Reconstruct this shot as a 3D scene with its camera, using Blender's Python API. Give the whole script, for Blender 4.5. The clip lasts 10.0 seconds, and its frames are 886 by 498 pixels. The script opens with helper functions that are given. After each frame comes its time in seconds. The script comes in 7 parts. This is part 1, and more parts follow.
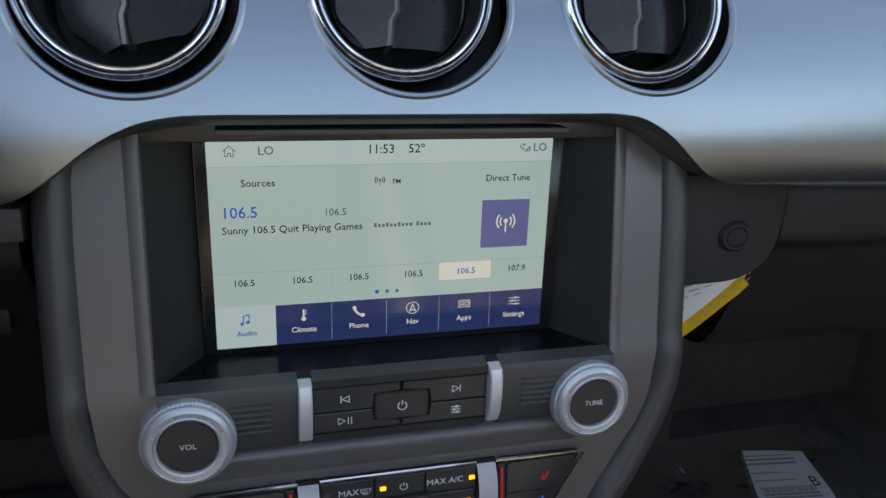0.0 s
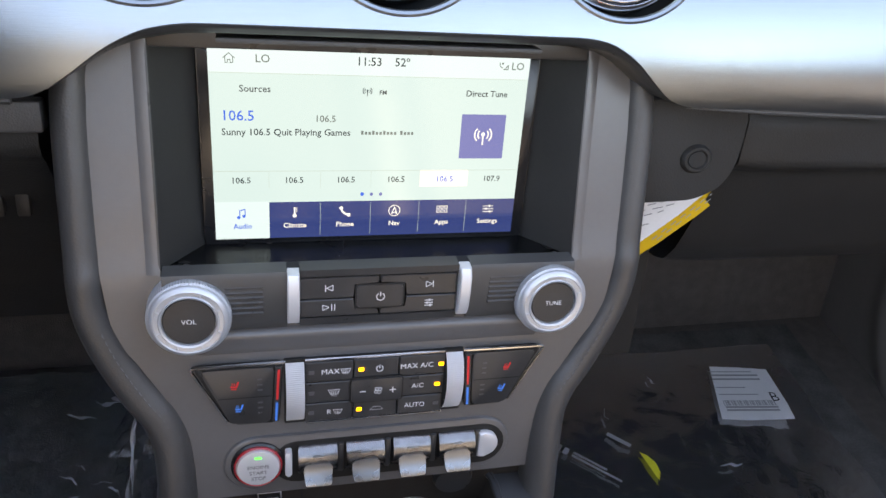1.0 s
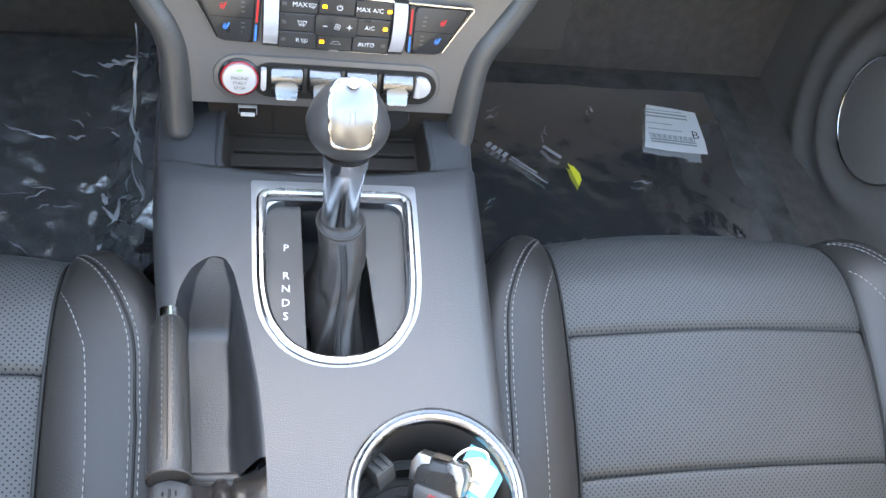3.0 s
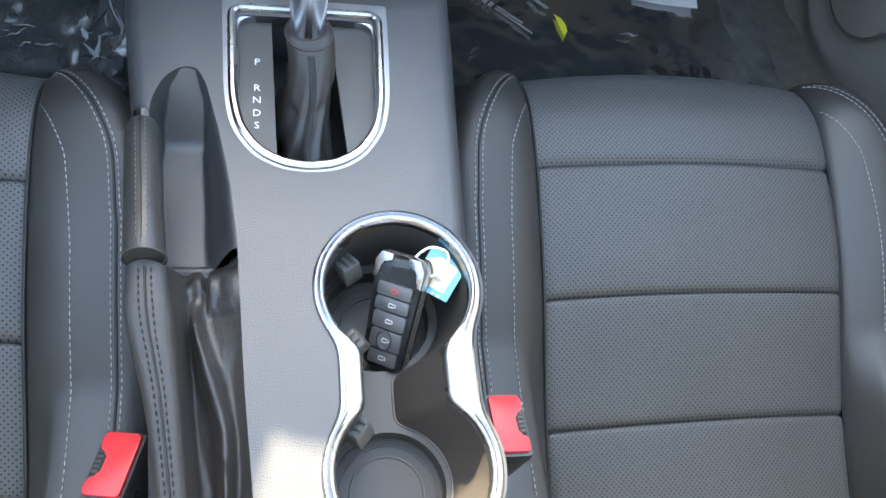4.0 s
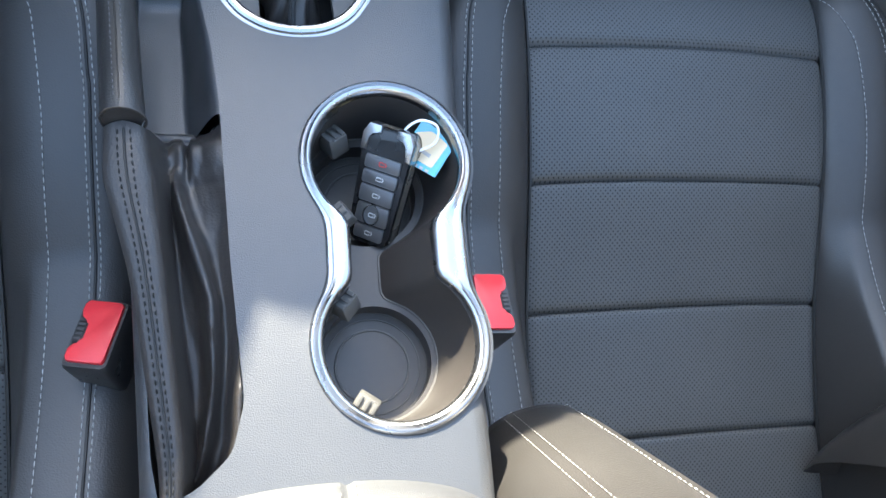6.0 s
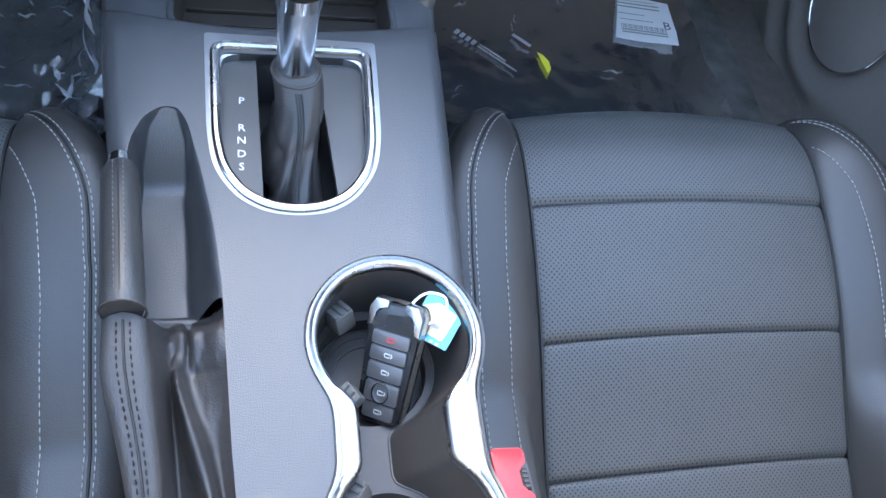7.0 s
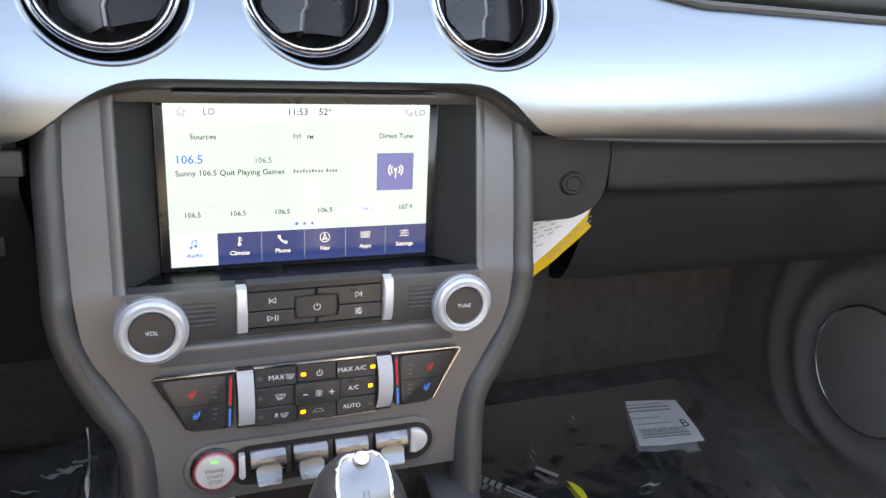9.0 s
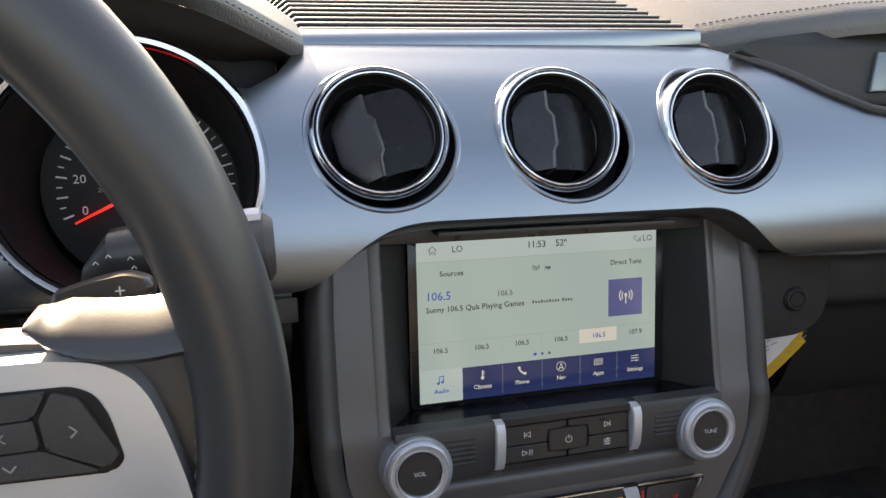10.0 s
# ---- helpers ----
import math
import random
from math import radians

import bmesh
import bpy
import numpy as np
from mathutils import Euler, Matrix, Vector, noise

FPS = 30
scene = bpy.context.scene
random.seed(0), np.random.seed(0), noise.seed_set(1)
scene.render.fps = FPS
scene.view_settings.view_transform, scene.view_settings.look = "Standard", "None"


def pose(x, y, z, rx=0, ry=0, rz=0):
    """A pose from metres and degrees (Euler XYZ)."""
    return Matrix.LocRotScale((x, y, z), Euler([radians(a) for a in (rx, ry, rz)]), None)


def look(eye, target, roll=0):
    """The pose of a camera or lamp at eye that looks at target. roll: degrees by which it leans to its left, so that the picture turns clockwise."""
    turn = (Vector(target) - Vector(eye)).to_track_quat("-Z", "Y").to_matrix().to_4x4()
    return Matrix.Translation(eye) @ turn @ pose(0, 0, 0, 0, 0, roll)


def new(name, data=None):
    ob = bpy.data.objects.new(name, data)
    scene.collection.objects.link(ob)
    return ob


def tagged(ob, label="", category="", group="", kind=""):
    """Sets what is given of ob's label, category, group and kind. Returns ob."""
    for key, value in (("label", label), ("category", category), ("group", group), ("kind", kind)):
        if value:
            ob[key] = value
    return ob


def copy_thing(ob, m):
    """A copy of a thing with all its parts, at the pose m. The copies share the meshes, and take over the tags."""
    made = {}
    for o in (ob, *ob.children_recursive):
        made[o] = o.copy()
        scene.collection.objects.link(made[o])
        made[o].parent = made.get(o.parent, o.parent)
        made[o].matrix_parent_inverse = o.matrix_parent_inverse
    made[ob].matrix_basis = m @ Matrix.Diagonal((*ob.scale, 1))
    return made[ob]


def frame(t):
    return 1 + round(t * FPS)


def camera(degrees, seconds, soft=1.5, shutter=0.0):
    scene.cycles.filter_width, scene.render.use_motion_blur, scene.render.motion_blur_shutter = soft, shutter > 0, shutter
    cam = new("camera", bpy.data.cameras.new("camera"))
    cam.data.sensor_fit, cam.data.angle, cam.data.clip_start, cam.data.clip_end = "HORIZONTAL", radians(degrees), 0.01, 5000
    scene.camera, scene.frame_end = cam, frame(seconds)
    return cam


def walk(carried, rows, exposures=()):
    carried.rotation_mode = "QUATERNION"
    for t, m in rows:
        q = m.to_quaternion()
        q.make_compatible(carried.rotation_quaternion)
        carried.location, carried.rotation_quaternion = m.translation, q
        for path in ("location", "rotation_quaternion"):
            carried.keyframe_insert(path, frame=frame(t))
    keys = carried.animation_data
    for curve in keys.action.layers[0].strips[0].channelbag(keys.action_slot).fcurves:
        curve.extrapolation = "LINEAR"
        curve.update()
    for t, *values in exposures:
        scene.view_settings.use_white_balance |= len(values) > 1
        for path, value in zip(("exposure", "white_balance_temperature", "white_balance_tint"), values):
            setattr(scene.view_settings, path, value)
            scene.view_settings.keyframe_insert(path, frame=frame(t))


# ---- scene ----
cam = camera(60.5, 10.0)
PATH = [
    (0, (-0.052, 0.015, 0.762), (0.356, 1.705, -0.227), 3.0),
    (0.5, (-0.052, -0.001, 0.766), (0.349, 1.64, -0.305), 4.1),
    (1, (-0.047, -0.023, 0.778), (0.343, 1.551, -0.392), 5.8),
    (1.5, (-0.045, -0.062, 0.792), (0.345, 1.429, -0.483), 8.1),
    (2, (-0.043, -0.1, 0.806), (0.35, 1.291, -0.576), 10.9),
    (2.5, (-0.041, -0.139, 0.808), (0.359, 1.137, -0.679), 13.8),
    (2.7, (-0.042, -0.157, 0.807), (0.374, 1.073, -0.715), 15.2),
    (3.8, (-0.023, -0.224, 0.801), (0.394, 0.732, -0.906), 20.0),
    (4, (-0.019, -0.24, 0.797), (0.39, 0.679, -0.932), 20.4),
    (4.5, (-0.018, -0.254, 0.791), (0.382, 0.522, -1.008), 24.1),
    (5, (-0.018, -0.262, 0.786), (0.382, 0.385, -1.064), 29.1),
    (5.2, (-0.016, -0.268, 0.782), (0.383, 0.357, -1.075), 30.1),
    (6.3, (-0.031, -0.244, 0.779), (0.467, 0.504, -1.008), 29.8),
    (6.5, (-0.026, -0.243, 0.775), (0.451, 0.594, -0.978), 25.7),
    (7, (-0.028, -0.222, 0.774), (0.448, 0.775, -0.893), 20.8),
    (7.5, (-0.032, -0.202, 0.773), (0.452, 0.977, -0.768), 16.2),
    (8, (-0.037, -0.177, 0.769), (0.459, 1.199, -0.596), 11.4),
    (8.5, (-0.048, -0.148, 0.771), (0.489, 1.399, -0.377), 7.8),
    (9, (-0.063, -0.12, 0.778), (0.52, 1.549, -0.158), 4.7),
    (9.3, (-0.085, -0.103, 0.78), (0.518, 1.616, -0.044), 3.0),
    (9.5, (-0.105, -0.096, 0.788), (0.471, 1.659, 0.02), 1.7),
    (9.6, (-0.119, -0.094, 0.781), (0.441, 1.688, 0.066), 0.8),
    (9.7, (-0.136, -0.091, 0.781), (0.413, 1.703, 0.086), 0.5),
    (9.8, (-0.154, -0.086, 0.781), (0.383, 1.715, 0.096), 0.3),
    (10, (-0.184, -0.084, 0.783), (0.297, 1.74, 0.119), -0.0),
]
EXPOSURES = [(0.0, 2.05, 8600, 12), (0.5, 3.05, 9300, 20), (1.0, 3.25, 9200, 18), (1.5, 3.55, 9300, 14), (2.0, 4.15, 9200, 12), (2.5, 4.45, 9000, 10), (4.0, 4.05, 8300, 4), (5.0, 3.4, 8300, 3),
             (6.5, 3.65, 6400, 4), (7.0, 4.22, 7000, 7), (7.5, 4.35, 7500, 8), (8.0, 4.65, 9200, 11), (8.5, 4.42, 9800, 13), (9.0, 3.45, 9800, 16), (9.5, 2.75, 9800, 16), (10.0, 2.07, 9500, 15)]
walk(cam, [(t, look(eye, target, roll)) for t, eye, target, roll in PATH], EXPOSURES)

# ---- world and sun ----
SUN_EL, SUN_AZ = 36.8, -13.6          # degrees above the horizon; from straight ahead, to the left
world = bpy.data.worlds.new("sky")
scene.world = world
world.use_nodes = True
wn, wl = world.node_tree.nodes, world.node_tree.links
wn.clear()
sky = wn.new("ShaderNodeTexSky")
sky.sky_type, sky.sun_disc = "NISHITA", False
sky.sun_elevation, sky.sun_rotation = radians(SUN_EL), radians(SUN_AZ)
bg, wout = wn.new("ShaderNodeBackground"), wn.new("ShaderNodeOutputWorld")
sky.dust_density, sky.air_density = 1.4, 1.0
bg.inputs["Strength"].default_value = 0.15
wl.new(sky.outputs[0], bg.inputs[0])
wl.new(bg.outputs[0], wout.inputs[0])
sun = new("sun", bpy.data.lights.new("sun", "SUN"))
sun.data.energy, sun.data.angle, sun.data.color = 4.4, radians(1.0), (1.0, 0.93, 0.82)
_sd = Vector((math.cos(radians(SUN_EL)) * math.sin(radians(SUN_AZ)), math.cos(radians(SUN_EL)) * math.cos(radians(SUN_AZ)), math.sin(radians(SUN_EL))))
sun.matrix_world = look(_sd * 5, (0, 0, 0))

# ---- materials ----
def nodes_of(name):
    m = bpy.data.materials.new(name)
    m.use_nodes = True
    return m, m.node_tree.nodes, m.node_tree.links, m.node_tree.nodes["Principled BSDF"]


def mat(name, col, rough=0.5, metal=0.0, spec=0.5, var=0.12, vscale=30.0, grain=0.0, gscale=900.0, gkind="voronoi",
        coat=0.0, rvar=0.08, emit=0.0, stretch=None, sheen=0.0, aniso=0.0):
    """A surface with a large and a fine variation of colour and gloss, and a fine relief."""
    m, n, l, p = nodes_of(name)
    p.inputs["Metallic"].default_value, p.inputs["Specular IOR Level"].default_value = metal, spec
    p.inputs["Coat Weight"].default_value = coat
    p.inputs["Sheen Weight"].default_value = sheen
    p.inputs["Anisotropic"].default_value = aniso
    tc = n.new("ShaderNodeTexCoord")
    src = tc.outputs["Object"]
    if stretch:
        mp = n.new("ShaderNodeMapping")
        mp.inputs["Scale"].default_value = stretch
        l.new(src, mp.inputs[0])
        src = mp.outputs[0]
    big, small = n.new("ShaderNodeTexNoise"), n.new("ShaderNodeTexNoise")
    big.inputs["Scale"].default_value, big.inputs["Detail"].default_value = vscale, 4
    small.inputs["Scale"].default_value, small.inputs["Detail"].default_value = vscale * 14, 3
    l.new(src, big.inputs["Vector"]), l.new(src, small.inputs["Vector"])
    add = n.new("ShaderNodeMath")
    add.operation = "MULTIPLY_ADD"
    l.new(small.outputs[0], add.inputs[0])
    add.inputs[1].default_value = 0.4
    l.new(big.outputs[0], add.inputs[2])
    ramp = n.new("ShaderNodeMapRange")
    ramp.inputs["From Min"].default_value, ramp.inputs["From Max"].default_value = 0.4, 1.0
    ramp.inputs["To Min"].default_value, ramp.inputs["To Max"].default_value = 1 - var, 1 + var
    l.new(add.outputs[0], ramp.inputs["Value"])
    mul = n.new("ShaderNodeVectorMath")
    mul.operation = "SCALE"
    mul.inputs[0].default_value = col
    l.new(ramp.outputs[0], mul.inputs["Scale"])
    l.new(mul.outputs[0], p.inputs["Base Color"])
    rr = n.new("ShaderNodeMapRange")
    rr.inputs["From Min"].default_value, rr.inputs["From Max"].default_value = 0.3, 0.7
    rr.inputs["To Min"].default_value, rr.inputs["To Max"].default_value = max(0.02, rough - rvar), rough + rvar
    l.new(big.outputs[0], rr.inputs["Value"])
    l.new(rr.outputs[0], p.inputs["Roughness"])
    if grain:
        if gkind == "voronoi":
            g = n.new("ShaderNodeTexVoronoi")
            g.feature = "SMOOTH_F1"
            g.inputs["Scale"].default_value = gscale
            g.inputs["Smoothness"].default_value = 0.6
        else:
            g = n.new("ShaderNodeTexNoise")
            g.inputs["Scale"].default_value, g.inputs["Detail"].default_value = gscale, 2
        l.new(src, g.inputs["Vector"])
        b = n.new("ShaderNodeBump")
        b.inputs["Strength"].default_value, b.inputs["Distance"].default_value = grain, 0.0006
        l.new(g.outputs[0], b.inputs["Height"])
        l.new(b.outputs[0], p.inputs["Normal"])
    if emit:
        p.inputs["Emission Color"].default_value = (*col, 1)
        p.inputs["Emission Strength"].default_value = emit
    return m


def perforated(name, col):
    """Leather with rows of small punched holes, offset from row to row."""
    m = mat(name, col, 0.46, spec=0.45, var=0.10, vscale=12, grain=0.10, gscale=1100, rvar=0.06)
    n, l = m.node_tree.nodes, m.node_tree.links
    p = n["Principled BSDF"]
    tc, sep = n.new("ShaderNodeTexCoord"), n.new("ShaderNodeSeparateXYZ")
    l.new(tc.outputs["Object"], sep.inputs[0])

    def op(kind, a, b=None, c=None):
        k = n.new("ShaderNodeMath")
        k.operation = kind
        for s, v in enumerate((a, b, c)):
            if v is None:
                continue
            if isinstance(v, (int, float)):
                k.inputs[s].default_value = v
            else:
                l.new(v, k.inputs[s])
        return k.outputs[0]
    step = 0.0046
    rowf = op("DIVIDE", sep.outputs["Y"], step * 0.5)
    row = op("FLOOR", rowf)
    shift = op("MULTIPLY", op("MODULO", row, 2.0), 0.5)
    fx = op("SUBTRACT", op("FRACT", op("ADD", op("DIVIDE", sep.outputs["X"], step), shift)), 0.5)
    fy = op("MULTIPLY", op("SUBTRACT", op("FRACT", rowf), 0.5), 0.5)
    d = op("SQRT", op("ADD", op("MULTIPLY", fx, fx), op("MULTIPLY", fy, fy)))
    hole = op("LESS_THAN", d, 0.135)
    old = p.inputs["Base Color"].links[0].from_socket
    mix = n.new("ShaderNodeMix")
    mix.data_type = "RGBA"
    l.new(hole, mix.inputs[0])
    l.new(old, mix.inputs[6])
    mix.inputs[7].default_value = (0.018, 0.018, 0.018, 1)
    l.new(mix.outputs[2], p.inputs["Base Color"])
    l.new(op("MULTIPLY", op("SUBTRACT", 1.0, op("MULTIPLY", hole, 0.75)), 0.45), p.inputs["Specular IOR Level"])
    return m


def film_mat(name, haze, relief=0.8):
    """Clear crinkled plastic film: mostly see-through, glossy. haze: share of pale diffuse that stands in for bright
    reflections.
    """
    m, n, l, p = nodes_of(name)
    out = n["Material Output"]
    tr, gl, mx = n.new("ShaderNodeBsdfTransparent"), n.new("ShaderNodeBsdfGlossy"), n.new("ShaderNodeMixShader")
    tr.inputs[0].default_value = (0.93, 0.94, 0.95, 1)
    gl.inputs["Roughness"].default_value = 0.12
    fr = n.new("ShaderNodeFresnel")
    fr.inputs["IOR"].default_value = 2.3
    tc, no, bp = n.new("ShaderNodeTexCoord"), n.new("ShaderNodeTexNoise"), n.new("ShaderNodeBump")
    no.inputs["Scale"].default_value, no.inputs["Detail"].default_value, no.inputs["Distortion"].default_value = 28, 5, 1.2
    bp.inputs["Strength"].default_value, bp.inputs["Distance"].default_value = relief, 0.004
    l.new(tc.outputs["Object"], no.inputs["Vector"])
    l.new(no.outputs[0], bp.inputs["Height"])
    l.new(bp.outputs[0], gl.inputs["Normal"])
    l.new(bp.outputs[0], fr.inputs["Normal"])
    l.new(fr.outputs[0], mx.inputs[0])
    l.new(tr.outputs[0], mx.inputs[1])
    l.new(gl.outputs[0], mx.inputs[2])
    df, mh = n.new("ShaderNodeBsdfDiffuse"), n.new("ShaderNodeMixShader")
    df.inputs[0].default_value = (0.75, 0.77, 0.80, 1)
    mh.inputs[0].default_value = haze
    l.new(mx.outputs[0], mh.inputs[1])
    l.new(df.outputs[0], mh.inputs[2])
    l.new(mh.outputs[0], out.inputs[0])
    return m


def glow(name, col, strength=1.0, rough=0.12):
    m, n, l, p = nodes_of(name)
    p.inputs["Base Color"].default_value = (0.01, 0.01, 0.012, 1)
    p.inputs["Roughness"].default_value = rough
    p.inputs["Emission Color"].default_value = (*col, 1)
    p.inputs["Emission Strength"].default_value = strength
    return m


M_HOUSE = mat("charcoal housing plastic", (0.048, 0.047, 0.046), 0.40, spec=0.55, var=0.10, vscale=30, grain=0.08, gscale=1500, gkind="noise")
M_GLOVE = mat("black glovebox plastic", (0.020, 0.019, 0.018), 0.55, spec=0.3, var=0.15, vscale=12, grain=0.25, gscale=1000)
M_BLADE = mat("satin dark vent plastic", (0.017, 0.015, 0.017), 0.24, spec=0.52, var=0.1, vscale=40)
M_LINER = mat("dark brown cup liner", (0.034, 0.030, 0.028), 0.40, spec=0.45, var=0.15, vscale=20, grain=0.08, gscale=1200)
M_STEM = mat("polished stem metal", (0.68, 0.69, 0.71), 0.20, 1.0, var=0.03, rvar=0.05)
M_FOBKEY = mat("satin grey key plastic", (0.115, 0.115, 0.120), 0.34, 0.55, var=0.08, vscale=70)
M_BADGE = mat("satin badge metal", (0.20, 0.225, 0.23), 0.40, 0.9, var=0.05, vscale=60)
M_LEVER = mat("pale satin lever", (0.24, 0.255, 0.27), 0.30, 0.9, var=0.04, vscale=70)
M_GATE = mat("satin gate metal", (0.34, 0.355, 0.375), 0.36, 1.0, var=0.04, vscale=60, rvar=0.05)
M_TAPE = mat("dull yellow tape", (0.30, 0.31, 0.11), 0.5, var=0.15, vscale=60)
M_EDGE = mat("pale frame edge", (0.42, 0.42, 0.41), 0.45, var=0.08)
M_INLAY = mat("dark dash inlay", (0.018, 0.016, 0.015), 0.5, spec=0.35, var=0.12, vscale=10, grain=0.15, gscale=1100)
M_TRIM = mat("satin spoke trim", (0.62, 0.63, 0.65), 0.34, 0.4, var=0.03, rvar=0.04, vscale=60)
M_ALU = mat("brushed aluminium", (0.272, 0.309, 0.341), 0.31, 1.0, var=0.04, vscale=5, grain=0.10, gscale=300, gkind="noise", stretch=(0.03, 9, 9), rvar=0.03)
M_CHROME = mat("chrome", (0.66, 0.67, 0.69), 0.12, 1.0, var=0.02, rvar=0.04)
M_SATIN = mat("satin chrome", (0.44, 0.44, 0.45), 0.26, 1.0, var=0.04, rvar=0.05)
M_RING = mat("bright knob ring", (0.50, 0.52, 0.55), 0.36, 0.55, var=0.04, rvar=0.06, vscale=90)
M_SHIELD = mat("brushed shield metal", (0.48, 0.50, 0.53), 0.33, 1.0, var=0.05, rvar=0.06, vscale=80)
M_ROLL = mat("knurled pale silver", (0.78, 0.78, 0.79), 0.36, 0.2, var=0.03, rvar=0.03, vscale=60)
M_BRUSH = mat("brushed silver plastic", (0.62, 0.62, 0.63), 0.38, 0.4, var=0.03, rvar=0.03, vscale=60)
M_FACE = mat("satin charcoal plastic", (0.097, 0.092, 0.090), 0.36, spec=0.8, var=0.10, vscale=20, grain=0.12, gscale=1500, gkind="noise")
M_GLOSS = mat("black gloss plastic", (0.012, 0.012, 0.013), 0.22, spec=0.5, var=0.2, rvar=0.08)
M_BTN = mat("matte black button plastic", (0.034, 0.033, 0.033), 0.34, var=0.15, vscale=60, grain=0.05, gscale=1800, gkind="noise")
# Tray liner, its colour taken darker for the shade inside the tray.
M_TRAY = mat("tray liner darkened for shade", (0.030, 0.024, 0.020), 0.50, spec=0.25, var=0.2, vscale=15, grain=0.2, gscale=1000)
M_DARK = mat("dark moulded plastic", (0.050, 0.047, 0.046), 0.50, var=0.2, vscale=15, grain=0.25, gscale=1000)
# Near black; between the grille's louvres it stands in for shade.
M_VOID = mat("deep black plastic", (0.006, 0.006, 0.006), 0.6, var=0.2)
M_SOFT = mat("black soft touch moulding", (0.037, 0.038, 0.041), 0.38, spec=0.75, var=0.08, vscale=10, grain=0.30, gscale=1500, rvar=0.04)
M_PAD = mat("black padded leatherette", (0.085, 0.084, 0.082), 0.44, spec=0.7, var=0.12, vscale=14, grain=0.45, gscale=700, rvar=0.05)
M_LEATHER = mat("black seat leather", (0.029, 0.027, 0.026), 0.40, spec=0.52, var=0.12, vscale=12, grain=0.22, gscale=900, rvar=0.06)
M_PERF = perforated("perforated black leather", (0.058, 0.059, 0.059))
M_BOOT = mat("creased black leather", (0.030, 0.027, 0.026), 0.42, spec=0.45, var=0.12, vscale=25, grain=0.22, gscale=700, rvar=0.05)
M_WHEEL = mat("smooth black wheel leather", (0.046, 0.045, 0.046), 0.35, spec=0.6, var=0.05, vscale=20, grain=0.04, gscale=1000)
M_THREAD = mat("pale grey thread", (0.34, 0.34, 0.33), 0.7, var=0.1)
M_DTHREAD = mat("dark grey thread", (0.10, 0.10, 0.10), 0.7, var=0.1)
M_CARPET = mat("black carpet", (0.108, 0.094, 0.085), 0.95, spec=0.1, var=0.2, vscale=60, grain=1.0, gscale=700)
M_MAT = mat("charcoal floor mat", (0.090, 0.085, 0.080), 0.9, spec=0.15, var=0.5, vscale=25, grain=1.0, gscale=500)
M_LOWER = mat("dark brown grey lower trim", (0.070, 0.062, 0.057), 0.50, spec=0.35, var=0.15, vscale=8, grain=0.3, gscale=800)
M_RAIL = mat("black padded rail cover", (0.050, 0.048, 0.047), 0.42, spec=0.6, var=0.12, vscale=14, grain=0.16, gscale=750, rvar=0.05)
M_DOOR = mat("grey brown door trim", (0.155, 0.140, 0.130), 0.40, spec=0.5, var=0.12, vscale=8, grain=0.15, gscale=900)
M_WHITE = mat("white print", (0.75, 0.75, 0.75), 0.5, var=0.03)
M_GREYINK = mat("grey print", (0.30, 0.30, 0.30), 0.6, var=0.05)
M_INK = mat("black print", (0.02, 0.02, 0.02), 0.6, var=0.05)
M_PAPER = mat("white paper", (0.74, 0.73, 0.72), 0.6, var=0.05, vscale=40)
M_YELLOW = mat("yellow card", (0.70, 0.42, 0.012), 0.55, var=0.05)
M_LIME = mat("yellow sticker", (0.80, 0.74, 0.05), 0.5, var=0.05)
M_TEAL = mat("turquoise card", (0.03, 0.30, 0.42), 0.35, var=0.06, coat=0.5)
M_CREAM = mat("cream card", (0.55, 0.45, 0.30), 0.4, var=0.05)
M_REDBTN = mat("red buckle plastic", (0.72, 0.035, 0.045), 0.38, var=0.05, vscale=40)
M_REDLINE = mat("red print", (0.75, 0.03, 0.03), 0.4, var=0.03)
M_BLUELINE = mat("blue print", (0.03, 0.25, 0.80), 0.4, var=0.03)
M_RUBBER = mat("grey rubber", (0.062, 0.060, 0.057), 0.6, var=0.12, vscale=50)
M_REDRING = mat("translucent red ring", (0.42, 0.02, 0.03), 0.2, var=0.05, coat=0.6)
M_BRONZE = mat("bronze grey plastic", (0.17, 0.145, 0.12), 0.3, 0.5, var=0.06)
M_CLIP = mat("clear tie plastic", (0.72, 0.74, 0.75), 0.25, spec=0.6, var=0.04)
# The haze whitens the films in place of reflected sky and sun.
M_FILM = film_mat("clear plastic film", 0.045, 0.3)
M_FILMHAZE = film_mat("crumpled film with pale sheen", 0.11)
M_FOLD = film_mat("folded plastic film", 0.36)
M_AMBER = glow("amber lamp", (1.0, 0.42, 0.02), 0.5)
M_GREEN = glow("green lamp", (0.02, 1.0, 0.12), 0.25)
M_NEEDLE = glow("red needle", (1.0, 0.02, 0.02), 0.45)
M_ASPHALT = mat("asphalt", (0.055, 0.054, 0.052), 0.9, var=0.25, vscale=3, grain=0.8, gscale=120)
M_PAINT = mat("dark car paint", (0.03, 0.03, 0.034), 0.3, var=0.04, coat=0.8)
UI_BG = glow("display pale green", (0.52, 0.80, 0.94), 0.121)
UI_TOP = glow("display pale blue", (0.56, 0.82, 1.0), 0.130)
UI_NAVY = glow("display navy", (0.013, 0.030, 0.145), 0.189)
UI_INK = glow("display grey text", (0.015, 0.028, 0.04), 0.152)
UI_GREY = glow("display light grey text", (0.10, 0.15, 0.17), 0.152)
UI_BLUE = glow("display blue text", (0.012, 0.10, 0.62), 0.174)
UI_WHITE = glow("display white", (0.80, 0.92, 1.0), 0.141)
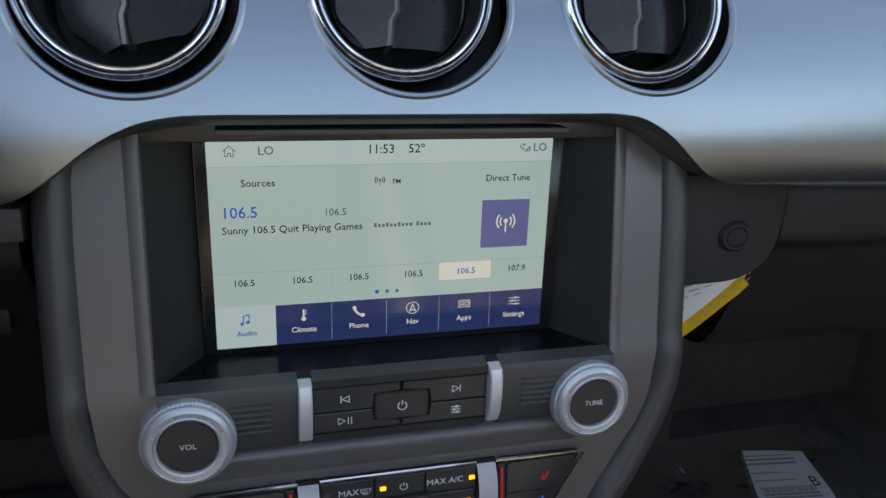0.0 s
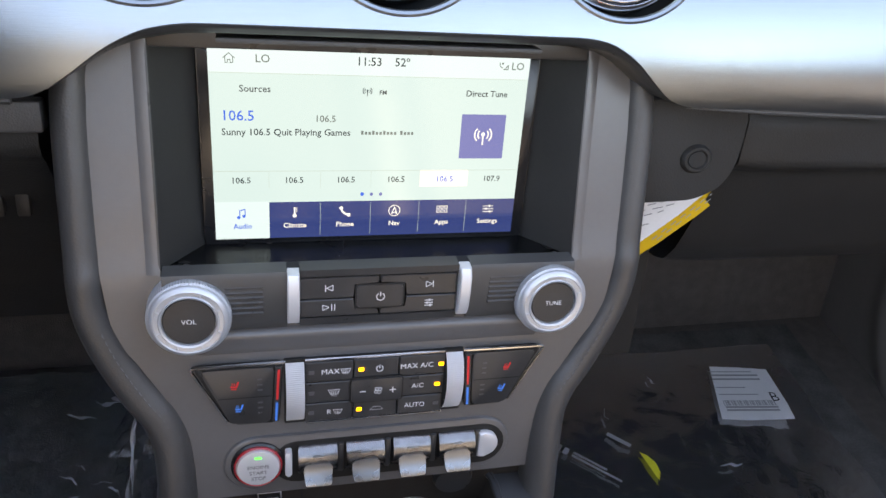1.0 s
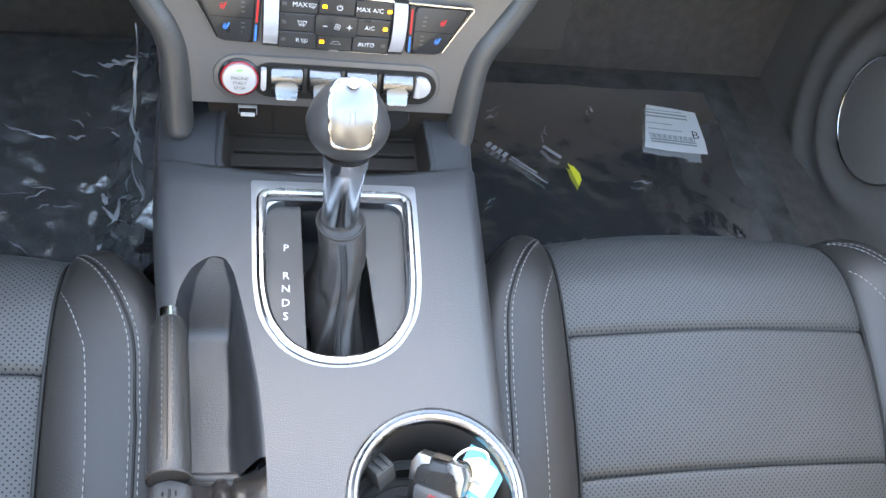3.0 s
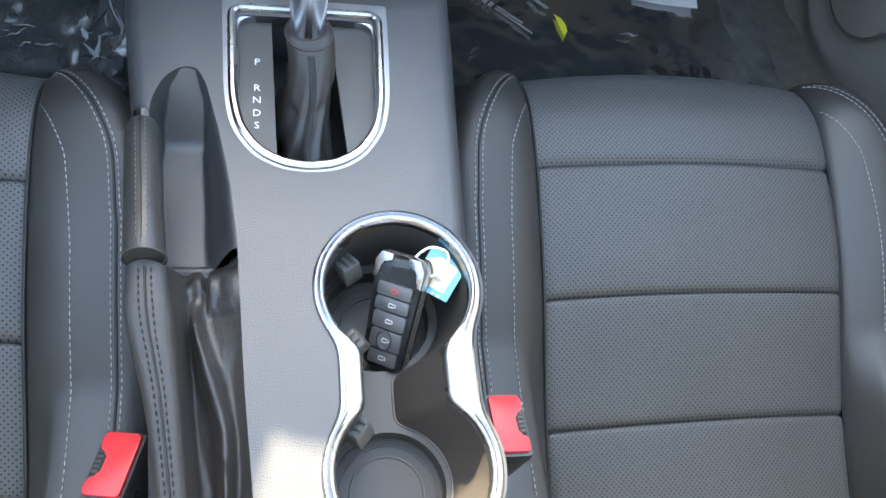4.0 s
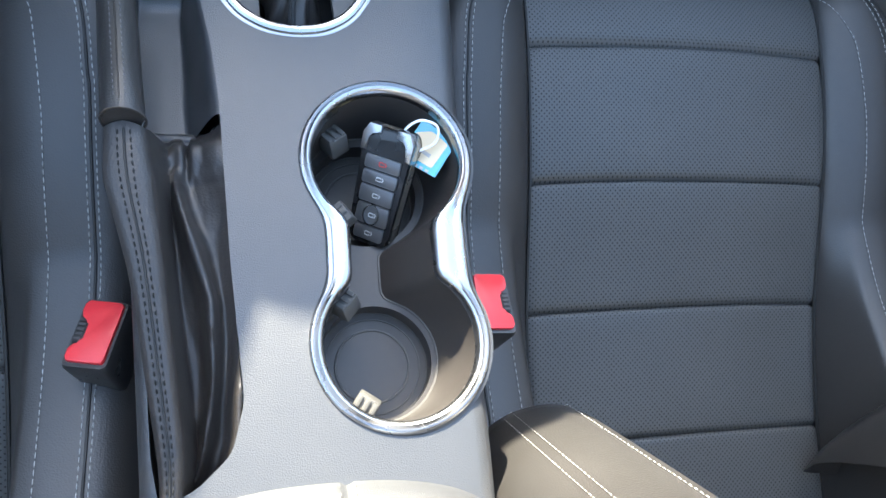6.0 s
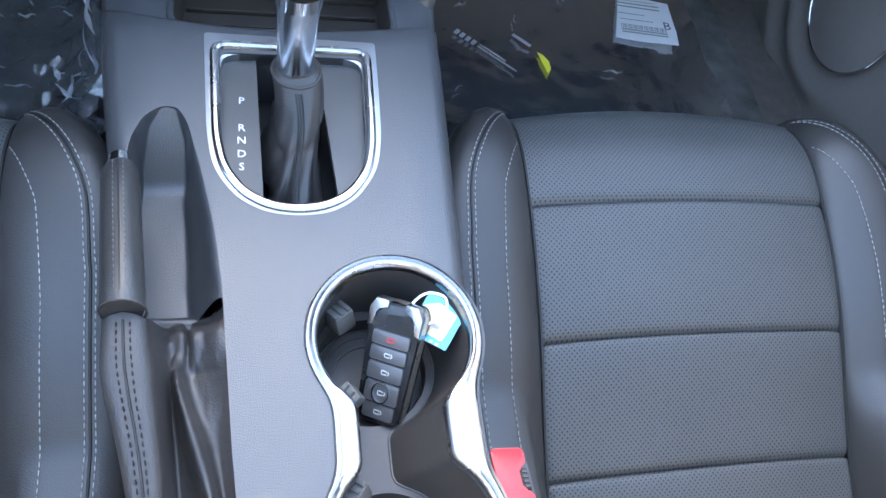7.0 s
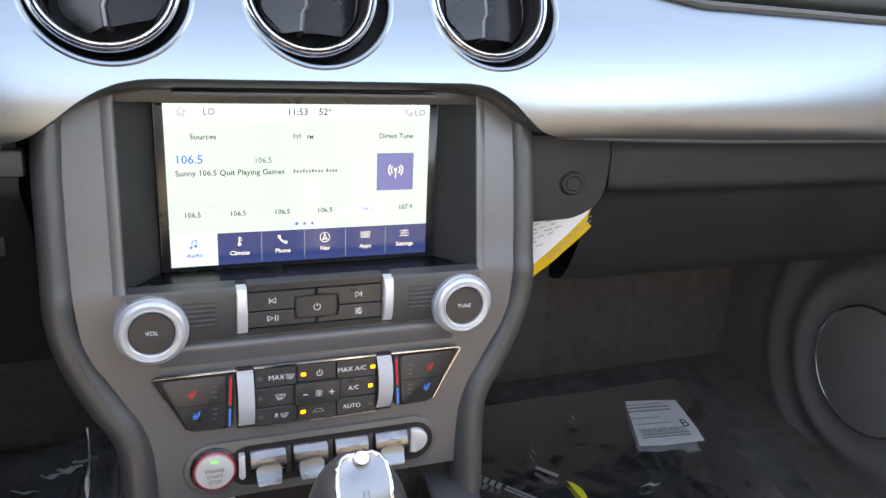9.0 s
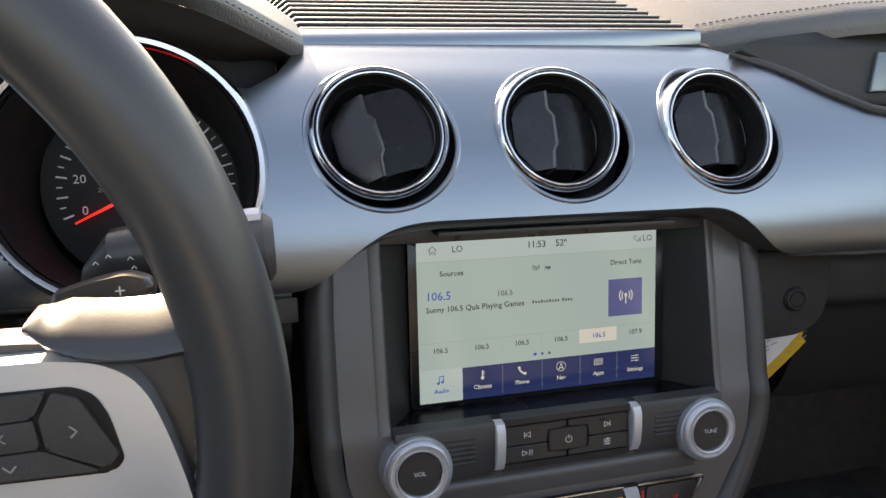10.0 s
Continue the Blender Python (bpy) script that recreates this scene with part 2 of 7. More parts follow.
UI_TILE = glow("display violet tile", (0.10, 0.14, 0.44), 0.152)
UI_LINE = glow("display rule", (0.40, 0.58, 0.62), 0.131)

# ---- mesh tools ----
I4 = Matrix.Identity(4)


def finish(bm, name, material, sharp=35.0, smooth=True):
    bmesh.ops.recalc_face_normals(bm, faces=bm.faces)
    me = bpy.data.meshes.new(name)
    bm.to_mesh(me)
    bm.free()
    if material:
        me.materials.append(material)
    if smooth:
        me.shade_smooth()
        me.set_sharp_from_angle(angle=radians(sharp))
    return me


def thing(name, label, category, at=(0, 0, 0), group="", kind=""):
    ob = new(name)
    ob.empty_display_size = 0.02
    ob.location = at
    return tagged(ob, label, category, group, kind)


def root_place(ob):
    p = Vector((0, 0, 0))
    while ob:
        p += Vector(ob.location)
        ob = ob.parent
    return p


def part(name, bm, material, parent, label="", sharp=35.0, smooth=True, kind=""):
    """One mesh, given in the world's metres, as a child of a thing or part."""
    off = root_place(parent)
    for v in bm.verts:
        v.co -= off
    ob = new(name, finish(bm, name, material, sharp, smooth))
    ob.parent = parent
    return tagged(ob, label, kind=kind)


def solid(name, bm, material, label, category, kind="", group="", sharp=35.0):
    return tagged(new(name, finish(bm, name, material, sharp)), label, category, group, kind)


def xf(bm, m):
    bmesh.ops.transform(bm, matrix=m, verts=bm.verts)
    return bm


def join(*bms):
    out = bmesh.new()
    for b in bms:
        me = bpy.data.meshes.new("tmp")
        b.to_mesh(me)
        b.free()
        out.from_mesh(me)
        bpy.data.meshes.remove(me)
    return out


def slab(bm, vec):
    """An open sheet given thickness along vec."""
    r = bmesh.ops.extrude_face_region(bm, geom=bm.faces[:], use_keep_orig=True)
    bmesh.ops.translate(bm, vec=vec, verts=[g for g in r["geom"] if isinstance(g, bmesh.types.BMVert)])
    return bm


def loft(loops, closed=True, caps=True, bm=None):
    bm = bm or bmesh.new()
    rows = [[bm.verts.new(p) for p in lp] for lp in loops]
    n = len(rows[0])
    for a, b in zip(rows, rows[1:]):
        for i in range(n if closed else n - 1):
            j = (i + 1) % n
            bm.faces.new((a[i], a[j], b[j], b[i]))
    if caps and closed:
        bm.faces.new(rows[0][::-1])
        bm.faces.new(rows[-1])
    return bm


def grid(fn, nu, nv, closed_u=False):
    bm = bmesh.new()
    vs = [[bm.verts.new(fn(i / nu, j / nv)) for i in range(nu + (0 if closed_u else 1))] for j in range(nv + 1)]
    for j in range(nv):
        for i in range(nu):
            k = (i + 1) % len(vs[0])
            bm.faces.new((vs[j][i], vs[j][k], vs[j + 1][k], vs[j + 1][i]))
    return bm


def box(lo, hi, bevel=0.0, seg=2):
    bm = bmesh.new()
    bmesh.ops.create_cube(bm, size=1)
    for v in bm.verts:
        v.co = Vector([lo[k] + (hi[k] - lo[k]) * (v.co[k] + 0.5) for k in range(3)])
    if bevel:
        bmesh.ops.bevel(bm, geom=bm.edges[:], offset=bevel, segments=seg, profile=0.5, affect="EDGES")
    return bm


def prism(pts, w0, w1, bevel=0.0, seg=2):
    """A flat outline raised from w0 to w1, its front edge rounded."""
    bm = bmesh.new()
    lo = [bm.verts.new((x, y, w0)) for x, y in pts]
    hi = [bm.verts.new((x, y, w1)) for x, y in pts]
    n = len(pts)
    bm.faces.new(lo[::-1])
    top = bm.faces.new(hi)
    for i in range(n):
        bm.faces.new((lo[i], lo[(i + 1) % n], hi[(i + 1) % n], hi[i]))
    if bevel:
        bmesh.ops.bevel(bm, geom=list(top.edges), offset=bevel, segments=seg, profile=0.5, affect="EDGES")
    return bm


def rounded(x0, y0, x1, y1, r, n=5):
    out = []
    for cx, cy, a0 in ((x1 - r, y1 - r, 0), (x0 + r, y1 - r, 90), (x0 + r, y0 + r, 180), (x1 - r, y0 + r, 270)):
        out += [(cx + r * math.cos(radians(a0 + 90 * k / n)), cy + r * math.sin(radians(a0 + 90 * k / n))) for k in range(n + 1)]
    return out


def smooth_poly(pts, r, n=4):
    """The corners of an outline rounded by cutting back r, one number or one for each corner."""
    out, m = [], len(pts)
    cuts = r if isinstance(r, (list, tuple)) else [r] * m
    for i in range(m):
        a, b, c = Vector(pts[i - 1]), Vector(pts[i]), Vector(pts[(i + 1) % m])
        k = min(cuts[i], (a - b).length * 0.45, (c - b).length * 0.45)
        p, q = b + (a - b).normalized() * k, b + (c - b).normalized() * k
        for j in range(n + 1):
            t = j / n
            out.append(tuple((1 - t) ** 2 * p + 2 * t * (1 - t) * b + t * t * q))
    return out


def lathe(prof, n=48):
    """Rings of (radius, height) turned round z."""
    loops = [[(r * math.cos(2 * math.pi * i / n), r * math.sin(2 * math.pi * i / n), z) for i in range(n)] for r, z in prof]
    return loft(loops)


def ring(prof, n=64):
    """A closed section of (radius, height) turned round z."""
    bm = bmesh.new()
    rows = [[bm.verts.new((r * math.cos(2 * math.pi * i / n), r * math.sin(2 * math.pi * i / n), z)) for r, z in prof] for i in range(n)]
    m = len(prof)
    for i in range(n):
        a, b = rows[i], rows[(i + 1) % n]
        for k in range(m):
            bm.faces.new((a[k], a[(k + 1) % m], b[(k + 1) % m], b[k]))
    return bm


def torus(R, r, n=64, k=10):
    return ring([(R + r * math.cos(2 * math.pi * i / k), r * math.sin(2 * math.pi * i / k)) for i in range(k)], n)


def tube(path, rad, k=8, closed=False, flat=1.0, up=Vector((0, 0, 1))):
    """A tube along points; rad is a number or one for each point; flat squeezes it along up."""
    pts = [Vector(p) for p in path]
    n = len(pts)
    rads = rad if isinstance(rad, (list, tuple)) else [rad] * n
    loops = []
    for i, p in enumerate(pts):
        a, b = (pts[i - 1], pts[(i + 1) % n]) if closed else (pts[max(i - 1, 0)], pts[min(i + 1, n - 1)])
        t = (b - a).normalized()
        s = t.cross(up)
        s = s.normalized() if s.length > 1e-4 else t.orthogonal().normalized()
        w = s.cross(t).normalized()
        loops.append([p + rads[i] * (math.cos(2 * math.pi * j / k) * s + flat * math.sin(2 * math.pi * j / k) * w) for j in range(k)])
    if closed:
        bm = loft(loops, caps=False)
        bm.verts.ensure_lookup_table()
        m = len(loops)
        for j in range(k):
            q = (j + 1) % k
            bm.faces.new((bm.verts[(m - 1) * k + j], bm.verts[(m - 1) * k + q], bm.verts[q], bm.verts[j]))
        return bm
    return loft(loops)


def spline(keys, n):
    """n + 1 points on a smooth curve through the keys."""
    ks = [Vector(k) for k in keys]
    ks = [2 * ks[0] - ks[1]] + ks + [2 * ks[-1] - ks[-2]]
    out = []
    m = len(ks) - 3
    for i in range(n + 1):
        f = min(i * m / n, m - 1e-9)
        j = int(f)
        t = f - j
        a, b, c, d = ks[j:j + 4]
        out.append(0.5 * ((2 * b) + (c - a) * t + (2 * a - 5 * b + 4 * c - d) * t * t + (3 * b - a - 3 * c + d) * t ** 3))
    return out


def interp(x, keys):
    return float(np.interp(x, [k[0] for k in keys], [k[1] for k in keys]))


def soft_interp(x, keys):
    """Through the keys with an eased slope."""
    xs, ys = [k[0] for k in keys], [k[1] for k in keys]
    if x <= xs[0]:
        return ys[0]
    if x >= xs[-1]:
        return ys[-1]
    p = spline([(a, b, 0) for a, b in keys], 12 * (len(keys) - 1))
    return float(np.interp(x, [q.x for q in p], [q.y for q in p]))


def stitches(path, size=0.0011, dash=0.0042, gap=0.0018, lift=0.0004):
    """A row of thread dashes along points."""
    pts = [Vector(p) for p in path]
    seg = [(b - a).length for a, b in zip(pts, pts[1:])]
    total, out, s = sum(seg), bmesh.new(), 0.0
    acc = np.concatenate([[0], np.cumsum(seg)])

    def at(d):
        i = min(int(np.searchsorted(acc, d, side="right")) - 1, len(seg) - 1)
        return pts[i].lerp(pts[i + 1], (d - acc[i]) / max(seg[i], 1e-9))
    while s + dash < total:
        a, b = at(s), at(s + dash)
        t = (b - a).normalized()
        side = t.cross(Vector((0, 0, 1)))
        side = side.normalized() * size * 0.5 if side.length > 1e-3 else t.orthogonal().normalized() * size * 0.5
        up = side.cross(t).normalized() * size * 0.5
        m, e = (a + b) / 2 + up * 0.8, 0.35
        loops = []
        for p, k in ((a, e), (a.lerp(m, 0.5), 1.0), (m, 1.15), (m.lerp(b, 0.5), 1.0), (b, e)):
            loops.append([p + k * side, p + k * up, p - k * side, p - k * up])
        loft(loops, bm=out)
        s += dash + gap
    return out


def cut(bm, *cutters):
    """bm with other closed bodies taken out of it."""
    def temp(b):
        me = bpy.data.meshes.new("tmp")
        bmesh.ops.recalc_face_normals(b, faces=b.faces)
        b.to_mesh(me)
        b.free()
        return new("tmp", me)
    base = temp(bm)
    for c in cutters:
        tool = temp(c)
        mod = base.modifiers.new("cut", "BOOLEAN")
        mod.operation, mod.solver, mod.object = "DIFFERENCE", "EXACT", tool
        dg = bpy.context.evaluated_depsgraph_get()
        me = bpy.data.meshes.new_from_object(base.evaluated_get(dg))
        base.modifiers.clear()
        old = base.data
        base.data = me
        bpy.data.meshes.remove(old)
        bpy.data.objects.remove(tool)
    out = bmesh.new()
    out.from_mesh(base.data)
    bpy.data.objects.remove(base)
    return out


def letters(text, size, m, depth=0.0, align="CENTER", spread=1.0, weight=0.0):
    """Lettering in the built-in font, flat on m's plane, size being the height of its capitals."""
    cu = bpy.data.curves.new("tmp", "FONT")
    cu.body, cu.size, cu.align_x, cu.align_y = text, size / 0.73, align, "CENTER"
    cu.resolution_u = 2
    cu.space_character = spread
    cu.offset = weight
    ob = new("tmp", cu)
    dg = bpy.context.evaluated_depsgraph_get()
    me = bpy.data.meshes.new_from_object(ob.evaluated_get(dg))
    bm = bmesh.new()
    bm.from_mesh(me)
    bpy.data.objects.remove(ob)
    bpy.data.curves.remove(cu)
    bpy.data.meshes.remove(me)
    return xf(bm, m)


def flat(pts, w=0.0):
    bm = bmesh.new()
    bm.faces.new([bm.verts.new((x, y, w)) for x, y in pts])
    return bm


def band(path, width, w=0.0):
    """A flat line of a given width along 2D points."""
    bm = bmesh.new()
    pts = [Vector(p) for p in path]
    for a, b in zip(pts, pts[1:]):
        t = (b - a).normalized()
        n = Vector((-t.y, t.x)) * width / 2
        e = t * width * 0.3
        bm.faces.new([bm.verts.new((*q, w)) for q in (a - e + n, a - e - n, b + e - n, b + e + n)])
    return bm


def arc(cx, cy, r, a0, a1, n=16):
    return [(cx + r * math.cos(radians(a0 + (a1 - a0) * i / n)), cy + r * math.sin(radians(a0 + (a1 - a0) * i / n))) for i in range(n + 1)]


def frame_matrix(o, x, y):
    x = Vector(x).normalized()
    y = Vector(y)
    y = (y - x * y.dot(x)).normalized()
    z = x.cross(y)
    return Matrix(((x.x, y.x, z.x, o[0]), (x.y, y.y, z.y, o[1]), (x.z, y.z, z.z, o[2]), (0, 0, 0, 1)))


# The centre stack's own axes: u to the right, v up its face, w out of it.
ST = frame_matrix((0, 0.30, 0.506), (1, 0.040, -0.042), (0, 0.21, 0.978))


def at_st(u, v, w=0.0):
    return ST @ Matrix.Translation((u, v, w))

# ---- the shell of the car and the ground ----
solid("ground", grid(lambda a, b: ((a - 0.5) * 900, (b - 0.5) * 900, -0.30), 8, 8), M_ASPHALT, "dark grey asphalt under the car", "ground", "structure")
FLOOR = 0.070
solid("floor", box((-0.86, -1.3, 0.03), (0.86, 0.95, FLOOR - 0.004)), M_CARPET, "black carpet of the car floor", "floor", "structure")
solid("wall_front", grid(lambda a, b: ((a - 0.5) * 1.70, 0.72 + 0.10 * b, FLOOR - 0.02 + 0.62 * b), 20, 8), M_CARPET, "black carpeted bulkhead of the footwells", "bulkhead", "structure")
# Unseen wall, added behind the camera to give the dashboard dark reflections.
solid("wall_back", box((-0.72, -1.32, 0.0), (0.72, -1.26, 1.02), 0.02), M_DARK, "unseen dark wall added at the back of the cabin", "bulkhead", "structure")


def door_panel(sx):
    """The inner door: a flat skin with a swept armrest, a pocket rim and a round loudspeaker."""
    def skin(a, b):
        y, z = -1.25 + 2.1 * a, 0.06 + 0.68 * b
        inw = 0.055 * math.exp(-((z - 0.46) / 0.07) ** 2) * (1 / (1 + math.exp(-(y + 0.6) / 0.05))) * (1 / (1 + math.exp((y - 0.38) / 0.04)))
        rad = math.hypot(y - 0.458, (z - 0.226) * 0.95)
        ang = math.degrees(math.atan2(z - 0.226, y - 0.458))
        far = math.exp(-((abs(ang) - 40) / 75) ** 4)
        inw += far * (0.014 * math.exp(-((rad - 0.122) / 0.016) ** 2) + 0.010 * math.exp(-((rad - 0.178) / 0.014) ** 2))
        return (sx * (0.735 - inw + 0.03 * max(0, b - 0.85)), y, z)
    nm = "passenger" if sx > 0 else "driver"
    t = thing("car_door", f"dark {nm} door trim with moulded armrest and speaker", "car door", (sx * 0.735, 0.2, 0.06), kind="structure")
    part("door_skin", grid(skin, 180, 90), M_DOOR, t, sharp=60)
    part("door_shell", box((sx * 0.74 - 0.004, -1.25, 0.0), (sx * 0.74 + 0.05, 0.86, 0.74), 0.01), M_PAINT, t)
    m = Matrix.Translation((sx * 0.722, 0.458, 0.226)) @ Matrix.Rotation(radians(-90 * sx), 4, "Y")
    part("speaker_ring", xf(torus(0.084, 0.0020, 72, 8), m), M_CHROME, t, "thin chrome ring of the door speaker")
    part("speaker_grille", xf(lathe([(0.001, 0.004), (0.04, 0.0035), (0.070, 0.002), (0.084, 0.0)], 48), m), M_DOOR, t, "fine speaker cover")
    return t


door_panel(1)
door_panel(-1)

# ---- dashboard ----
# Section of the metal panel: height on the stack's axis, and how far it comes forward.
SECTION = [(0.088, -0.016), (0.097, -0.004), (0.112, 0.006), (0.130, 0.009), (0.150, 0.007), (0.170, 0.002), (0.190, -0.006),
           (0.210, -0.019), (0.230, -0.036), (0.245, -0.055), (0.254, -0.068), (0.260, -0.082), (0.264, -0.10)]
_sec = spline([(a, b, 0) for a, b in SECTION], 240)
_sv, _sw = [p.x for p in _sec], [p.y for p in _sec]


def panel_w(v):
    return float(np.interp(v, _sv, _sw))


def panel_low(u):
    k = [(-0.62, 0.1155), (-0.19, 0.111), (-0.165, 0.1085), (-0.152, 0.1145), (-0.136, 0.1285), (-0.12, 0.1395), (-0.104, 0.1445), (-0.09, 0.1455), (0.09, 0.1458), (0.104, 0.146), (0.12, 0.1415), (0.134, 0.1305), (0.148, 0.1165), (0.157, 0.1111), (0.21, 0.1101), (0.31, 0.1075), (0.8, 0.1035)]
    return sum(interp(u + d, k) for d in (-0.010, -0.005, 0.0, 0.005, 0.010)) / 5


def panel_high(u):
    k = [(-0.62, 0.225), (-0.30, 0.225), (-0.215, 0.225), (-0.185, 0.223), (-0.168, 0.233), (-0.150, 0.254), (0.150, 0.261), (0.168, 0.250), (0.190, 0.240), (0.220, 0.221), (0.250, 0.208), (0.285, 0.202), (0.44, 0.199), (0.80, 0.195)]
    return interp(u, k)


VENTS = [(-0.1137, 0.1965), (-0.0008, 0.1972), (0.1150, 0.1976)]
VENT_TILT = radians(-19)
DIAL = (-0.251, 0.178)                # middle of the right-hand dial's bezel
DIAL_R = 0.0695


TALL = 1.065                          # the vent openings are this much wider than high
VENT_HOLES = ((-0.1124, 0.1943), (0.0038, 0.1951), (0.1188, 0.1966))


def metal_panel():
    nu, nv = 700, 84
    u0, u1 = -0.60, 0.80

    def fn(a, b):
        u = u0 + (u1 - u0) * a
        lo, hi = panel_low(u), panel_high(u)
        v = lo + (hi - lo) * b
        return (u, v, panel_w(v))
    bm = grid(fn, nu, nv)
    kill = []
    for (cx, cy), R in [(c, 0.0450) for c in VENT_HOLES] + [(DIAL, DIAL_R + 0.001), ((DIAL[0] - 0.185, DIAL[1]), DIAL_R + 0.001)]:
        for v in bm.verts:
            d = Vector((v.co.x - cx, (v.co.y - cy) * (TALL if R < 0.05 else 1)))
            if abs(d.length - R) < 0.0012 and d.length > 0:
                d = d.normalized() * R
                y = cy + d.y / (TALL if R < 0.05 else 1)
                v.co = (cx + d.x, y, panel_w(y))
        k = TALL if R < 0.05 else 1
        for f in bm.faces:
            q = f.calc_center_median()
            if math.hypot(q.x - cx, (q.y - cy) * k) < R - 0.0004:
                kill.append(f)
    bmesh.ops.delete(bm, geom=list(set(kill)), context="FACES")
    return xf(bm, ST)


dash = thing("dashboard", "dashboard with brushed aluminium panel, three round vents and black padded top", "dashboard", (0, 0.45, 0.60), kind="structure")
part("metal_panel", metal_panel(), M_ALU, dash, "brushed aluminium panel with fine horizontal lines", sharp=60)


def rim_on_panel(c, R, r, n=96, lift=0.0):
    pts = []
    for i in range(n):
        a = 2 * math.pi * i / n
        u, v = c[0] + R * math.cos(a), c[1] + R * math.sin(a) / TALL
        pts.append(ST @ Vector((u, v, panel_w(v) + lift)))
    return tube(pts, r, 8, closed=True, up=ST.to_3x3() @ Vector((0, 0, 1)))


for c in VENT_HOLES:
    part("vent_lip", rim_on_panel(c, 0.0448, 0.0019, lift=-0.0011), M_ALU, dash, "rounded metal lip round a vent opening")

# Lower edge roll under the metal panel, and the knee panels.
def low_roll(u0, u1):
    pts = []
    for i in range(61):
        u = u0 + (u1 - u0) * i / 60
        v = panel_low(u)
        pts.append(ST @ Vector((u, v - 0.0015, panel_w(v) - 0.004)))
    return tube(pts, [0.0022 * min(1.0, 0.1 + i / 6) for i in range(61)], 8)


part("lower_roll", low_roll(0.166, 0.80), M_DARK, dash)
part("lower_roll", low_roll(-0.60, -0.17), M_DARK, dash)


def face_st(u0, v0, u1, v1, w, depth=0.02, bevel=0.002):
    return xf(box((u0, v0, w - depth), (u1, v1, w), bevel), ST)


# Passenger side: a small panel with a round cap, then the glovebox.
side = []
side.append(prism(smooth_poly([(0.150, 0.043), (0.202, 0.045), (0.219, 0.053), (0.2265, 0.066), (0.2285, 0.085), (0.228, 0.1075), (0.150, 0.1075)], 0.012), -0.055, -0.026, 0.0015))
cap_panel = xf(side[0], ST)
part("knee_panel", cap_panel, M_GLOVE, dash, "dark moulded panel with a round blanking cap")
capm = at_st(0.1975, 0.0720, -0.0255) @ Matrix.Diagonal((1.0, 0.86, 1, 1))
part("round_cap", xf(lathe([(0.0001, 0.0010), (0.006, 0.0010), (0.007, 0.0022), (0.0088, 0.0022), (0.0105, 0.0005), (0.0112, -0.002)], 36), capm), M_GLOVE, dash)
part("cap_socket", xf(lathe([(0.0001, 0.0014), (0.0058, 0.0014), (0.0064, 0.0)], 28), capm @ Matrix.Translation((0, 0, 0.0002))), M_VOID, dash)


def glove(a, b):
    u = 0.2315 + 0.55 * a
    keys = [(0.0, 0.107, -0.028), (0.08, 0.094, -0.023), (0.22, 0.068, -0.024), (0.26, 0.064, -0.027), (0.30, 0.060, -0.036), (0.62, -0.012, -0.072), (0.72, -0.026, -0.084), (0.78, -0.030, -0.098), (1.0, -0.030, -0.34)]
    v = interp(b, [(k[0], k[1]) for k in keys])
    w = interp(b, [(k[0], k[2]) for k in keys])
    edge = 0.006 * math.exp(-a * 70)
    return ST @ Vector((u, v, w - edge))


part("glovebox_lid", grid(glove, 30, 40), M_GLOVE, dash, "dark grained glovebox front", sharp=50)
part("glovebox_side", xf(box((0.150, -0.12, -0.30), (0.2310, 0.044, -0.110)), ST), M_GLOVE, dash)


def knee_left(a, b):
    u = -0.60 + 0.432 * a
    keys = [(0.0, 0.110, -0.032), (0.25, 0.086, -0.028), (0.28, 0.075, -0.026), (0.32, 0.070, -0.034), (0.7, 0.01, -0.085), (1.0, -0.08, -0.15)]
    return ST @ Vector((u, interp(b, [(k[0], k[1]) for k in keys]), interp(b, [(k[0], k[2]) for k in keys])))


part("knee_trim", grid(knee_left, 30, 30), M_GLOVE, dash, "dark grained trim below the metal panel", sharp=50)
part("strip", face_st(-0.60, 0.0865, -0.164, 0.1020, -0.022, 0.012, 0.0015), M_DARK, dash, "grained strip below the metal panel")
for i in range(5):
    part("louvre", xf(box((-0.243 + 0.013 * i, 0.030, -0.062), (-0.236 + 0.013 * i, 0.046, -0.057), 0.001), ST), M_INLAY, dash)

tape = thing("wiring_tape", "dull yellow taped wire hanging under the dashboard", "wire tape", (-0.245, 0.408, 0.43))
for i in range(3):
    a, b = Vector((-0.2450, 0.4080, 0.4370)).lerp(Vector((-0.2740, 0.4140, 0.3720)), i / 3 + 0.01), Vector((-0.2450, 0.4080, 0.4370)).lerp(Vector((-0.2740, 0.4140, 0.3720)), (i + 1) / 3 - 0.01)
    part("wrap", tube([a, a.lerp(b, 0.5) + Vector((0.0012 * (-1) ** i, 0, 0)), b], [0.0036, 0.0039, 0.0034], 10, flat=0.6), M_TAPE, tape)

# Top: grille, padded top, hood over the dials, passenger inlay.


def top_point(u, f):
    """A point on the dashboard's top; f metres forward of the metal panel's upper edge."""
    v = panel_high(max(-0.15, min(0.15, u)))
    base = ST @ Vector((u, v, -0.084))
    return Vector((base.x, base.y + f, base.z + 0.010 + 0.25 * f - 0.25 * f * f))


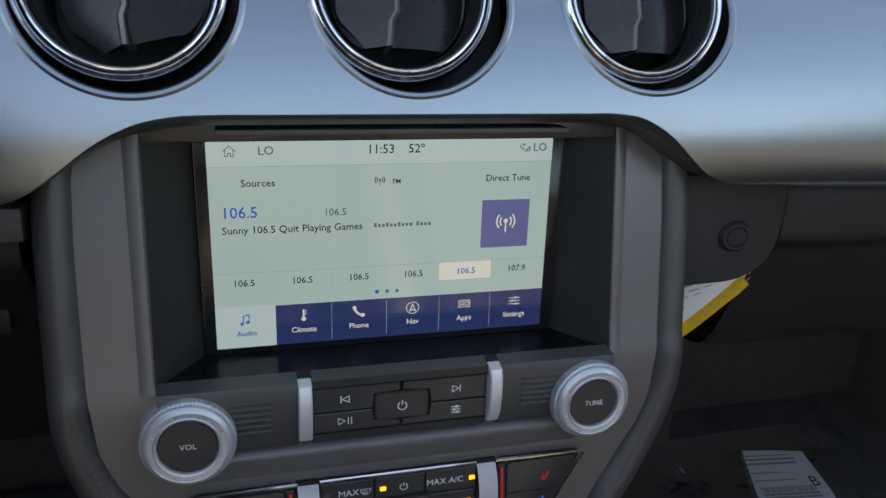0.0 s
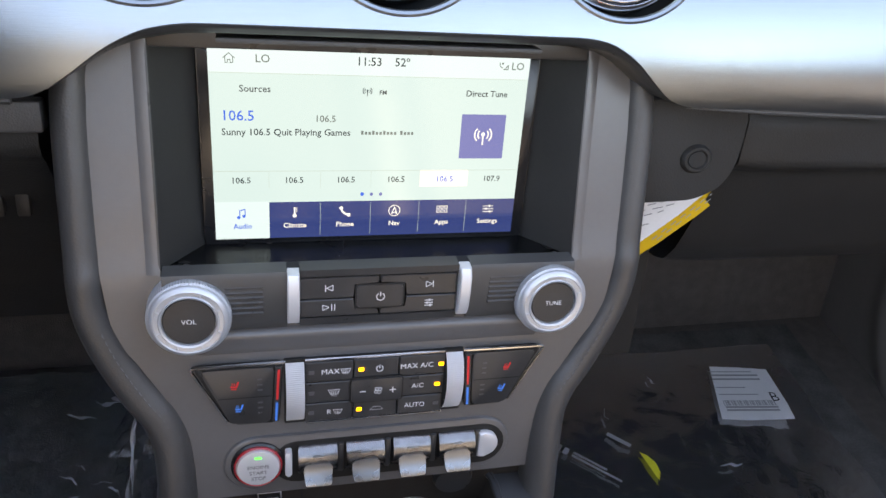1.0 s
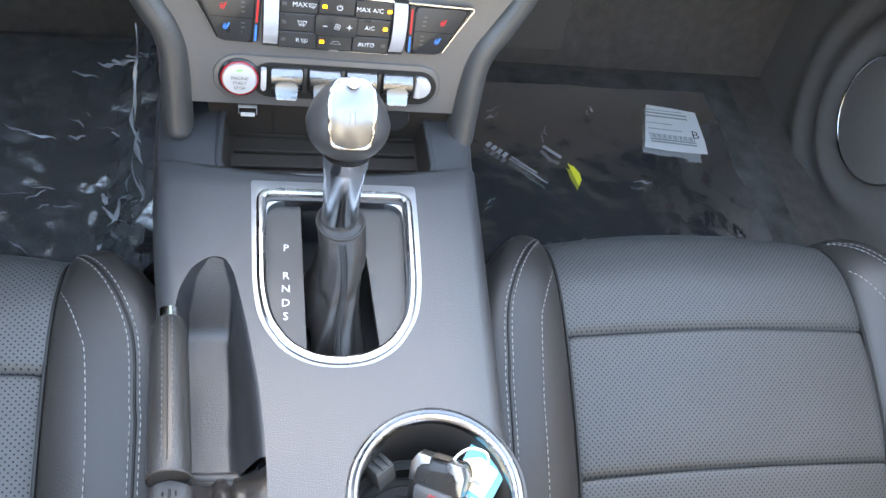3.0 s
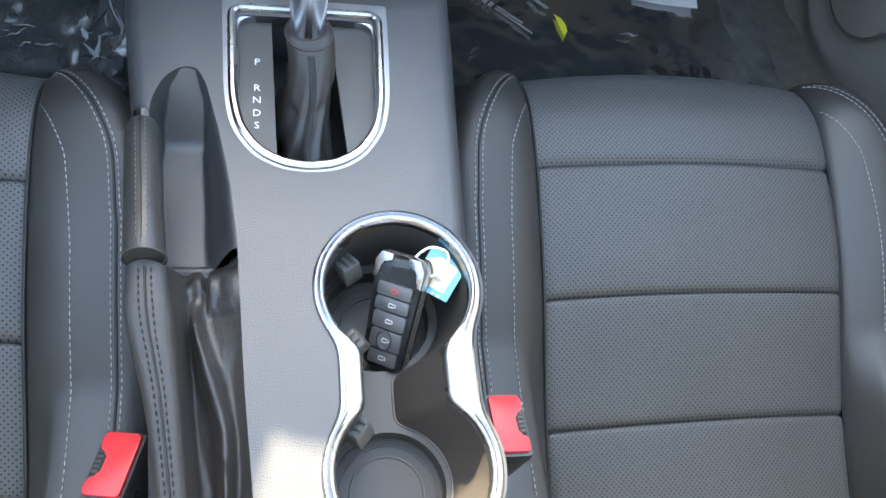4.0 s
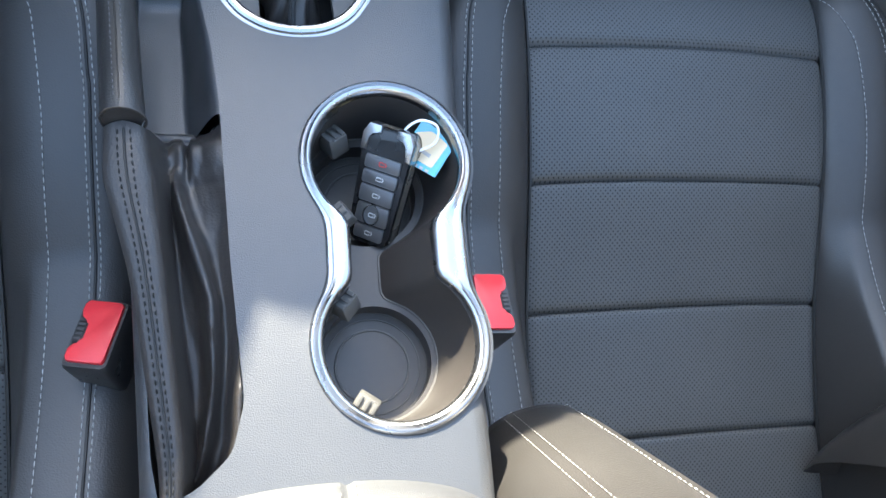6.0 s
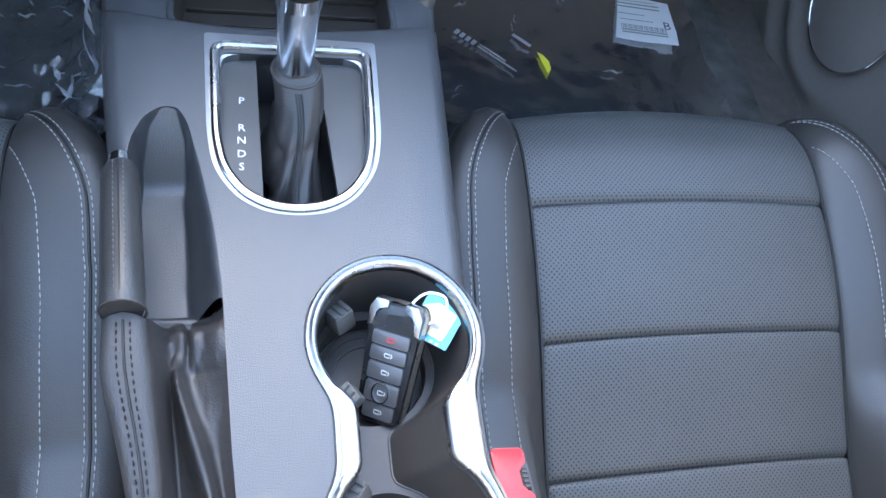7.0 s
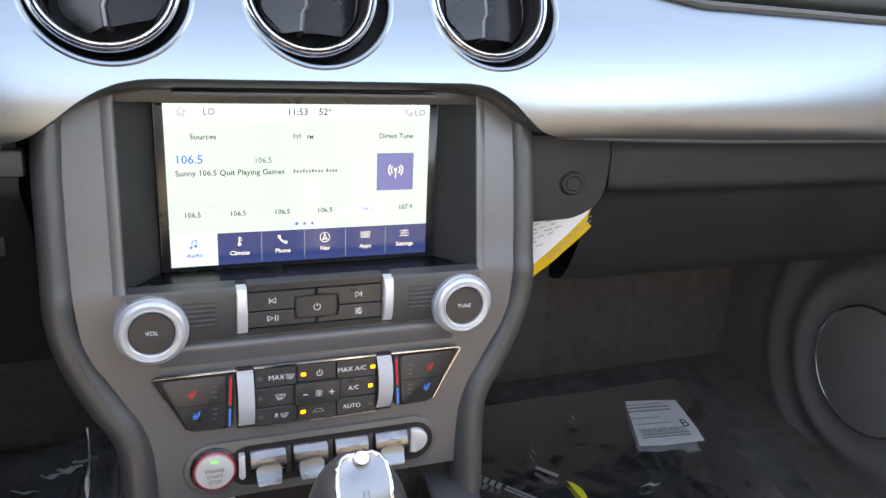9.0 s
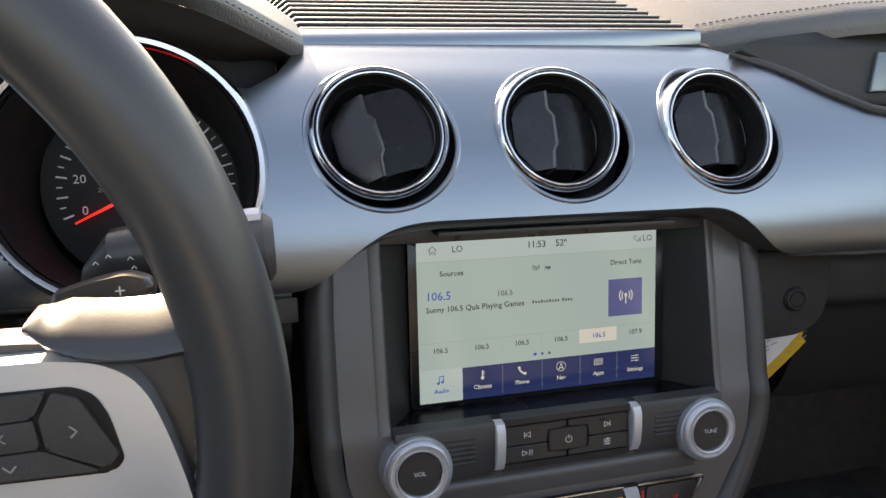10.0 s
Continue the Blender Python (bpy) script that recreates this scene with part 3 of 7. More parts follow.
def top_grille(section):
    bm = bmesh.new()
    for i in range(17):
        f = 0.004 + 0.0115 * i
        half_l, half_r = -0.147 - 0.06 * f, 0.150 - 0.33 * f
        lo = [top_point(half_l, f) + Vector((-0.011, 0, -0.0085)), top_point(half_l, f) + Vector((-0.005, 0, -0.0036))]
        lo += [top_point(half_l + (half_r - half_l) * k / 12, f) for k in range(13)]
        loops = []
        for p in lo:
            loops.append([p + Vector(q) for q in section])
        loft(loops, bm=bm)
    return bm


grille = thing("defroster_grille", "black louvred speaker and defroster grille on the dashboard top", "grille", (0, 0.5, 0.74))
# Sun and shade are put into the colours: black sides and bed, paler tops.
part("slats", top_grille(((0, -0.0016, -0.008), (0, -0.0016, 0.0), (0, 0.0020, 0.0004), (0, 0.0020, -0.008))), M_VOID, grille, "row of louvres, blackened for the shade between them", kind="stuff")
part("slat_top", top_grille(((0, -0.0022, 0.0001), (0, -0.0020, 0.0010), (0, 0.0024, 0.0016), (0, 0.0024, 0.0005))), M_PAD, grille, "louvre tops in a paler colour that stands for sun", kind="stuff")
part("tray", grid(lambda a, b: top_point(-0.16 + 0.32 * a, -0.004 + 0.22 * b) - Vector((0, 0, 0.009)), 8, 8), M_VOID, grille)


def nose(a, b):
    """The metal panel's upper edge rolls back under the first louvre."""
    u = -0.151 + 0.305 * a
    v = panel_high(max(-0.150, min(0.150, u)))
    p, q = ST @ Vector((u, v - 0.0004, panel_w(v) + 0.0004)), top_point(u, 0.0036) + Vector((0, 0, 0.0004))
    c = Vector(((p.x + q.x) / 2, p.y + 0.15 * (q.y - p.y), q.z + 0.0006))
    if b > 0.8:
        return q + Vector((0, 0.0006, -0.03 * (b - 0.8)))
    k = b / 0.8
    return p * (1 - k) ** 2 + c * 2 * k * (1 - k) + q * k * k


part("nose_strip", grid(nose, 60, 15), M_ALU, dash, "rounded metal nose below the grille", sharp=60)


def pad_right(a, b):
    x = 0.158 + 0.60 * a
    f = -0.012 + 0.55 * b
    edge = interp(x, [(0.15, 0.455), (0.20, 0.437), (0.26, 0.425), (0.32, 0.42), (0.80, 0.43)])
    z = interp(x, [(0.15, 0.742), (0.20, 0.752), (0.28, 0.762), (0.36, 0.766), (0.80, 0.762)])
    y = edge + max(f, 0)
    drop = 0.018 * math.exp(-((b * 0.55) / 0.010) ** 2)
    return (x - 0.33 * max(0, f) * (1 - a), y, z - drop + 0.24 * max(f, 0) - 0.25 * max(f, 0) ** 2)


part("padded_top", grid(pad_right, 60, 90), M_PAD, dash, "black grained padded top in bright sun", sharp=60)
part("stitched_seam", stitches([Vector(pad_right(a, 0.052)) + Vector((0, 0, 0.0006)) for a in np.linspace(0.02, 0.95, 60)], 0.0010, 0.0035, 0.0015), M_DTHREAD, dash, kind="stuff")


def inlay(a, b):
    u = 0.165 + 0.62 * a
    lo = panel_high(u) + 0.001
    top = interp(u, [(0.15, 0.252), (0.18, 0.262), (0.24, 0.270), (0.30, 0.275), (0.80, 0.275)])
    top = max(top, lo + 0.004)
    v = lo + (top - lo) * b
    w = -0.052 - 0.10 * (v - lo) - 0.010 * math.exp(-(b / 0.10) ** 2) - 0.45 * max(0, v - 0.26)
    return ST @ Vector((u, v, w))


part("inlay", grid(inlay, 60, 16), M_INLAY, dash, "dark textured inlay above the metal panel", sharp=60)
part("inlay_edge", xf(tube([(0.165 + 0.62 * i / 80, panel_high(0.165 + 0.62 * i / 80) + 0.0015, panel_w(panel_high(0.165 + 0.62 * i / 80)) + 0.001) for i in range(81)], 0.0030, 8), ST), M_DARK, dash)
badge = thing("dashboard_badge", "small satin metal badge with plain grey marks on the dash", "badge", tuple(ST @ Vector((0.345, 0.236, -0.05))))
bdm = at_st(0.3475, 0.2365, -0.0535) @ Matrix.Rotation(radians(-6), 4, "X")
part("plate", xf(prism([(-0.0630, -0.0130), (0.0440, -0.0110), (0.0545, 0.0185), (-0.0530, 0.0190)], -0.004, 0.0015, 0.0022), bdm), M_BADGE, badge)
part("mark", xf(join(flat([(-0.047, 0.005), (-0.035, 0.000), (-0.031, 0.006), (-0.039, 0.008)], 0.0018), *[flat([(-0.021 + 0.0088 * i, 0.0015), (-0.0150 + 0.0088 * i, 0.0015), (-0.0150 + 0.0088 * i, 0.0055), (-0.021 + 0.0088 * i, 0.0055)], 0.0018) for i in range(7)]), bdm), M_DARK, badge)

# Hood over the dials.
def hood(a, b):
    """From the padded top's front edge up over the dials."""
    u = -0.62 + 0.470 * a
    fall = max(0.0, (u + 0.215) / 0.065)
    crest = interp(u, [(-0.62, 0.265), (-0.42, 0.285), (-0.30, 0.284), (-0.23, 0.274), (-0.20, 0.267), (-0.17, 0.259), (-0.15, 0.254)])
    w = interp(b, [(0, 0.010), (0.10, 0.020), (0.22, 0.016), (0.40, -0.02), (1.0, -0.50)])
    v = crest + interp(b, [(0, -0.011), (0.06, -0.008), (0.12, -0.002), (0.22, 0.003), (0.40, 0.018), (1.0, 0.150)])
    w -= 0.075 * min(1, fall) ** 1.2
    return ST @ Vector((u, v, w))


part("dial_hood", grid(hood, 70, 60), M_PAD, dash, "black padded hood over the dials with stitched edge", sharp=60)
part("hood_seam", stitches([Vector(hood(a, 0.13)) for a in np.linspace(0.3, 0.985, 80)], 0.0010, 0.0035, 0.0015), M_DTHREAD, dash, kind="stuff")


def hood_under(a, b):
    u = -0.62 + 0.470 * a
    p = Vector(hood(a, 0.0))
    q = ST @ Vector((u, min(panel_high(u), 0.2255) - 0.004 + 0.022, -0.085))
    return p.lerp(q, b)


part("hood_underside", grid(hood_under, 60, 10), M_LOWER, dash, sharp=60)
part("hood_cheek", xf(box((-0.62, 0.222, -0.13), (-0.165, 0.246, -0.075), 0.002), ST), M_VOID, dash)


part("dash_core", box((-0.73, 0.500, 0.42), (0.73, 0.80, 0.728)), M_VOID, dash)
part("dash_core", box((0.17, 0.430, 0.52), (0.73, 0.52, 0.728)), M_VOID, dash)

# ---- instrument dials ----
def dial(cx, cy, numbered):
    t = thing("instrument_dial", "round black dial with chrome bezel behind the steering wheel", "gauge", tuple(ST @ Vector((cx, cy, -0.03))), "dashboard dials")
    wc = panel_w(cy) - 0.004
    tilt = Matrix.Rotation(radians(-10), 4, "X")
    m = at_st(cx, cy, wc) @ tilt
    part("bezel", xf(ring([(DIAL_R + 0.0035, -0.012), (DIAL_R + 0.0030, 0.004), (DIAL_R + 0.0005, 0.0075), (DIAL_R - 0.002, 0.007), (DIAL_R - 0.0035, 0.003), (DIAL_R - 0.0040, -0.012)], 96), m), M_CHROME, t, "chrome bezel")
    part("well", xf(ring([(DIAL_R - 0.0042, 0.002), (DIAL_R - 0.010, -0.098), (DIAL_R - 0.008, -0.100), (DIAL_R - 0.001, -0.010)], 72), m), M_VOID, t)
    fm = at_st(cx + 0.004, cy - 0.011, -0.094)
    part("face", xf(lathe([(0.0001, 0.0), (0.062, 0.0), (0.062, -0.002)], 72), fm), M_VOID, t, "black dial face")
    if numbered:
        ticks = bmesh.new()
        for i in range(0, 65):
            v = i * 2.5
            a = 200 - 228 * v / 160
            if i % 2:
                continue
            r0, r1, wd = (0.0470, 0.0535, 0.0011) if i % 4 == 0 else (0.0495, 0.0530, 0.0008)
            ca, sa = math.cos(radians(a)), math.sin(radians(a))
            n = Vector((-sa, ca)) * wd / 2
            p, q = Vector((ca, sa)) * r0, Vector((ca, sa)) * r1
            ticks.faces.new([ticks.verts.new((*k, 0.0006)) for k in (p - n, q - n, q + n, p + n)])
        part("ticks", xf(ticks, fm), M_WHITE, t, "white tick marks", kind="stuff")
        nums = []
        for v in range(0, 161, 20):
            a = radians(200 - 228 * v / 160)
            nums.append(letters(str(v), 0.0058, Matrix.Translation((0.0400 * math.cos(a), 0.0400 * math.sin(a), 0.0007))))
        part("numbers", xf(join(*nums), fm), M_WHITE, t, "white numbers from 0 to 160")
        kms = []
        for v in range(20, 261, 20):
            a = radians(200 - 228 * (v / 1.609) / 160)
            kms.append(letters(str(v), 0.0030, Matrix.Translation((0.0275 * math.cos(a), 0.0275 * math.sin(a), 0.0007))))
        kms.append(letters("km/h", 0.0028, Matrix.Translation((0.0, 0.0195, 0.0007))))
        part("small_numbers", xf(join(*kms), fm), M_GREYINK, t, "small grey kilometre numbers")
        word = "GROUND SPEED"
        lets = []
        for i, ch in enumerate(word):
            a = 90 + (5.5 - i) * 6.6
            lets.append(letters(ch, 0.0031, Matrix.Translation((0.0335 * math.cos(radians(a)), 0.0335 * math.sin(radians(a)), 0.0007)) @ Matrix.Rotation(radians(a - 90), 4, "Z")) if ch != " " else bmesh.new())
        part("legend", xf(join(*lets), fm), M_WHITE, t)
        a = radians(206)
        part("needle", xf(loft([[(r * math.cos(a) - s * math.sin(a), r * math.sin(a) + s * math.cos(a), z) for s, z in ((-h, 0.004), (h, 0.004), (h, 0.006), (-h, 0.006))] for r, h in ((0.012, 0.0012), (0.048, 0.0005))]), fm), M_NEEDLE, t, "lit red needle")
        part("hub", xf(lathe([(0.0001, 0.008), (0.011, 0.008), (0.012, 0.003), (0.012, 0)], 32), fm), M_VOID, t)
        fuel = at_st(cx - 0.006, cy - 0.046, -0.090)
        part("fuel_mark", xf(join(band(rounded(-0.0028, -0.003, 0.0012, 0.003, 0.0006) + [(0.0012, 0)], 0.0006), flat([(-0.002, 0.0006), (0.0006, 0.0006), (0.0006, 0.0022), (-0.002, 0.0022)]), band([(0.0014, 0.0024), (0.003, 0.001), (0.003, -0.002), (0.0018, -0.002)], 0.0005), flat([(-0.0040, 0.0), (-0.0052, 0.0009), (-0.0052, -0.0009)])), fuel), M_WHITE, t, "white fuel pump symbol")
    return t


dial(*DIAL, True)
dial(DIAL[0] - 0.185, DIAL[1], False)


# ---- round air vents ----
def air_vent(c, blade_turn, roll):
    v = c[1]
    m = at_st(c[0] - 0.0004, v + 0.0012, -0.0055) @ Matrix.Rotation(VENT_TILT, 4, "X") @ Matrix.Diagonal((1.025, 1.025, 1, 1))
    t = thing("air_vent", "round air vent with chrome ring and dark turned blade", "air vent", tuple(m.translation), "round dashboard vents")
    part("chrome_ring", xf(ring([(0.0412, -0.032), (0.0410, -0.012), (0.0404, -0.004), (0.0394, -0.0006), (0.0382, 0.0004), (0.0372, -0.0008), (0.0368, -0.004), (0.0372, -0.032)], 96), m), M_CHROME, t, "polished chrome ring")
    part("inner_ring", xf(ring([(0.0367, -0.0022), (0.0356, -0.0012), (0.0345, -0.002), (0.0322, -0.012), (0.0366, -0.014)], 96), m), M_GLOSS, t)
    part("thin_ring", xf(torus(0.0357, 0.0006, 96, 8), m @ Matrix.Translation((0, 0, -0.0012))), M_CHROME, t, "fine chrome line")
    part("barrel", xf(ring([(0.0320, -0.010), (0.0300, -0.045), (0.0330, -0.045), (0.0355, -0.012)], 64), m), M_VOID, t)
    part("back", xf(lathe([(0.0001, -0.040), (0.031, -0.040), (0.031, -0.042)], 48), m), M_VOID, t)
    part("surround", xf(ring([(0.0400, -0.028), (0.0520, -0.028), (0.0520, -0.034), (0.0400, -0.034)], 72), m), M_VOID, t)

    def disc(a, b):
        """The round shutter, cut flat at top and bottom."""
        x = (a - 0.5) * 2 * 0.0300
        h = min(math.sqrt(max(0.0300 ** 2 - x * x, 1e-9)), 0.0245)
        y = (b - 0.5) * 2 * h
        return (x, y, -0.0155 + 0.0100 * math.cos(x / 0.030 * 1.5) * math.cos(y / 0.0245 * 0.5))
    bm = grid(disc, 26, 14)
    bmesh.ops.solidify(bm, geom=bm.faces[:], thickness=0.002)
    bl = m @ Matrix.Rotation(radians(roll), 4, "Z") @ Matrix.Rotation(radians(blade_turn), 4, "Y")
    part("shutter", xf(bm, bl), M_BLADE, t, "dark curved shutter")
    part("shutter_edge", xf(tube([Vector((math.sqrt(0.0300 ** 2 - y * y), y, -0.0145)) for y in np.linspace(-0.0235, 0.0235, 24)], 0.0005, 6), bl), M_RUBBER, t)
    k = [(-0.0060, 0.0245), (-0.0060, 0.0130), (-0.0026, 0.0088), (-0.0026, -0.0095), (-0.0050, -0.0135), (-0.0062, -0.0245)]
    lp = []
    for x, y in k:
        lp.append([(x + dx, y, dz) for dx, dz in ((-0.0011, -0.012), (-0.0011, -0.0005), (0.0002, 0.0006), (0.0014, -0.0008), (0.0014, -0.012))])
    part("spine", xf(loft(lp), bl @ Matrix.Translation((0, 0, -0.0030))), M_FOBKEY, t, "raised stepped spine")
    bl2 = bl @ Matrix.Translation((0, 0, -0.0032))
    part("shutter_step", xf(loft([[(x - 0.0004, y, -0.004), (x - 0.0004, y, 0.0), (-math.sqrt(max(0.0290 ** 2 - y * y, 1e-9)), y, -0.006), (-math.sqrt(max(0.0290 ** 2 - y * y, 1e-9)), y, -0.009)] for x, y in k]), bl2), M_BLADE, t)
    return t


for c, turn, roll in zip(VENTS, (-14, 0, 3), (11, -1, 1)):
    air_vent(c, turn, roll)

# ---- centre stack ----
HALF = [(0.1405, 0.085), (0.137, 0.1190), (0.129, 0.1370), (0.117, 0.1435), (0.070, 0.1445), (0.020, 0.1440), (-0.010, 0.1415), (-0.026, 0.1365), (-0.036, 0.1300), (-0.056, 0.1190), (-0.074, 0.1095), (-0.085, 0.1065), (-0.108, 0.1040), (-0.1325, 0.1035)]


def stack_half(v):
    return interp(-v, [(-a, b) for a, b in HALF])


def stack_w(v):
    return interp(v, [(-0.14, -0.004), (0.016, -0.006), (0.024, -0.009), (0.135, -0.024)])


stack = thing("center_stack", "charcoal centre stack framed by padded rails, with a deep screen recess", "center console", tuple(ST @ Vector((0, -0.13, -0.02))))


def stack_face():
    bm = bmesh.new()
    vs = sorted(set([round(x, 4) for x in np.linspace(-0.1325, 0.0185, 26)] + [round(x, 4) for x in np.linspace(0.0185, 0.131, 12)] + [0.1335, 0.1360, 0.1385, 0.1404]))
    rows = []
    for v in vs:
        h = stack_half(v)
        o = min(0.1145, h - 0.002)
        rows.append([bm.verts.new((u, v, stack_w(v) - (0.0 if abs(u) < h else 0))) for u in (-h, -h + (h - o) * 0.5, -o, -o * 0.5, 0, o * 0.5, o, h - (h - o) * 0.5, h)])
    for j in range(len(vs) - 1):
        for i in range(8):
            if 2 <= i <= 5 and vs[j] >= 0.0184 and vs[j + 1] <= 0.1311:
                continue
            bm.faces.new((rows[j][i], rows[j][i + 1], rows[j + 1][i + 1], rows[j + 1][i]))
    return xf(slab(bm, Vector((0, 0, -0.004))), ST)


part("face_panel", stack_face(), M_FACE, stack, "satin charcoal face panel")
# Recess round the screen: four sloping walls.
ro = [(-0.1145, 0.0185), (0.1145, 0.0185), (0.1145, 0.131), (-0.1145, 0.131)]
ri = [(-0.0935, 0.0185), (0.0935, 0.0185), (0.0935, 0.1295), (-0.0935, 0.1295)]
for i, nm in enumerate(("ledge", "side_wall", "upper_wall", "side_wall")):
    if i == 2:
        part(nm, xf(box((-0.1146, 0.1294, -0.0400), (0.1146, 0.1400, -0.0225), 0.0008), ST), M_BTN, stack)
        continue
    j = (i + 1) % 4
    bm = bmesh.new()
    q = [(*ro[i], stack_w(ro[i][1]) + 0.0006), (*ro[j], stack_w(ro[j][1]) + 0.0006), (*ri[j], -0.0395), (*ri[i], -0.0395)]
    bm.faces.new([bm.verts.new(p) for p in q])
    bmesh.ops.solidify(bm, geom=bm.faces[:], thickness=-0.0015)
    part(nm, xf(bm, ST), M_HOUSE if i in (1, 3) else M_GLOSS, stack)
# Fine raised line round the recess, and the cap strip above.
for sgn in (-1, 1):
    part("edge_line", xf(tube([(sgn * 0.1148, v, stack_w(v) + 0.0012) for v in np.linspace(0.019, 0.134, 12)], 0.0009, 6), ST), M_BTN, stack)
    part("recess_frame", xf(loft([[(sgn * 0.1140, v, stack_w(v) - 0.003), (sgn * 0.1143, v, stack_w(v) + 0.0018), (sgn * 0.1166, v, stack_w(v) + 0.0022), (sgn * 0.1215, v, stack_w(v) + 0.0004), (sgn * 0.1220, v, stack_w(v) - 0.003)] for v in np.linspace(0.0165, 0.137, 12)]), ST), M_FACE, stack, "raised edge beside the screen recess")


def arch_trim(a, b):
    """Dark trim that closes the gap between the metal panel's arch and the stack."""
    u = -0.154 + 0.308 * a
    lo = panel_low(u)
    w = panel_w(lo)
    v = lo + interp(b, [(0, 0.0015), (0.2, -0.0010), (0.5, -0.0050), (1, -0.0100)]) * (1 - 0.8 * min(1, max(0, (abs(u) - 0.108) / 0.040)))
    return ST @ Vector((u, v, interp(b, [(0, w - 0.0015), (0.2, w - 0.0002), (0.5, w - 0.0060), (1, -0.0340)])))


part("arch_trim", grid(arch_trim, 120, 12), M_BTN, stack, "dark trim under the metal arch", sharp=60)
part("cap_line", xf(box((-0.082, 0.1352, -0.018), (0.080, 0.1375, -0.0040), 0.0005), ST), M_RUBBER, stack)


def rail(sgn):
    """The padded rail that frames the stack and ends as a rounded nose in the tray."""
    keys = [(0.122, 0.1475), (0.112, 0.1500), (0.095, 0.1515), (0.070, 0.1520), (0.020, 0.1520), (-0.005, 0.1510), (-0.030, 0.1435), (-0.056, 0.1310), (-0.072, 0.1215), (-0.090, 0.1160), (-0.115, 0.1147), (-0.145, 0.1142), (-0.160, 0.1135)]
    p = spline([(sgn * h, v, 0) for v, h in keys], 90)
    loops = []
    for i, q in enumerate(p):
        a, b = p[max(i - 1, 0)], p[min(i + 1, len(p) - 1)]
        t = (b - a).normalized()
        n = Vector((t.y, -t.x, 0))
        n = -n if n.x * sgn < 0 else n
        s = i / len(p)
        end = 1.0 if s < 0.94 else max(0.12, math.sqrt(max(0, 1 - ((s - 0.94) / 0.06) ** 2)))
        wide = (0.0095 + 0.0018 * min(1, max(0, (s - 0.4) / 0.2))) * (0.75 + 0.25 * min(1, s / 0.12)) * end
        w0 = stack_w(q.y) + 0.010 * min(1, max(0, (s - 0.72) / 0.28)) ** 1.5
        tall = (0.0115 + 0.004 * min(1, max(0, (s - 0.5) / 0.3))) * end
        lp = []
        for k in range(14):
            ang = 2 * math.pi * k / 14
            d = math.cos(ang)
            lp.append(Vector((q.x, q.y, 0)) + n * wide * d + Vector((0, 0, w0 - 0.006 + tall * math.sin(ang) * (1.0 if math.sin(ang) > 0 else 3.0))))
        loops.append(lp)
    return xf(loft(loops), ST), p


for sgn in (-1, 1):
    bm, p = rail(sgn)
    part("padded_rail", bm, M_RAIL, stack, "black padded rail")
    part("rail_stitching", xf(stitches([Vector((q.x - sgn * 0.0045, q.y, stack_w(q.y) + 0.0060)) for q in p[40:84]], 0.0008, 0.0030, 0.0014), ST), M_DTHREAD, stack, kind="stuff")
    part("rail_side", xf(loft([[(sgn * (stack_half(min(v, 0.117)) + 0.004), v, -0.018), (sgn * (stack_half(min(v, 0.117)) + 0.0095), v, -0.022), (sgn * (stack_half(min(v, 0.117)) + 0.014), v, -0.16), (sgn * (stack_half(min(v, 0.117)) + 0.004), v, -0.16)] for v in np.linspace(-0.165, 0.085, 22)]), ST), M_DARK, stack)
part("stack_body", xf(box((-0.095, -0.130, -0.20), (0.095, 0.015, -0.014)), ST), M_VOID, stack)

# ---- touchscreen ----
screen = thing("touchscreen", "lit touchscreen showing a pale green radio page with navy menu bar", "display", tuple(ST @ Vector((0, 0.0215, -0.038))))
SW = -0.0375
part("glass_panel", xf(prism(rounded(-0.0930, 0.0190, 0.0930, 0.1292, 0.002), SW - 0.006, SW, 0.0004), ST), M_GLOSS, screen, "black glass panel")
page = part("page", xf(flat([(-0.0873, 0.0222), (0.0866, 0.0222), (0.0866, 0.1278), (-0.0873, 0.1278)], SW + 0.0003), ST), UI_BG, screen, "pale green radio page")


def ui(name, bm, m, w=0.0006):
    return part(name, xf(bm, at_st(0, 0, SW + w)), m, page)


ui("top_bar", flat([(-0.0873, 0.1152), (0.0866, 0.1152), (0.0866, 0.1278), (-0.0873, 0.1278)]), UI_TOP, 0.0005)
ui("rule", flat([(-0.0873, 0.1150), (0.0866, 0.1150), (0.0866, 0.1153), (-0.0873, 0.1153)]), UI_LINE)
ui("menu_bar", flat([(-0.0873, 0.0222), (0.0866, 0.0222), (0.0866, 0.0438), (-0.0873, 0.0438)]), UI_NAVY, 0.0005)
ui("chosen_tab", flat([(-0.0873, 0.0222), (-0.0580, 0.0222), (-0.0580, 0.0443), (-0.0873, 0.0443)]), UI_TOP, 0.0007)
ui("chosen_preset", flat([(0.0272, 0.0520), (0.0560, 0.0520), (0.0560, 0.0622), (0.0272, 0.0622)]), UI_WHITE, 0.0005)
ui("preset_rule", join(flat([(-0.0873, 0.0618), (0.0866, 0.0618), (0.0866, 0.0621), (-0.0873, 0.0621)]), *[flat([(x, 0.052), (x + 0.0002, 0.052), (x + 0.0002, 0.062), (x, 0.062)]) for x in (-0.0580, -0.0298, -0.0014)], *[flat([(x, 0.0235), (x + 0.0002, 0.0235), (x + 0.0002, 0.043), (x, 0.043)]) for x in (-0.0298, -0.0010, 0.0276, 0.0562)]), UI_LINE, 0.0006)


def say(text, u, v, size, m, align="CENTER", w=0.0009):
    return ui("lettering", letters(text, size, Matrix.Translation((u, v, 0)), align=align, weight=0.00005), m, w)


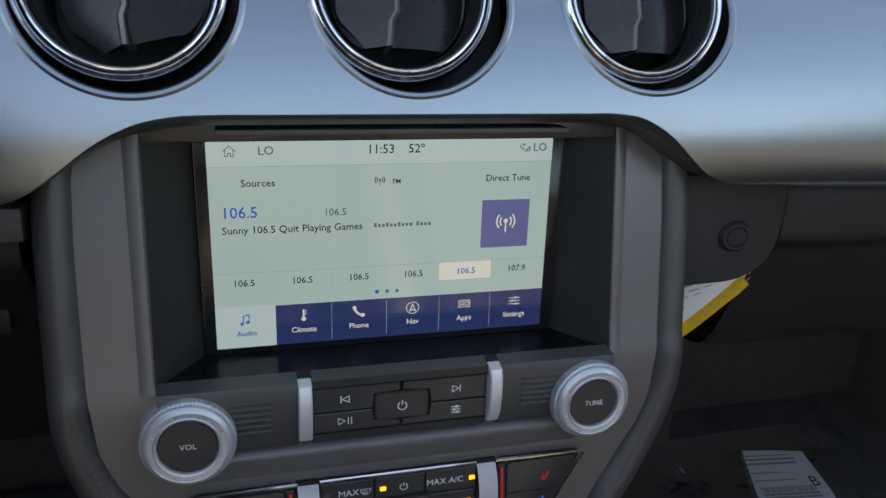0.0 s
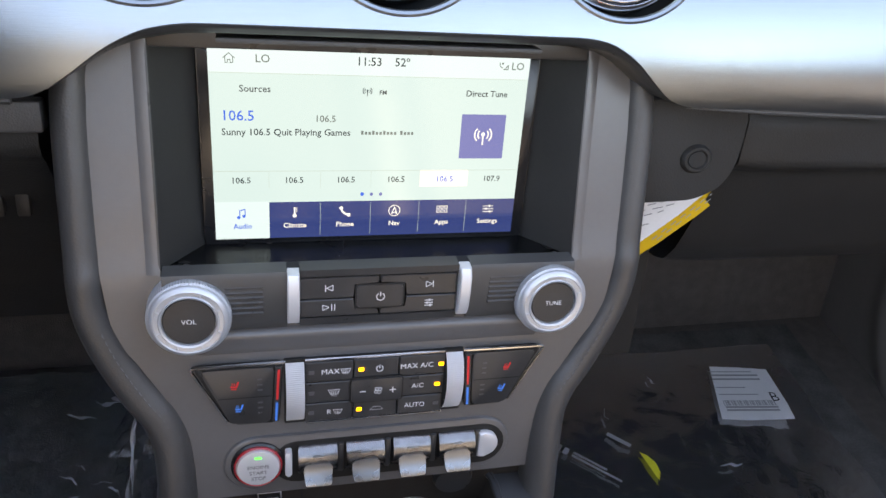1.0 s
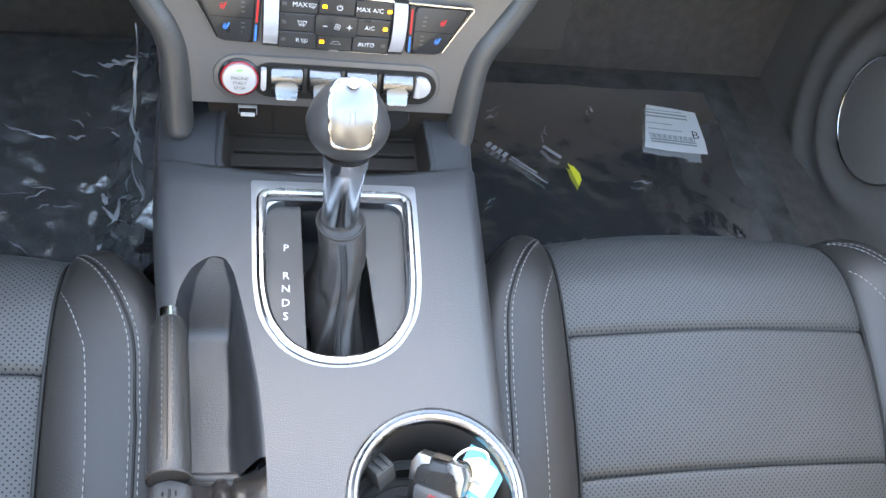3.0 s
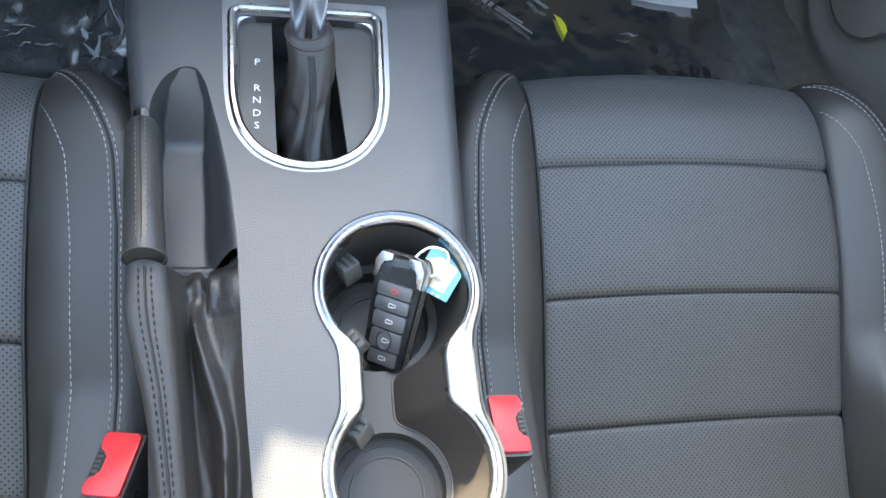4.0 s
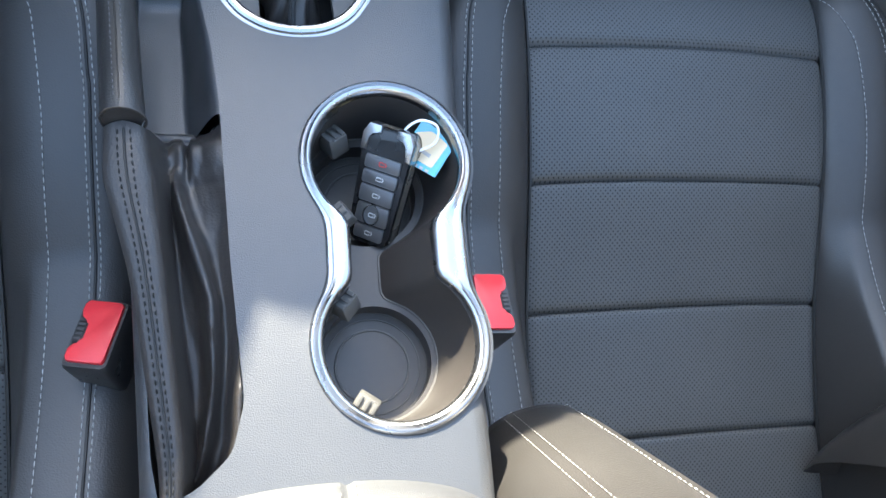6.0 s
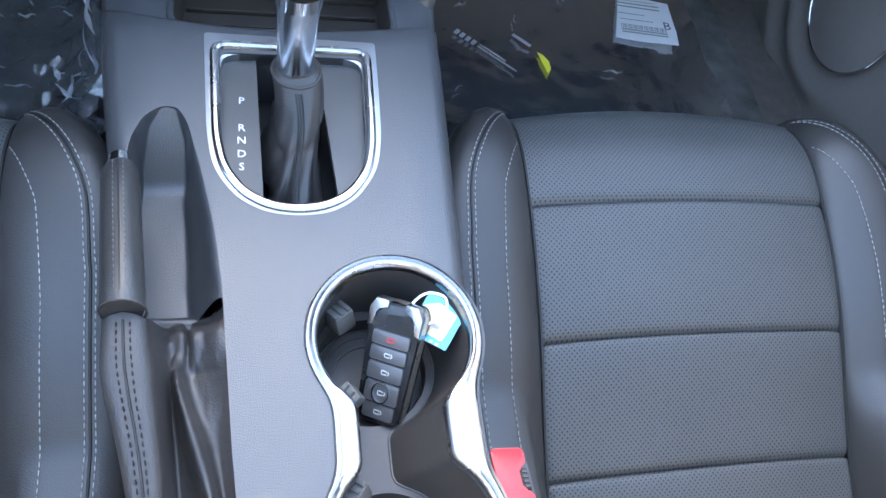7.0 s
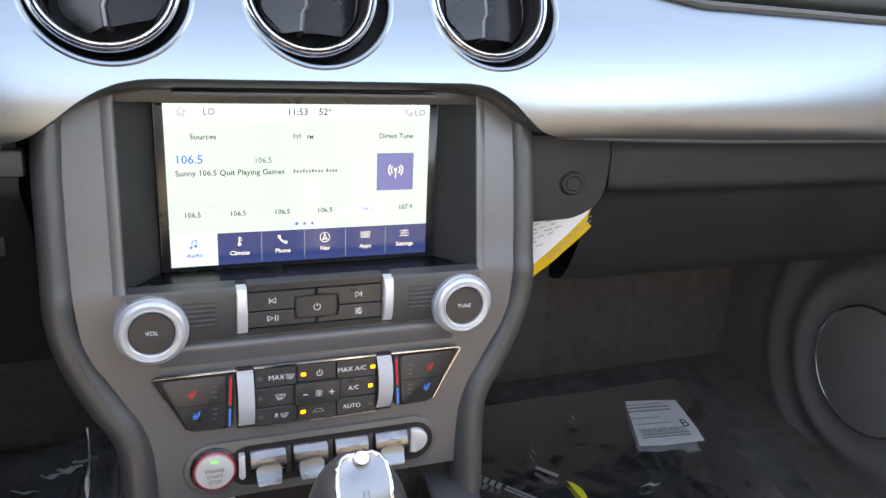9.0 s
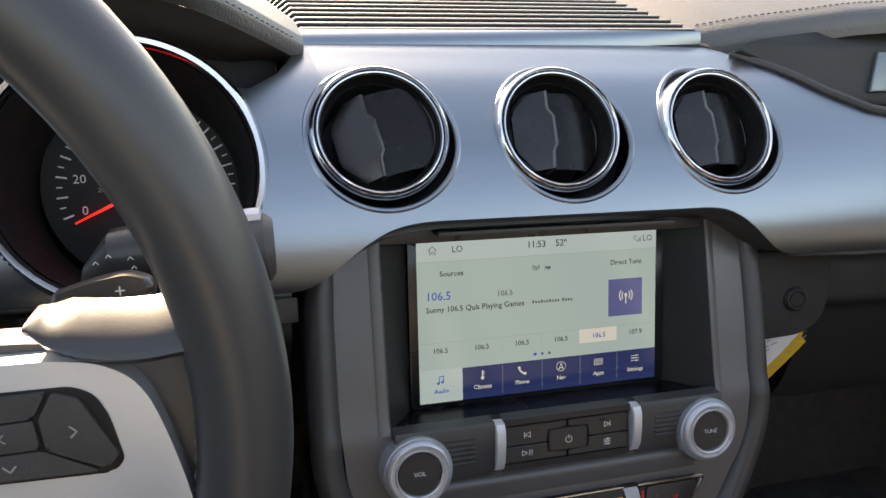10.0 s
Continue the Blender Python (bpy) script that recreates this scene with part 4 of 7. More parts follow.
say("LO", -0.0600, 0.1226, 0.0043, UI_GREY)
say("11:53", -0.0045, 0.1226, 0.0046, UI_INK)
say("52\u00ba", 0.0135, 0.1227, 0.0046, UI_INK)
say("LO", 0.0795, 0.1224, 0.0043, UI_GREY)
say("Sources", -0.0642, 0.1070, 0.0037, UI_INK)
say("FM", 0.0036, 0.1063, 0.0025, UI_INK)
say("Direct Tune", 0.0628, 0.1067, 0.0036, UI_INK)
say("106.5", -0.0820, 0.0925, 0.0057, UI_BLUE, "LEFT")
say("106.5", -0.0274, 0.0914, 0.0038, UI_GREY)
say("Sunny 106.5 Quit Playing Games", -0.0820, 0.0838, 0.0038, UI_INK, "LEFT")
ui("word_bar", join(*[flat([(a, 0.0829), (a + 0.00130, 0.0829), (a + 0.00130, 0.0829 + 0.85 * h), (a, 0.0829 + 0.85 * h)]) for a, h in [(-0.0078 + 0.00205 * k, 0.0026 if k in (0, 3, 6) else 0.0019) for k in range(10)] + [(0.0142 + 0.00205 * k, 0.0026 if k == 0 else 0.0019) for k in range(4)]]), UI_GREY, 0.0009)
for i, x in enumerate((-0.0728, -0.0443, -0.0156, 0.0131, 0.0419, 0.0705)):
    say("107.9" if i == 5 else "106.5", x, 0.0566, 0.0035, UI_BLUE if i == 4 else UI_INK)
for x, wd, on in ((-0.0726, "Audio", 1), (-0.0440, "Climate", 0), (-0.0156, "Phone", 0), (0.0132, "Nav", 0), (0.0419, "Apps", 0), (0.0706, "Settings", 0)):
    say(wd, x, 0.0297, 0.0030, UI_BLUE if on else UI_WHITE)
ui("dots", flat(arc(-0.0061, 0.0480, 0.0011, 0, 345, 23)), UI_BLUE, 0.0009)
for x in (-0.0008, 0.0045):
    ui("dots", flat(arc(x, 0.0479, 0.0010, 0, 345, 23)), UI_TILE, 0.0009)
ui("home_icon", join(band([(-0.0797, 0.1226), (-0.0768, 0.1252), (-0.0739, 0.1226)], 0.0004), band([(-0.0787, 0.1232), (-0.0787, 0.1203), (-0.0775, 0.1203), (-0.0775, 0.1218), (-0.0762, 0.1218), (-0.0762, 0.1203), (-0.0749, 0.1203), (-0.0749, 0.1232)], 0.0004)), UI_GREY, 0.0009)
ui("seat_icon", join(band([(0.0688, 0.1243), (0.0688, 0.1228), (0.0705, 0.1215)], 0.0005), band([(0.0712, 0.1205), (0.0738, 0.1230), (0.0738, 0.1207), (0.0722, 0.1207)], 0.0005), flat(arc(0.0705, 0.1240, 0.0006, 0, 330, 11))), UI_GREY, 0.0009)


def antenna(cx, cy, s, m, w=0.0009):
    bms = [band([(cx, cy - 2.4 * s), (cx, cy)], 0.35 * s), flat(arc(cx, cy + 0.1 * s, 0.5 * s, 0, 330, 11))]
    for r in (1.3, 2.1):
        bms += [band(arc(cx, cy, r * s, -42, 42, 8), 0.35 * s), band(arc(cx, cy, r * s, 138, 222, 8), 0.35 * s)]
    ui("antenna_icon", join(*bms), m, w)


antenna(-0.0050, 0.1072, 0.00115, UI_INK)
ui("radio_tile", flat([(0.0494, 0.0690), (0.0758, 0.0690), (0.0758, 0.0950), (0.0494, 0.0950)]), UI_TILE, 0.0006)
antenna(0.0628, 0.0833, 0.0024, UI_WHITE, 0.0010)
ui("note_icon", join(band([(-0.0740, 0.0352), (-0.0740, 0.0392), (-0.0712, 0.0400), (-0.0712, 0.0360)], 0.0005), flat(arc(-0.0747, 0.0351, 0.0009, 0, 330, 11)), flat(arc(-0.0719, 0.0359, 0.0009, 0, 330, 11))), UI_BLUE, 0.0009)
ui("thermometer_icon", join(band([(-0.0441, 0.0362), (-0.0441, 0.0405)], 0.0009), flat(arc(-0.0441, 0.0357, 0.0012, 0, 330, 11)), *[flat([(-0.0435, y), (-0.0426, y), (-0.0426, y + 0.0004), (-0.0435, y + 0.0004)]) for y in (0.0380, 0.0390, 0.0400)]), UI_WHITE, 0.0009)
ui("phone_icon", join(band([(-0.0180, 0.0398), (-0.0172, 0.0378), (-0.0156, 0.0362), (-0.0136, 0.0354)], 0.0011), flat(arc(-0.0179, 0.0397, 0.0011, 0, 330, 11)), flat(arc(-0.0136, 0.0355, 0.0011, 0, 330, 11))), UI_WHITE, 0.0009)
ui("compass_icon", join(band(arc(0.0131, 0.0376, 0.0033, 0, 360, 24), 0.0004), band([(0.0131, 0.0398), (0.0116, 0.0358), (0.0131, 0.0367), (0.0146, 0.0358), (0.0131, 0.0398)], 0.0005)), UI_WHITE, 0.0009)
ui("apps_icon", join(*[band(rounded(0.0386 + 0.0024 * i, 0.0359 + 0.0024 * j, 0.0402 + 0.0024 * i, 0.0375 + 0.0024 * j, 0.0003, 2) + [(0.0402 + 0.0024 * i, 0.0367 + 0.0024 * j)], 0.0004) for i in range(3) for j in range(2)]), UI_WHITE, 0.0009)
ui("sliders_icon", join(*[band([(0.0672, y), (0.0736, y)], 0.0004) for y in (0.0358, 0.0376, 0.0394)], *[band([(x, y - 0.0007), (x, y + 0.0007)], 0.0006) for x, y in ((0.0716, 0.0358), (0.0692, 0.0376), (0.0712, 0.0394))]), UI_WHITE, 0.0009)

# ---- radio controls ----
radio = thing("radio_control_panel", "black radio button panel with silver end bars and two knobs", "radio", tuple(ST @ Vector((0, -0.016, -0.006))))


def housing(u0, u1):
    return xf(loft([[(u, 0.0205, -0.008), (u, 0.0190, 0.0020), (u, 0.0160, 0.0030), (u, -0.0110, 0.0012), (u, -0.0155, -0.0010), (u, -0.0165, -0.008)] for u in np.linspace(u0, u1, 6)]), ST)


part("housing", housing(-0.1135, -0.0508), M_HOUSE, radio)
part("housing", housing(0.0508, 0.1135), M_HOUSE, radio)
part("soft_ledge", xf(loft([[(u, -0.0160, -0.0075), (u, -0.0198, -0.0030), (u, -0.0212, -0.0022), (u, -0.0235, -0.0024), (u, -0.0300, -0.0040), (u, -0.0360, -0.0065)] for u in np.linspace(-0.098, 0.098, 12)], closed=False), ST), M_FACE, radio, "soft ledge under the radio keys", sharp=60)
part("recess", xf(box((-0.0515, -0.0150, -0.010), (0.0515, 0.0195, -0.0025)), ST), M_VOID, radio)
part("ledge", xf(loft([[(u, 0.0205, -0.008), (u, 0.0192, 0.0016), (u, 0.0150, 0.0012), (u, 0.0142, -0.004)] for u in np.linspace(-0.044, 0.044, 4)]), ST), M_BTN, radio)
part("sill", xf(loft([[(u, -0.0100, -0.004), (u, -0.0105, 0.0006), (u, -0.0150, -0.0004), (u, -0.0165, -0.008)] for u in np.linspace(-0.044, 0.044, 4)]), ST), M_BTN, radio)
for sgn in (-1, 1):
    m = at_st(sgn * 0.0476, 0.0026, 0)
    part("silver_bar", xf(loft([[(-0.0033, v, -0.008), (-0.0033, v, w), (-0.0026, v, w + 0.0008), (0.0026, v, w + 0.0008), (0.0033, v, w), (0.0033, v, -0.008)] for v, w in ((-0.0168, -0.004), (-0.0150, 0.0005), (-0.0100, 0.0035), (0.0, 0.0050), (0.0105, 0.0050), (0.0150, 0.0030), (0.0168, -0.004))]), m), M_BRUSH, radio, "brushed silver end bar")
g = 0.0005
keys = {"left_up": [(-0.0438, 0.0012), (-0.0146, 0.0012), (-0.0146, 0.0096), (-0.0010, 0.0096), (-0.0010, 0.0138), (-0.0438, 0.0138)],
        "right_up": [(0.0438, 0.0012), (0.0146, 0.0012), (0.0146, 0.0096), (0.0002, 0.0096), (0.0002, 0.0138), (0.0438, 0.0138)],
        "left_low": [(-0.0438, 0.0004), (-0.0146, 0.0004), (-0.0146, -0.0062), (-0.0010, -0.0062), (-0.0010, -0.0098), (-0.0438, -0.0098)],
        "right_low": [(0.0438, 0.0004), (0.0146, 0.0004), (0.0146, -0.0062), (0.0002, -0.0062), (0.0002, -0.0098), (0.0438, -0.0098)]}
btn = {}
for k, pts in keys.items():
    btn[k] = part("button", xf(prism(pts if k in ("right_low", "left_up") else pts[::-1], -0.005, 0.0003, 0.0005, 1), ST), M_BTN, radio)
part("power_rim", xf(prism(rounded(-0.0140, -0.0060, 0.0136, 0.0094, 0.0024), -0.004, 0.0005), ST), M_VOID, radio)
pbtn = part("power_button", xf(prism(rounded(-0.0130, -0.0050, 0.0126, 0.0084, 0.0020), -0.004, 0.0009, 0.0003, 1), ST), M_BTN, radio, "raised power button")
pw = lambda cx, cy, r: join(band(arc(cx, cy, r, 125, 415, 20), r * 0.28), band([(cx, cy + r * 0.2), (cx, cy + r * 1.25)], r * 0.28))
part("power_mark", xf(pw(0, 0.0014, 0.0022), at_st(0, 0, 0.0013)), M_WHITE, pbtn)


def tri(cx, cy, s, flip=1):
    return band([(cx - flip * s, cy - s), (cx + flip * s, cy), (cx - flip * s, cy + s), (cx - flip * s, cy - s)], 0.0004)


part("skip_mark", xf(join(tri(-0.0280, 0.0076, 0.0017, -1), band([(-0.0303, 0.0058), (-0.0303, 0.0094)], 0.0005)), at_st(0, 0, 0.0006)), M_WHITE, btn["left_up"])
part("skip_mark", xf(join(tri(0.0275, 0.0076, 0.0017, 1), band([(0.0298, 0.0058), (0.0298, 0.0094)], 0.0005)), at_st(0, 0, 0.0006)), M_WHITE, btn["right_up"])
part("play_mark", xf(join(tri(-0.0300, -0.0042, 0.0017, 1), band([(-0.0268, -0.0060), (-0.0268, -0.0024)], 0.0005), band([(-0.0252, -0.0060), (-0.0252, -0.0024)], 0.0005)), at_st(0, 0, 0.0006)), M_WHITE, btn["left_low"])
part("slider_mark", xf(join(*[band([(0.0256, y), (0.0302, y)], 0.0005) for y in (-0.0058, -0.0042, -0.0026)], *[band([(x, y - 0.0007), (x, y + 0.0007)], 0.0007) for x, y in ((0.0288, -0.0058), (0.0270, -0.0042), (0.0284, -0.0026))]), at_st(0, 0, 0.0006)), M_WHITE, btn["right_low"])
for sgn in (-1, 1):
    for i in range(6):
        y = 0.0108 - 0.0031 * i
        u0, u1 = (0.062, 0.083) if sgn > 0 else (-0.083, -0.063)
        part("rib", xf(box((u0, y - 0.0009, 0.0), (u1, y + 0.0009, 0.0030 - 0.00007 * i), 0.0006, 1), ST), M_BTN, radio)


def knob(u, word, nm):
    m = at_st(u, -0.0040, 0.0) @ Matrix.Diagonal((0.92, 0.92, 1, 1))
    t = thing("rotary_knob", f"round {nm} knob with knurled silver rim and black face", "knob", tuple(m.translation), "radio knobs")
    n = 90
    side = []
    for z, r in ((-0.006, 0.0234), (0.0066, 0.0230), (0.0076, 0.0222)):
        side.append([((r + (0.0003 if i % 2 else 0)) * math.cos(2 * math.pi * i / (2 * n)), (r + (0.0003 if i % 2 else 0)) * math.sin(2 * math.pi * i / (2 * n)), z) for i in range(2 * n)])
    part("knurled_rim", xf(loft(side), m), M_RING, t, "finely knurled silver side", sharp=10)
    part("silver_ring", xf(ring([(0.0222, 0.0040), (0.0222, 0.0078), (0.0216, 0.0092), (0.0204, 0.0103), (0.0192, 0.0106), (0.0188, 0.0101), (0.0166, 0.0099), (0.0160, 0.0106), (0.0150, 0.0102), (0.0146, 0.0090), (0.0146, 0.0040)], 80), m), M_RING, t, "bright silver ring")
    for i in range(8):
        part("ring_notch", xf(xf(box((0.0168, -0.0006, 0.0092), (0.0187, 0.0006, 0.0105), 0.0002, 1), Matrix.Rotation(radians(22 + 45 * i), 4, "Z")), m), M_RING, t)
    f = part("face", xf(lathe([(0.0001, 0.0092), (0.0138, 0.0090), (0.0143, 0.0085), (0.0144, 0.0050)], 56), m), M_BTN, t, "black knob face")
    part("lettering", xf(letters(word, 0.0031, I4), m @ Matrix.Translation((0, 0, 0.0096))), M_WHITE, f)
    return t


knob(-0.1010, "VOL", "volume")
knob(0.1003, "TUNE", "tuning")

# ---- climate controls ----
clim = thing("climate_panel", "black climate control panel with silver rollers and amber lamps", "climate control", tuple(ST @ Vector((0, -0.08, -0.004))))
for sgn in (-1, 1):
    pts = [(sgn * 0.1022, -0.0395), (sgn * 0.0530, -0.0390), (sgn * 0.0555, -0.0800), (sgn * 0.0830, -0.0795)]
    pts = smooth_poly(pts, 0.004)
    part("wing_edge", xf(prism(pts if sgn < 0 else pts[::-1], -0.008, -0.0030, 0.0008), ST), M_VOID, clim)
    ins = smooth_poly([(sgn * 0.0985, -0.0412), (sgn * 0.0582, -0.0412), (sgn * 0.0605, -0.0785), (sgn * 0.0825, -0.0783)], 0.004)
    wing = part("wing", xf(prism(ins if sgn < 0 else ins[::-1], -0.008, -0.0012, 0.0008), ST), M_BTN, clim, "black seat heating key")
    part("split", xf(flat([(sgn * 0.0597, -0.0598), (sgn * 0.0893, -0.0598), (sgn * 0.0889, -0.0604), (sgn * 0.0597, -0.0604)], -0.0009), ST), M_VOID, wing)
    part("chrome_line", xf(tube([(sgn * 0.0520, -0.0385, -0.0015), (sgn * 0.080, -0.0388, -0.0015), (sgn * 0.1010, -0.0390, -0.0018), (sgn * 0.1026, -0.0397, -0.0019), (sgn * 0.1030, -0.0410, -0.0020), (sgn * 0.1000, -0.0470, -0.0024), (sgn * 0.0930, -0.0600, -0.0024), (sgn * 0.0845, -0.0770, -0.0026)], [0.0010] * 5 + [0.0009, 0.0007, 0.0006], 6), ST), M_CHROME, clim, "thin chrome line")
    part("scale", xf(prism([(sgn * 0.0537, -0.0415), (sgn * 0.0575, -0.0415), (sgn * 0.0598, -0.0785), (sgn * 0.0560, -0.0785)][::-1 if sgn > 0 else 1], -0.008, -0.0014, 0.0003, 1), ST), M_BTN, clim)
    part("red_line", xf(flat([(sgn * 0.0549, -0.0430), (sgn * 0.0563, -0.0430), (sgn * 0.0575, -0.0630), (sgn * 0.0561, -0.0630)], -0.0010), ST), M_REDLINE, clim)
    part("blue_line", xf(flat([(sgn * 0.0562, -0.0650), (sgn * 0.0576, -0.0650), (sgn * 0.0583, -0.0775), (sgn * 0.0569, -0.0775)], -0.0010), ST), M_BLUELINE, clim)

    def seat_mark(cx, cy, s):
        return join(band([(cx + 1.5 * s, cy + 1.8 * s), (cx + 0.7 * s, cy - 0.4 * s), (cx - 1.3 * s, cy - 0.2 * s)], 0.75 * s), band([(cx + 0.6 * s, cy - 1.4 * s), (cx - 1.2 * s, cy - 1.25 * s)], 0.5 * s), *[band([(cx + k * s, cy + 0.4 * s), (cx + (k + 0.25) * s, cy + 0.9 * s), (cx + (k + 0.1) * s, cy + 1.5 * s)], 0.3 * s) for k in (-1.0, -0.2)])
    ux = -0.0800 if sgn < 0 else 0.0805
    part("heat_mark", xf(seat_mark(ux, -0.0520, 0.0014), at_st(0, 0, -0.0008)), M_REDLINE, wing, "red heated seat symbol")
    part("cool_mark", xf(seat_mark(ux + 0.002 * sgn * -1, -0.0672, 0.0014), at_st(0, 0, -0.0008)), M_BLUELINE, wing, "blue cooled seat symbol")
    part("level_lamps", xf(join(*[flat([(sgn * 0.0662 - 0.0014, y), (sgn * 0.0662 + 0.0014, y), (sgn * 0.0662 + 0.0014, y + 0.0012), (sgn * 0.0662 - 0.0014, y + 0.0012)], 0) for y in (-0.0490, -0.0525, -0.0560, -0.0645, -0.0680, -0.0715)]), at_st(0, 0, -0.0008)), M_FOBKEY, wing)
    # knurled roller
    loops = []
    for k in range(89):
        a = radians(-72 + 144 * k / 88)
        r = 0.0222 + (0.00022 if k % 2 else 0)
        loops.append([(sgn * 0.0468 + du, -0.0596 + r * math.sin(a), -0.0095 + r * math.cos(a) * 0.66) for du in (-0.0052, -0.0046, 0.0046, 0.0052)])
    bm = loft(loops, closed=False)
    bmesh.ops.solidify(bm, geom=bm.faces[:], thickness=0.002)
    part("roller", xf(bm, ST), M_ROLL, clim, "knurled silver temperature roller", sharp=10)
    part("roller_slot", xf(prism(rounded(sgn * 0.0468 - 0.0060, -0.0810, sgn * 0.0468 + 0.0060, -0.0382, 0.001), -0.010, -0.0025), ST), M_VOID, clim)
part("bed", xf(prism(rounded(-0.0412, -0.0812, 0.0412, -0.0385, 0.001), -0.010, -0.0030), ST), M_VOID, clim)
part("chrome_line", xf(tube([(-0.0410, -0.0383, -0.0012), (0.0410, -0.0383, -0.0012)], 0.0009, 6), ST), M_CHROME, clim, "thin chrome line")
part("lower_line", xf(tube([(-0.0412, -0.0812, -0.002), (0.0415, -0.0812, -0.002)], 0.0007, 6), ST), M_SATIN, clim)
rows = [(-0.0530, -0.0400), (-0.0672, -0.0538), (-0.0802, -0.0680)]
cols = [(-0.0408, -0.0136), (-0.0130, 0.0130), (0.0136, 0.0408)]
marks = {(0, 0): "MAX", (0, 2): "MAX A/C", (1, 2): "A/C", (2, 2): "AUTO", (2, 0): "R"}
for j, (y0, y1) in enumerate(rows):
    for i, (x0, x1) in enumerate(cols):
        mid = i == 1 and j == 1
        if mid:
            part("fan_rim", xf(prism(rounded(x0 - 0.0026, y0 - 0.0018, x1 + 0.0032, y1 + 0.0022, 0.0022), -0.006, 0.0002), ST), M_VOID, clim)
            b = part("fan_button", xf(prism(rounded(x0 - 0.0016, y0 - 0.0008, x1 + 0.0022, y1 + 0.0012, 0.0016), -0.006, 0.0012, 0.0007), ST), M_BTN, clim, "raised fan key")
        else:
            b = part("key", xf(prism([(x0, y0), (x1, y0), (x1, y1), (x0, y1)], -0.006, -0.0008, 0.0004, 1), ST), M_BTN, clim)
        yc = (y0 + y1) / 2
        hi = at_st(0, 0, 0.0016 if mid else -0.0003)
        word = marks.get((j, i))
        if word:
            cx = {(0, 0): -0.0268, (0, 2): 0.0240, (1, 2): 0.0252, (2, 2): 0.0240, (2, 0): -0.0272}[(j, i)]
            part("lettering", xf(letters(word, 0.0036 if j == 0 else 0.0033, Matrix.Translation((cx, yc, 0))), hi), M_WHITE, b)

        def shield(cx, cy, s):
            return join(band([(cx - 2 * s, cy + s), (cx + 2 * s, cy + s), (cx + 1.3 * s, cy - 0.8 * s), (cx - 1.3 * s, cy - 0.8 * s), (cx - 2 * s, cy + s)], 0.22 * s), *[band([(cx + k * s, cy + 0.6 * s), (cx + (k - 0.2) * s, cy - 0.2 * s), (cx + k * s, cy - 1.6 * s)], 0.18 * s) for k in (-0.7, 0.0, 0.7)])
        if (j, i) == (0, 0):
            part("screen_mark", xf(shield(-0.0180, yc, 0.0014), hi), M_WHITE, b)
        if (j, i) == (1, 0):
            part("screen_mark", xf(shield(-0.0245, yc, 0.0016), hi), M_WHITE, b)
        if (j, i) == (2, 0):
            part("screen_mark", xf(shield(-0.0222, yc, 0.0013), hi), M_WHITE, b)
        if (j, i) == (0, 1):
            part("power_mark", xf(pw(0.0018, yc, 0.0019), hi), M_WHITE, b)
        if mid:
            part("fan_mark", xf(join(band([(-0.0095, yc), (-0.0065, yc)], 0.0006), band([(0.0080, yc), (0.0115, yc)], 0.0006), band([(0.00975, yc - 0.0018), (0.00975, yc + 0.0018)], 0.0006), *[band(arc(0.001 + 0.0014 * math.cos(k * 1.5708 + 0.6), yc + 0.0014 * math.sin(k * 1.5708 + 0.6), 0.0010, 0, 360, 12), 0.00035) for k in range(4)]), hi), M_WHITE, b)
        if (j, i) == (2, 1):
            part("air_mark", xf(band([(-0.003, yc - 0.001), (-0.001, yc + 0.0012), (0.003, yc + 0.0012), (0.0045, yc - 0.001), (-0.003, yc - 0.001)], 0.0005), hi), M_GREYINK, b)
        lamp = {(0, 1): (-0.0090, 1), (0, 2): (0.0388, 1), (1, 2): (0.0372, 1), (2, 1): (-0.0095, 1), (0, 0): (-0.0375, 0), (1, 0): (-0.0375, 0), (2, 2): (0.0372, 0), (2, 0): (-0.0375, 0)}.get((j, i))
        if lamp:
            part("lamp", xf(prism(rounded(lamp[0] - 0.0016, yc - 0.0012, lamp[0] + 0.0016, yc + 0.0012, 0.0004, 2), -0.0008, 0.0), at_st(0, 0, -0.0004)), M_AMBER if lamp[1] else M_FOBKEY, b, "lit amber lamp" if lamp[1] else "")

# ---- start button and toggle switches ----
def pill(u0, u1, v0, v1, n=12):
    r = (v1 - v0) / 2
    c = (v0 + v1) / 2
    return arc(u1 - r, c, r, -90, 90, n) + arc(u0 + r, c, r, 90, 270, n)


part("switch_slot_edge", xf(prism(pill(-0.0880, 0.0885, -0.1280, -0.0900), -0.006, -0.0022, 0.0014, 3), ST), M_FACE, stack, "raised edge round the switch row")
part("switch_slot", xf(prism(pill(-0.060, 0.0850, -0.1240, -0.0945), -0.006, -0.0017, 0.0), ST), M_VOID, stack)
st_m = at_st(-0.0684, -0.1081, 0.0)
start = thing("start_button", "round silver engine start button with red ring and green lamp", "push button", tuple(st_m.translation))
part("collar", xf(ring([(0.0158, -0.006), (0.0155, -0.0008), (0.0142, 0.0002), (0.0138, -0.006)], 56), st_m), M_GLOSS, start)
part("red_ring", xf(ring([(0.0140, -0.006), (0.0140, 0.0012), (0.0134, 0.0020), (0.0129, 0.0014), (0.0128, -0.006)], 56), st_m), M_REDRING, start, "glowing red ring")
cap = part("silver_cap", xf(lathe([(0.0001, 0.0026), (0.0095, 0.0030), (0.0120, 0.0026), (0.0128, 0.0010), (0.0128, -0.004)], 56), st_m), M_BRUSH, start, "brushed silver cap")
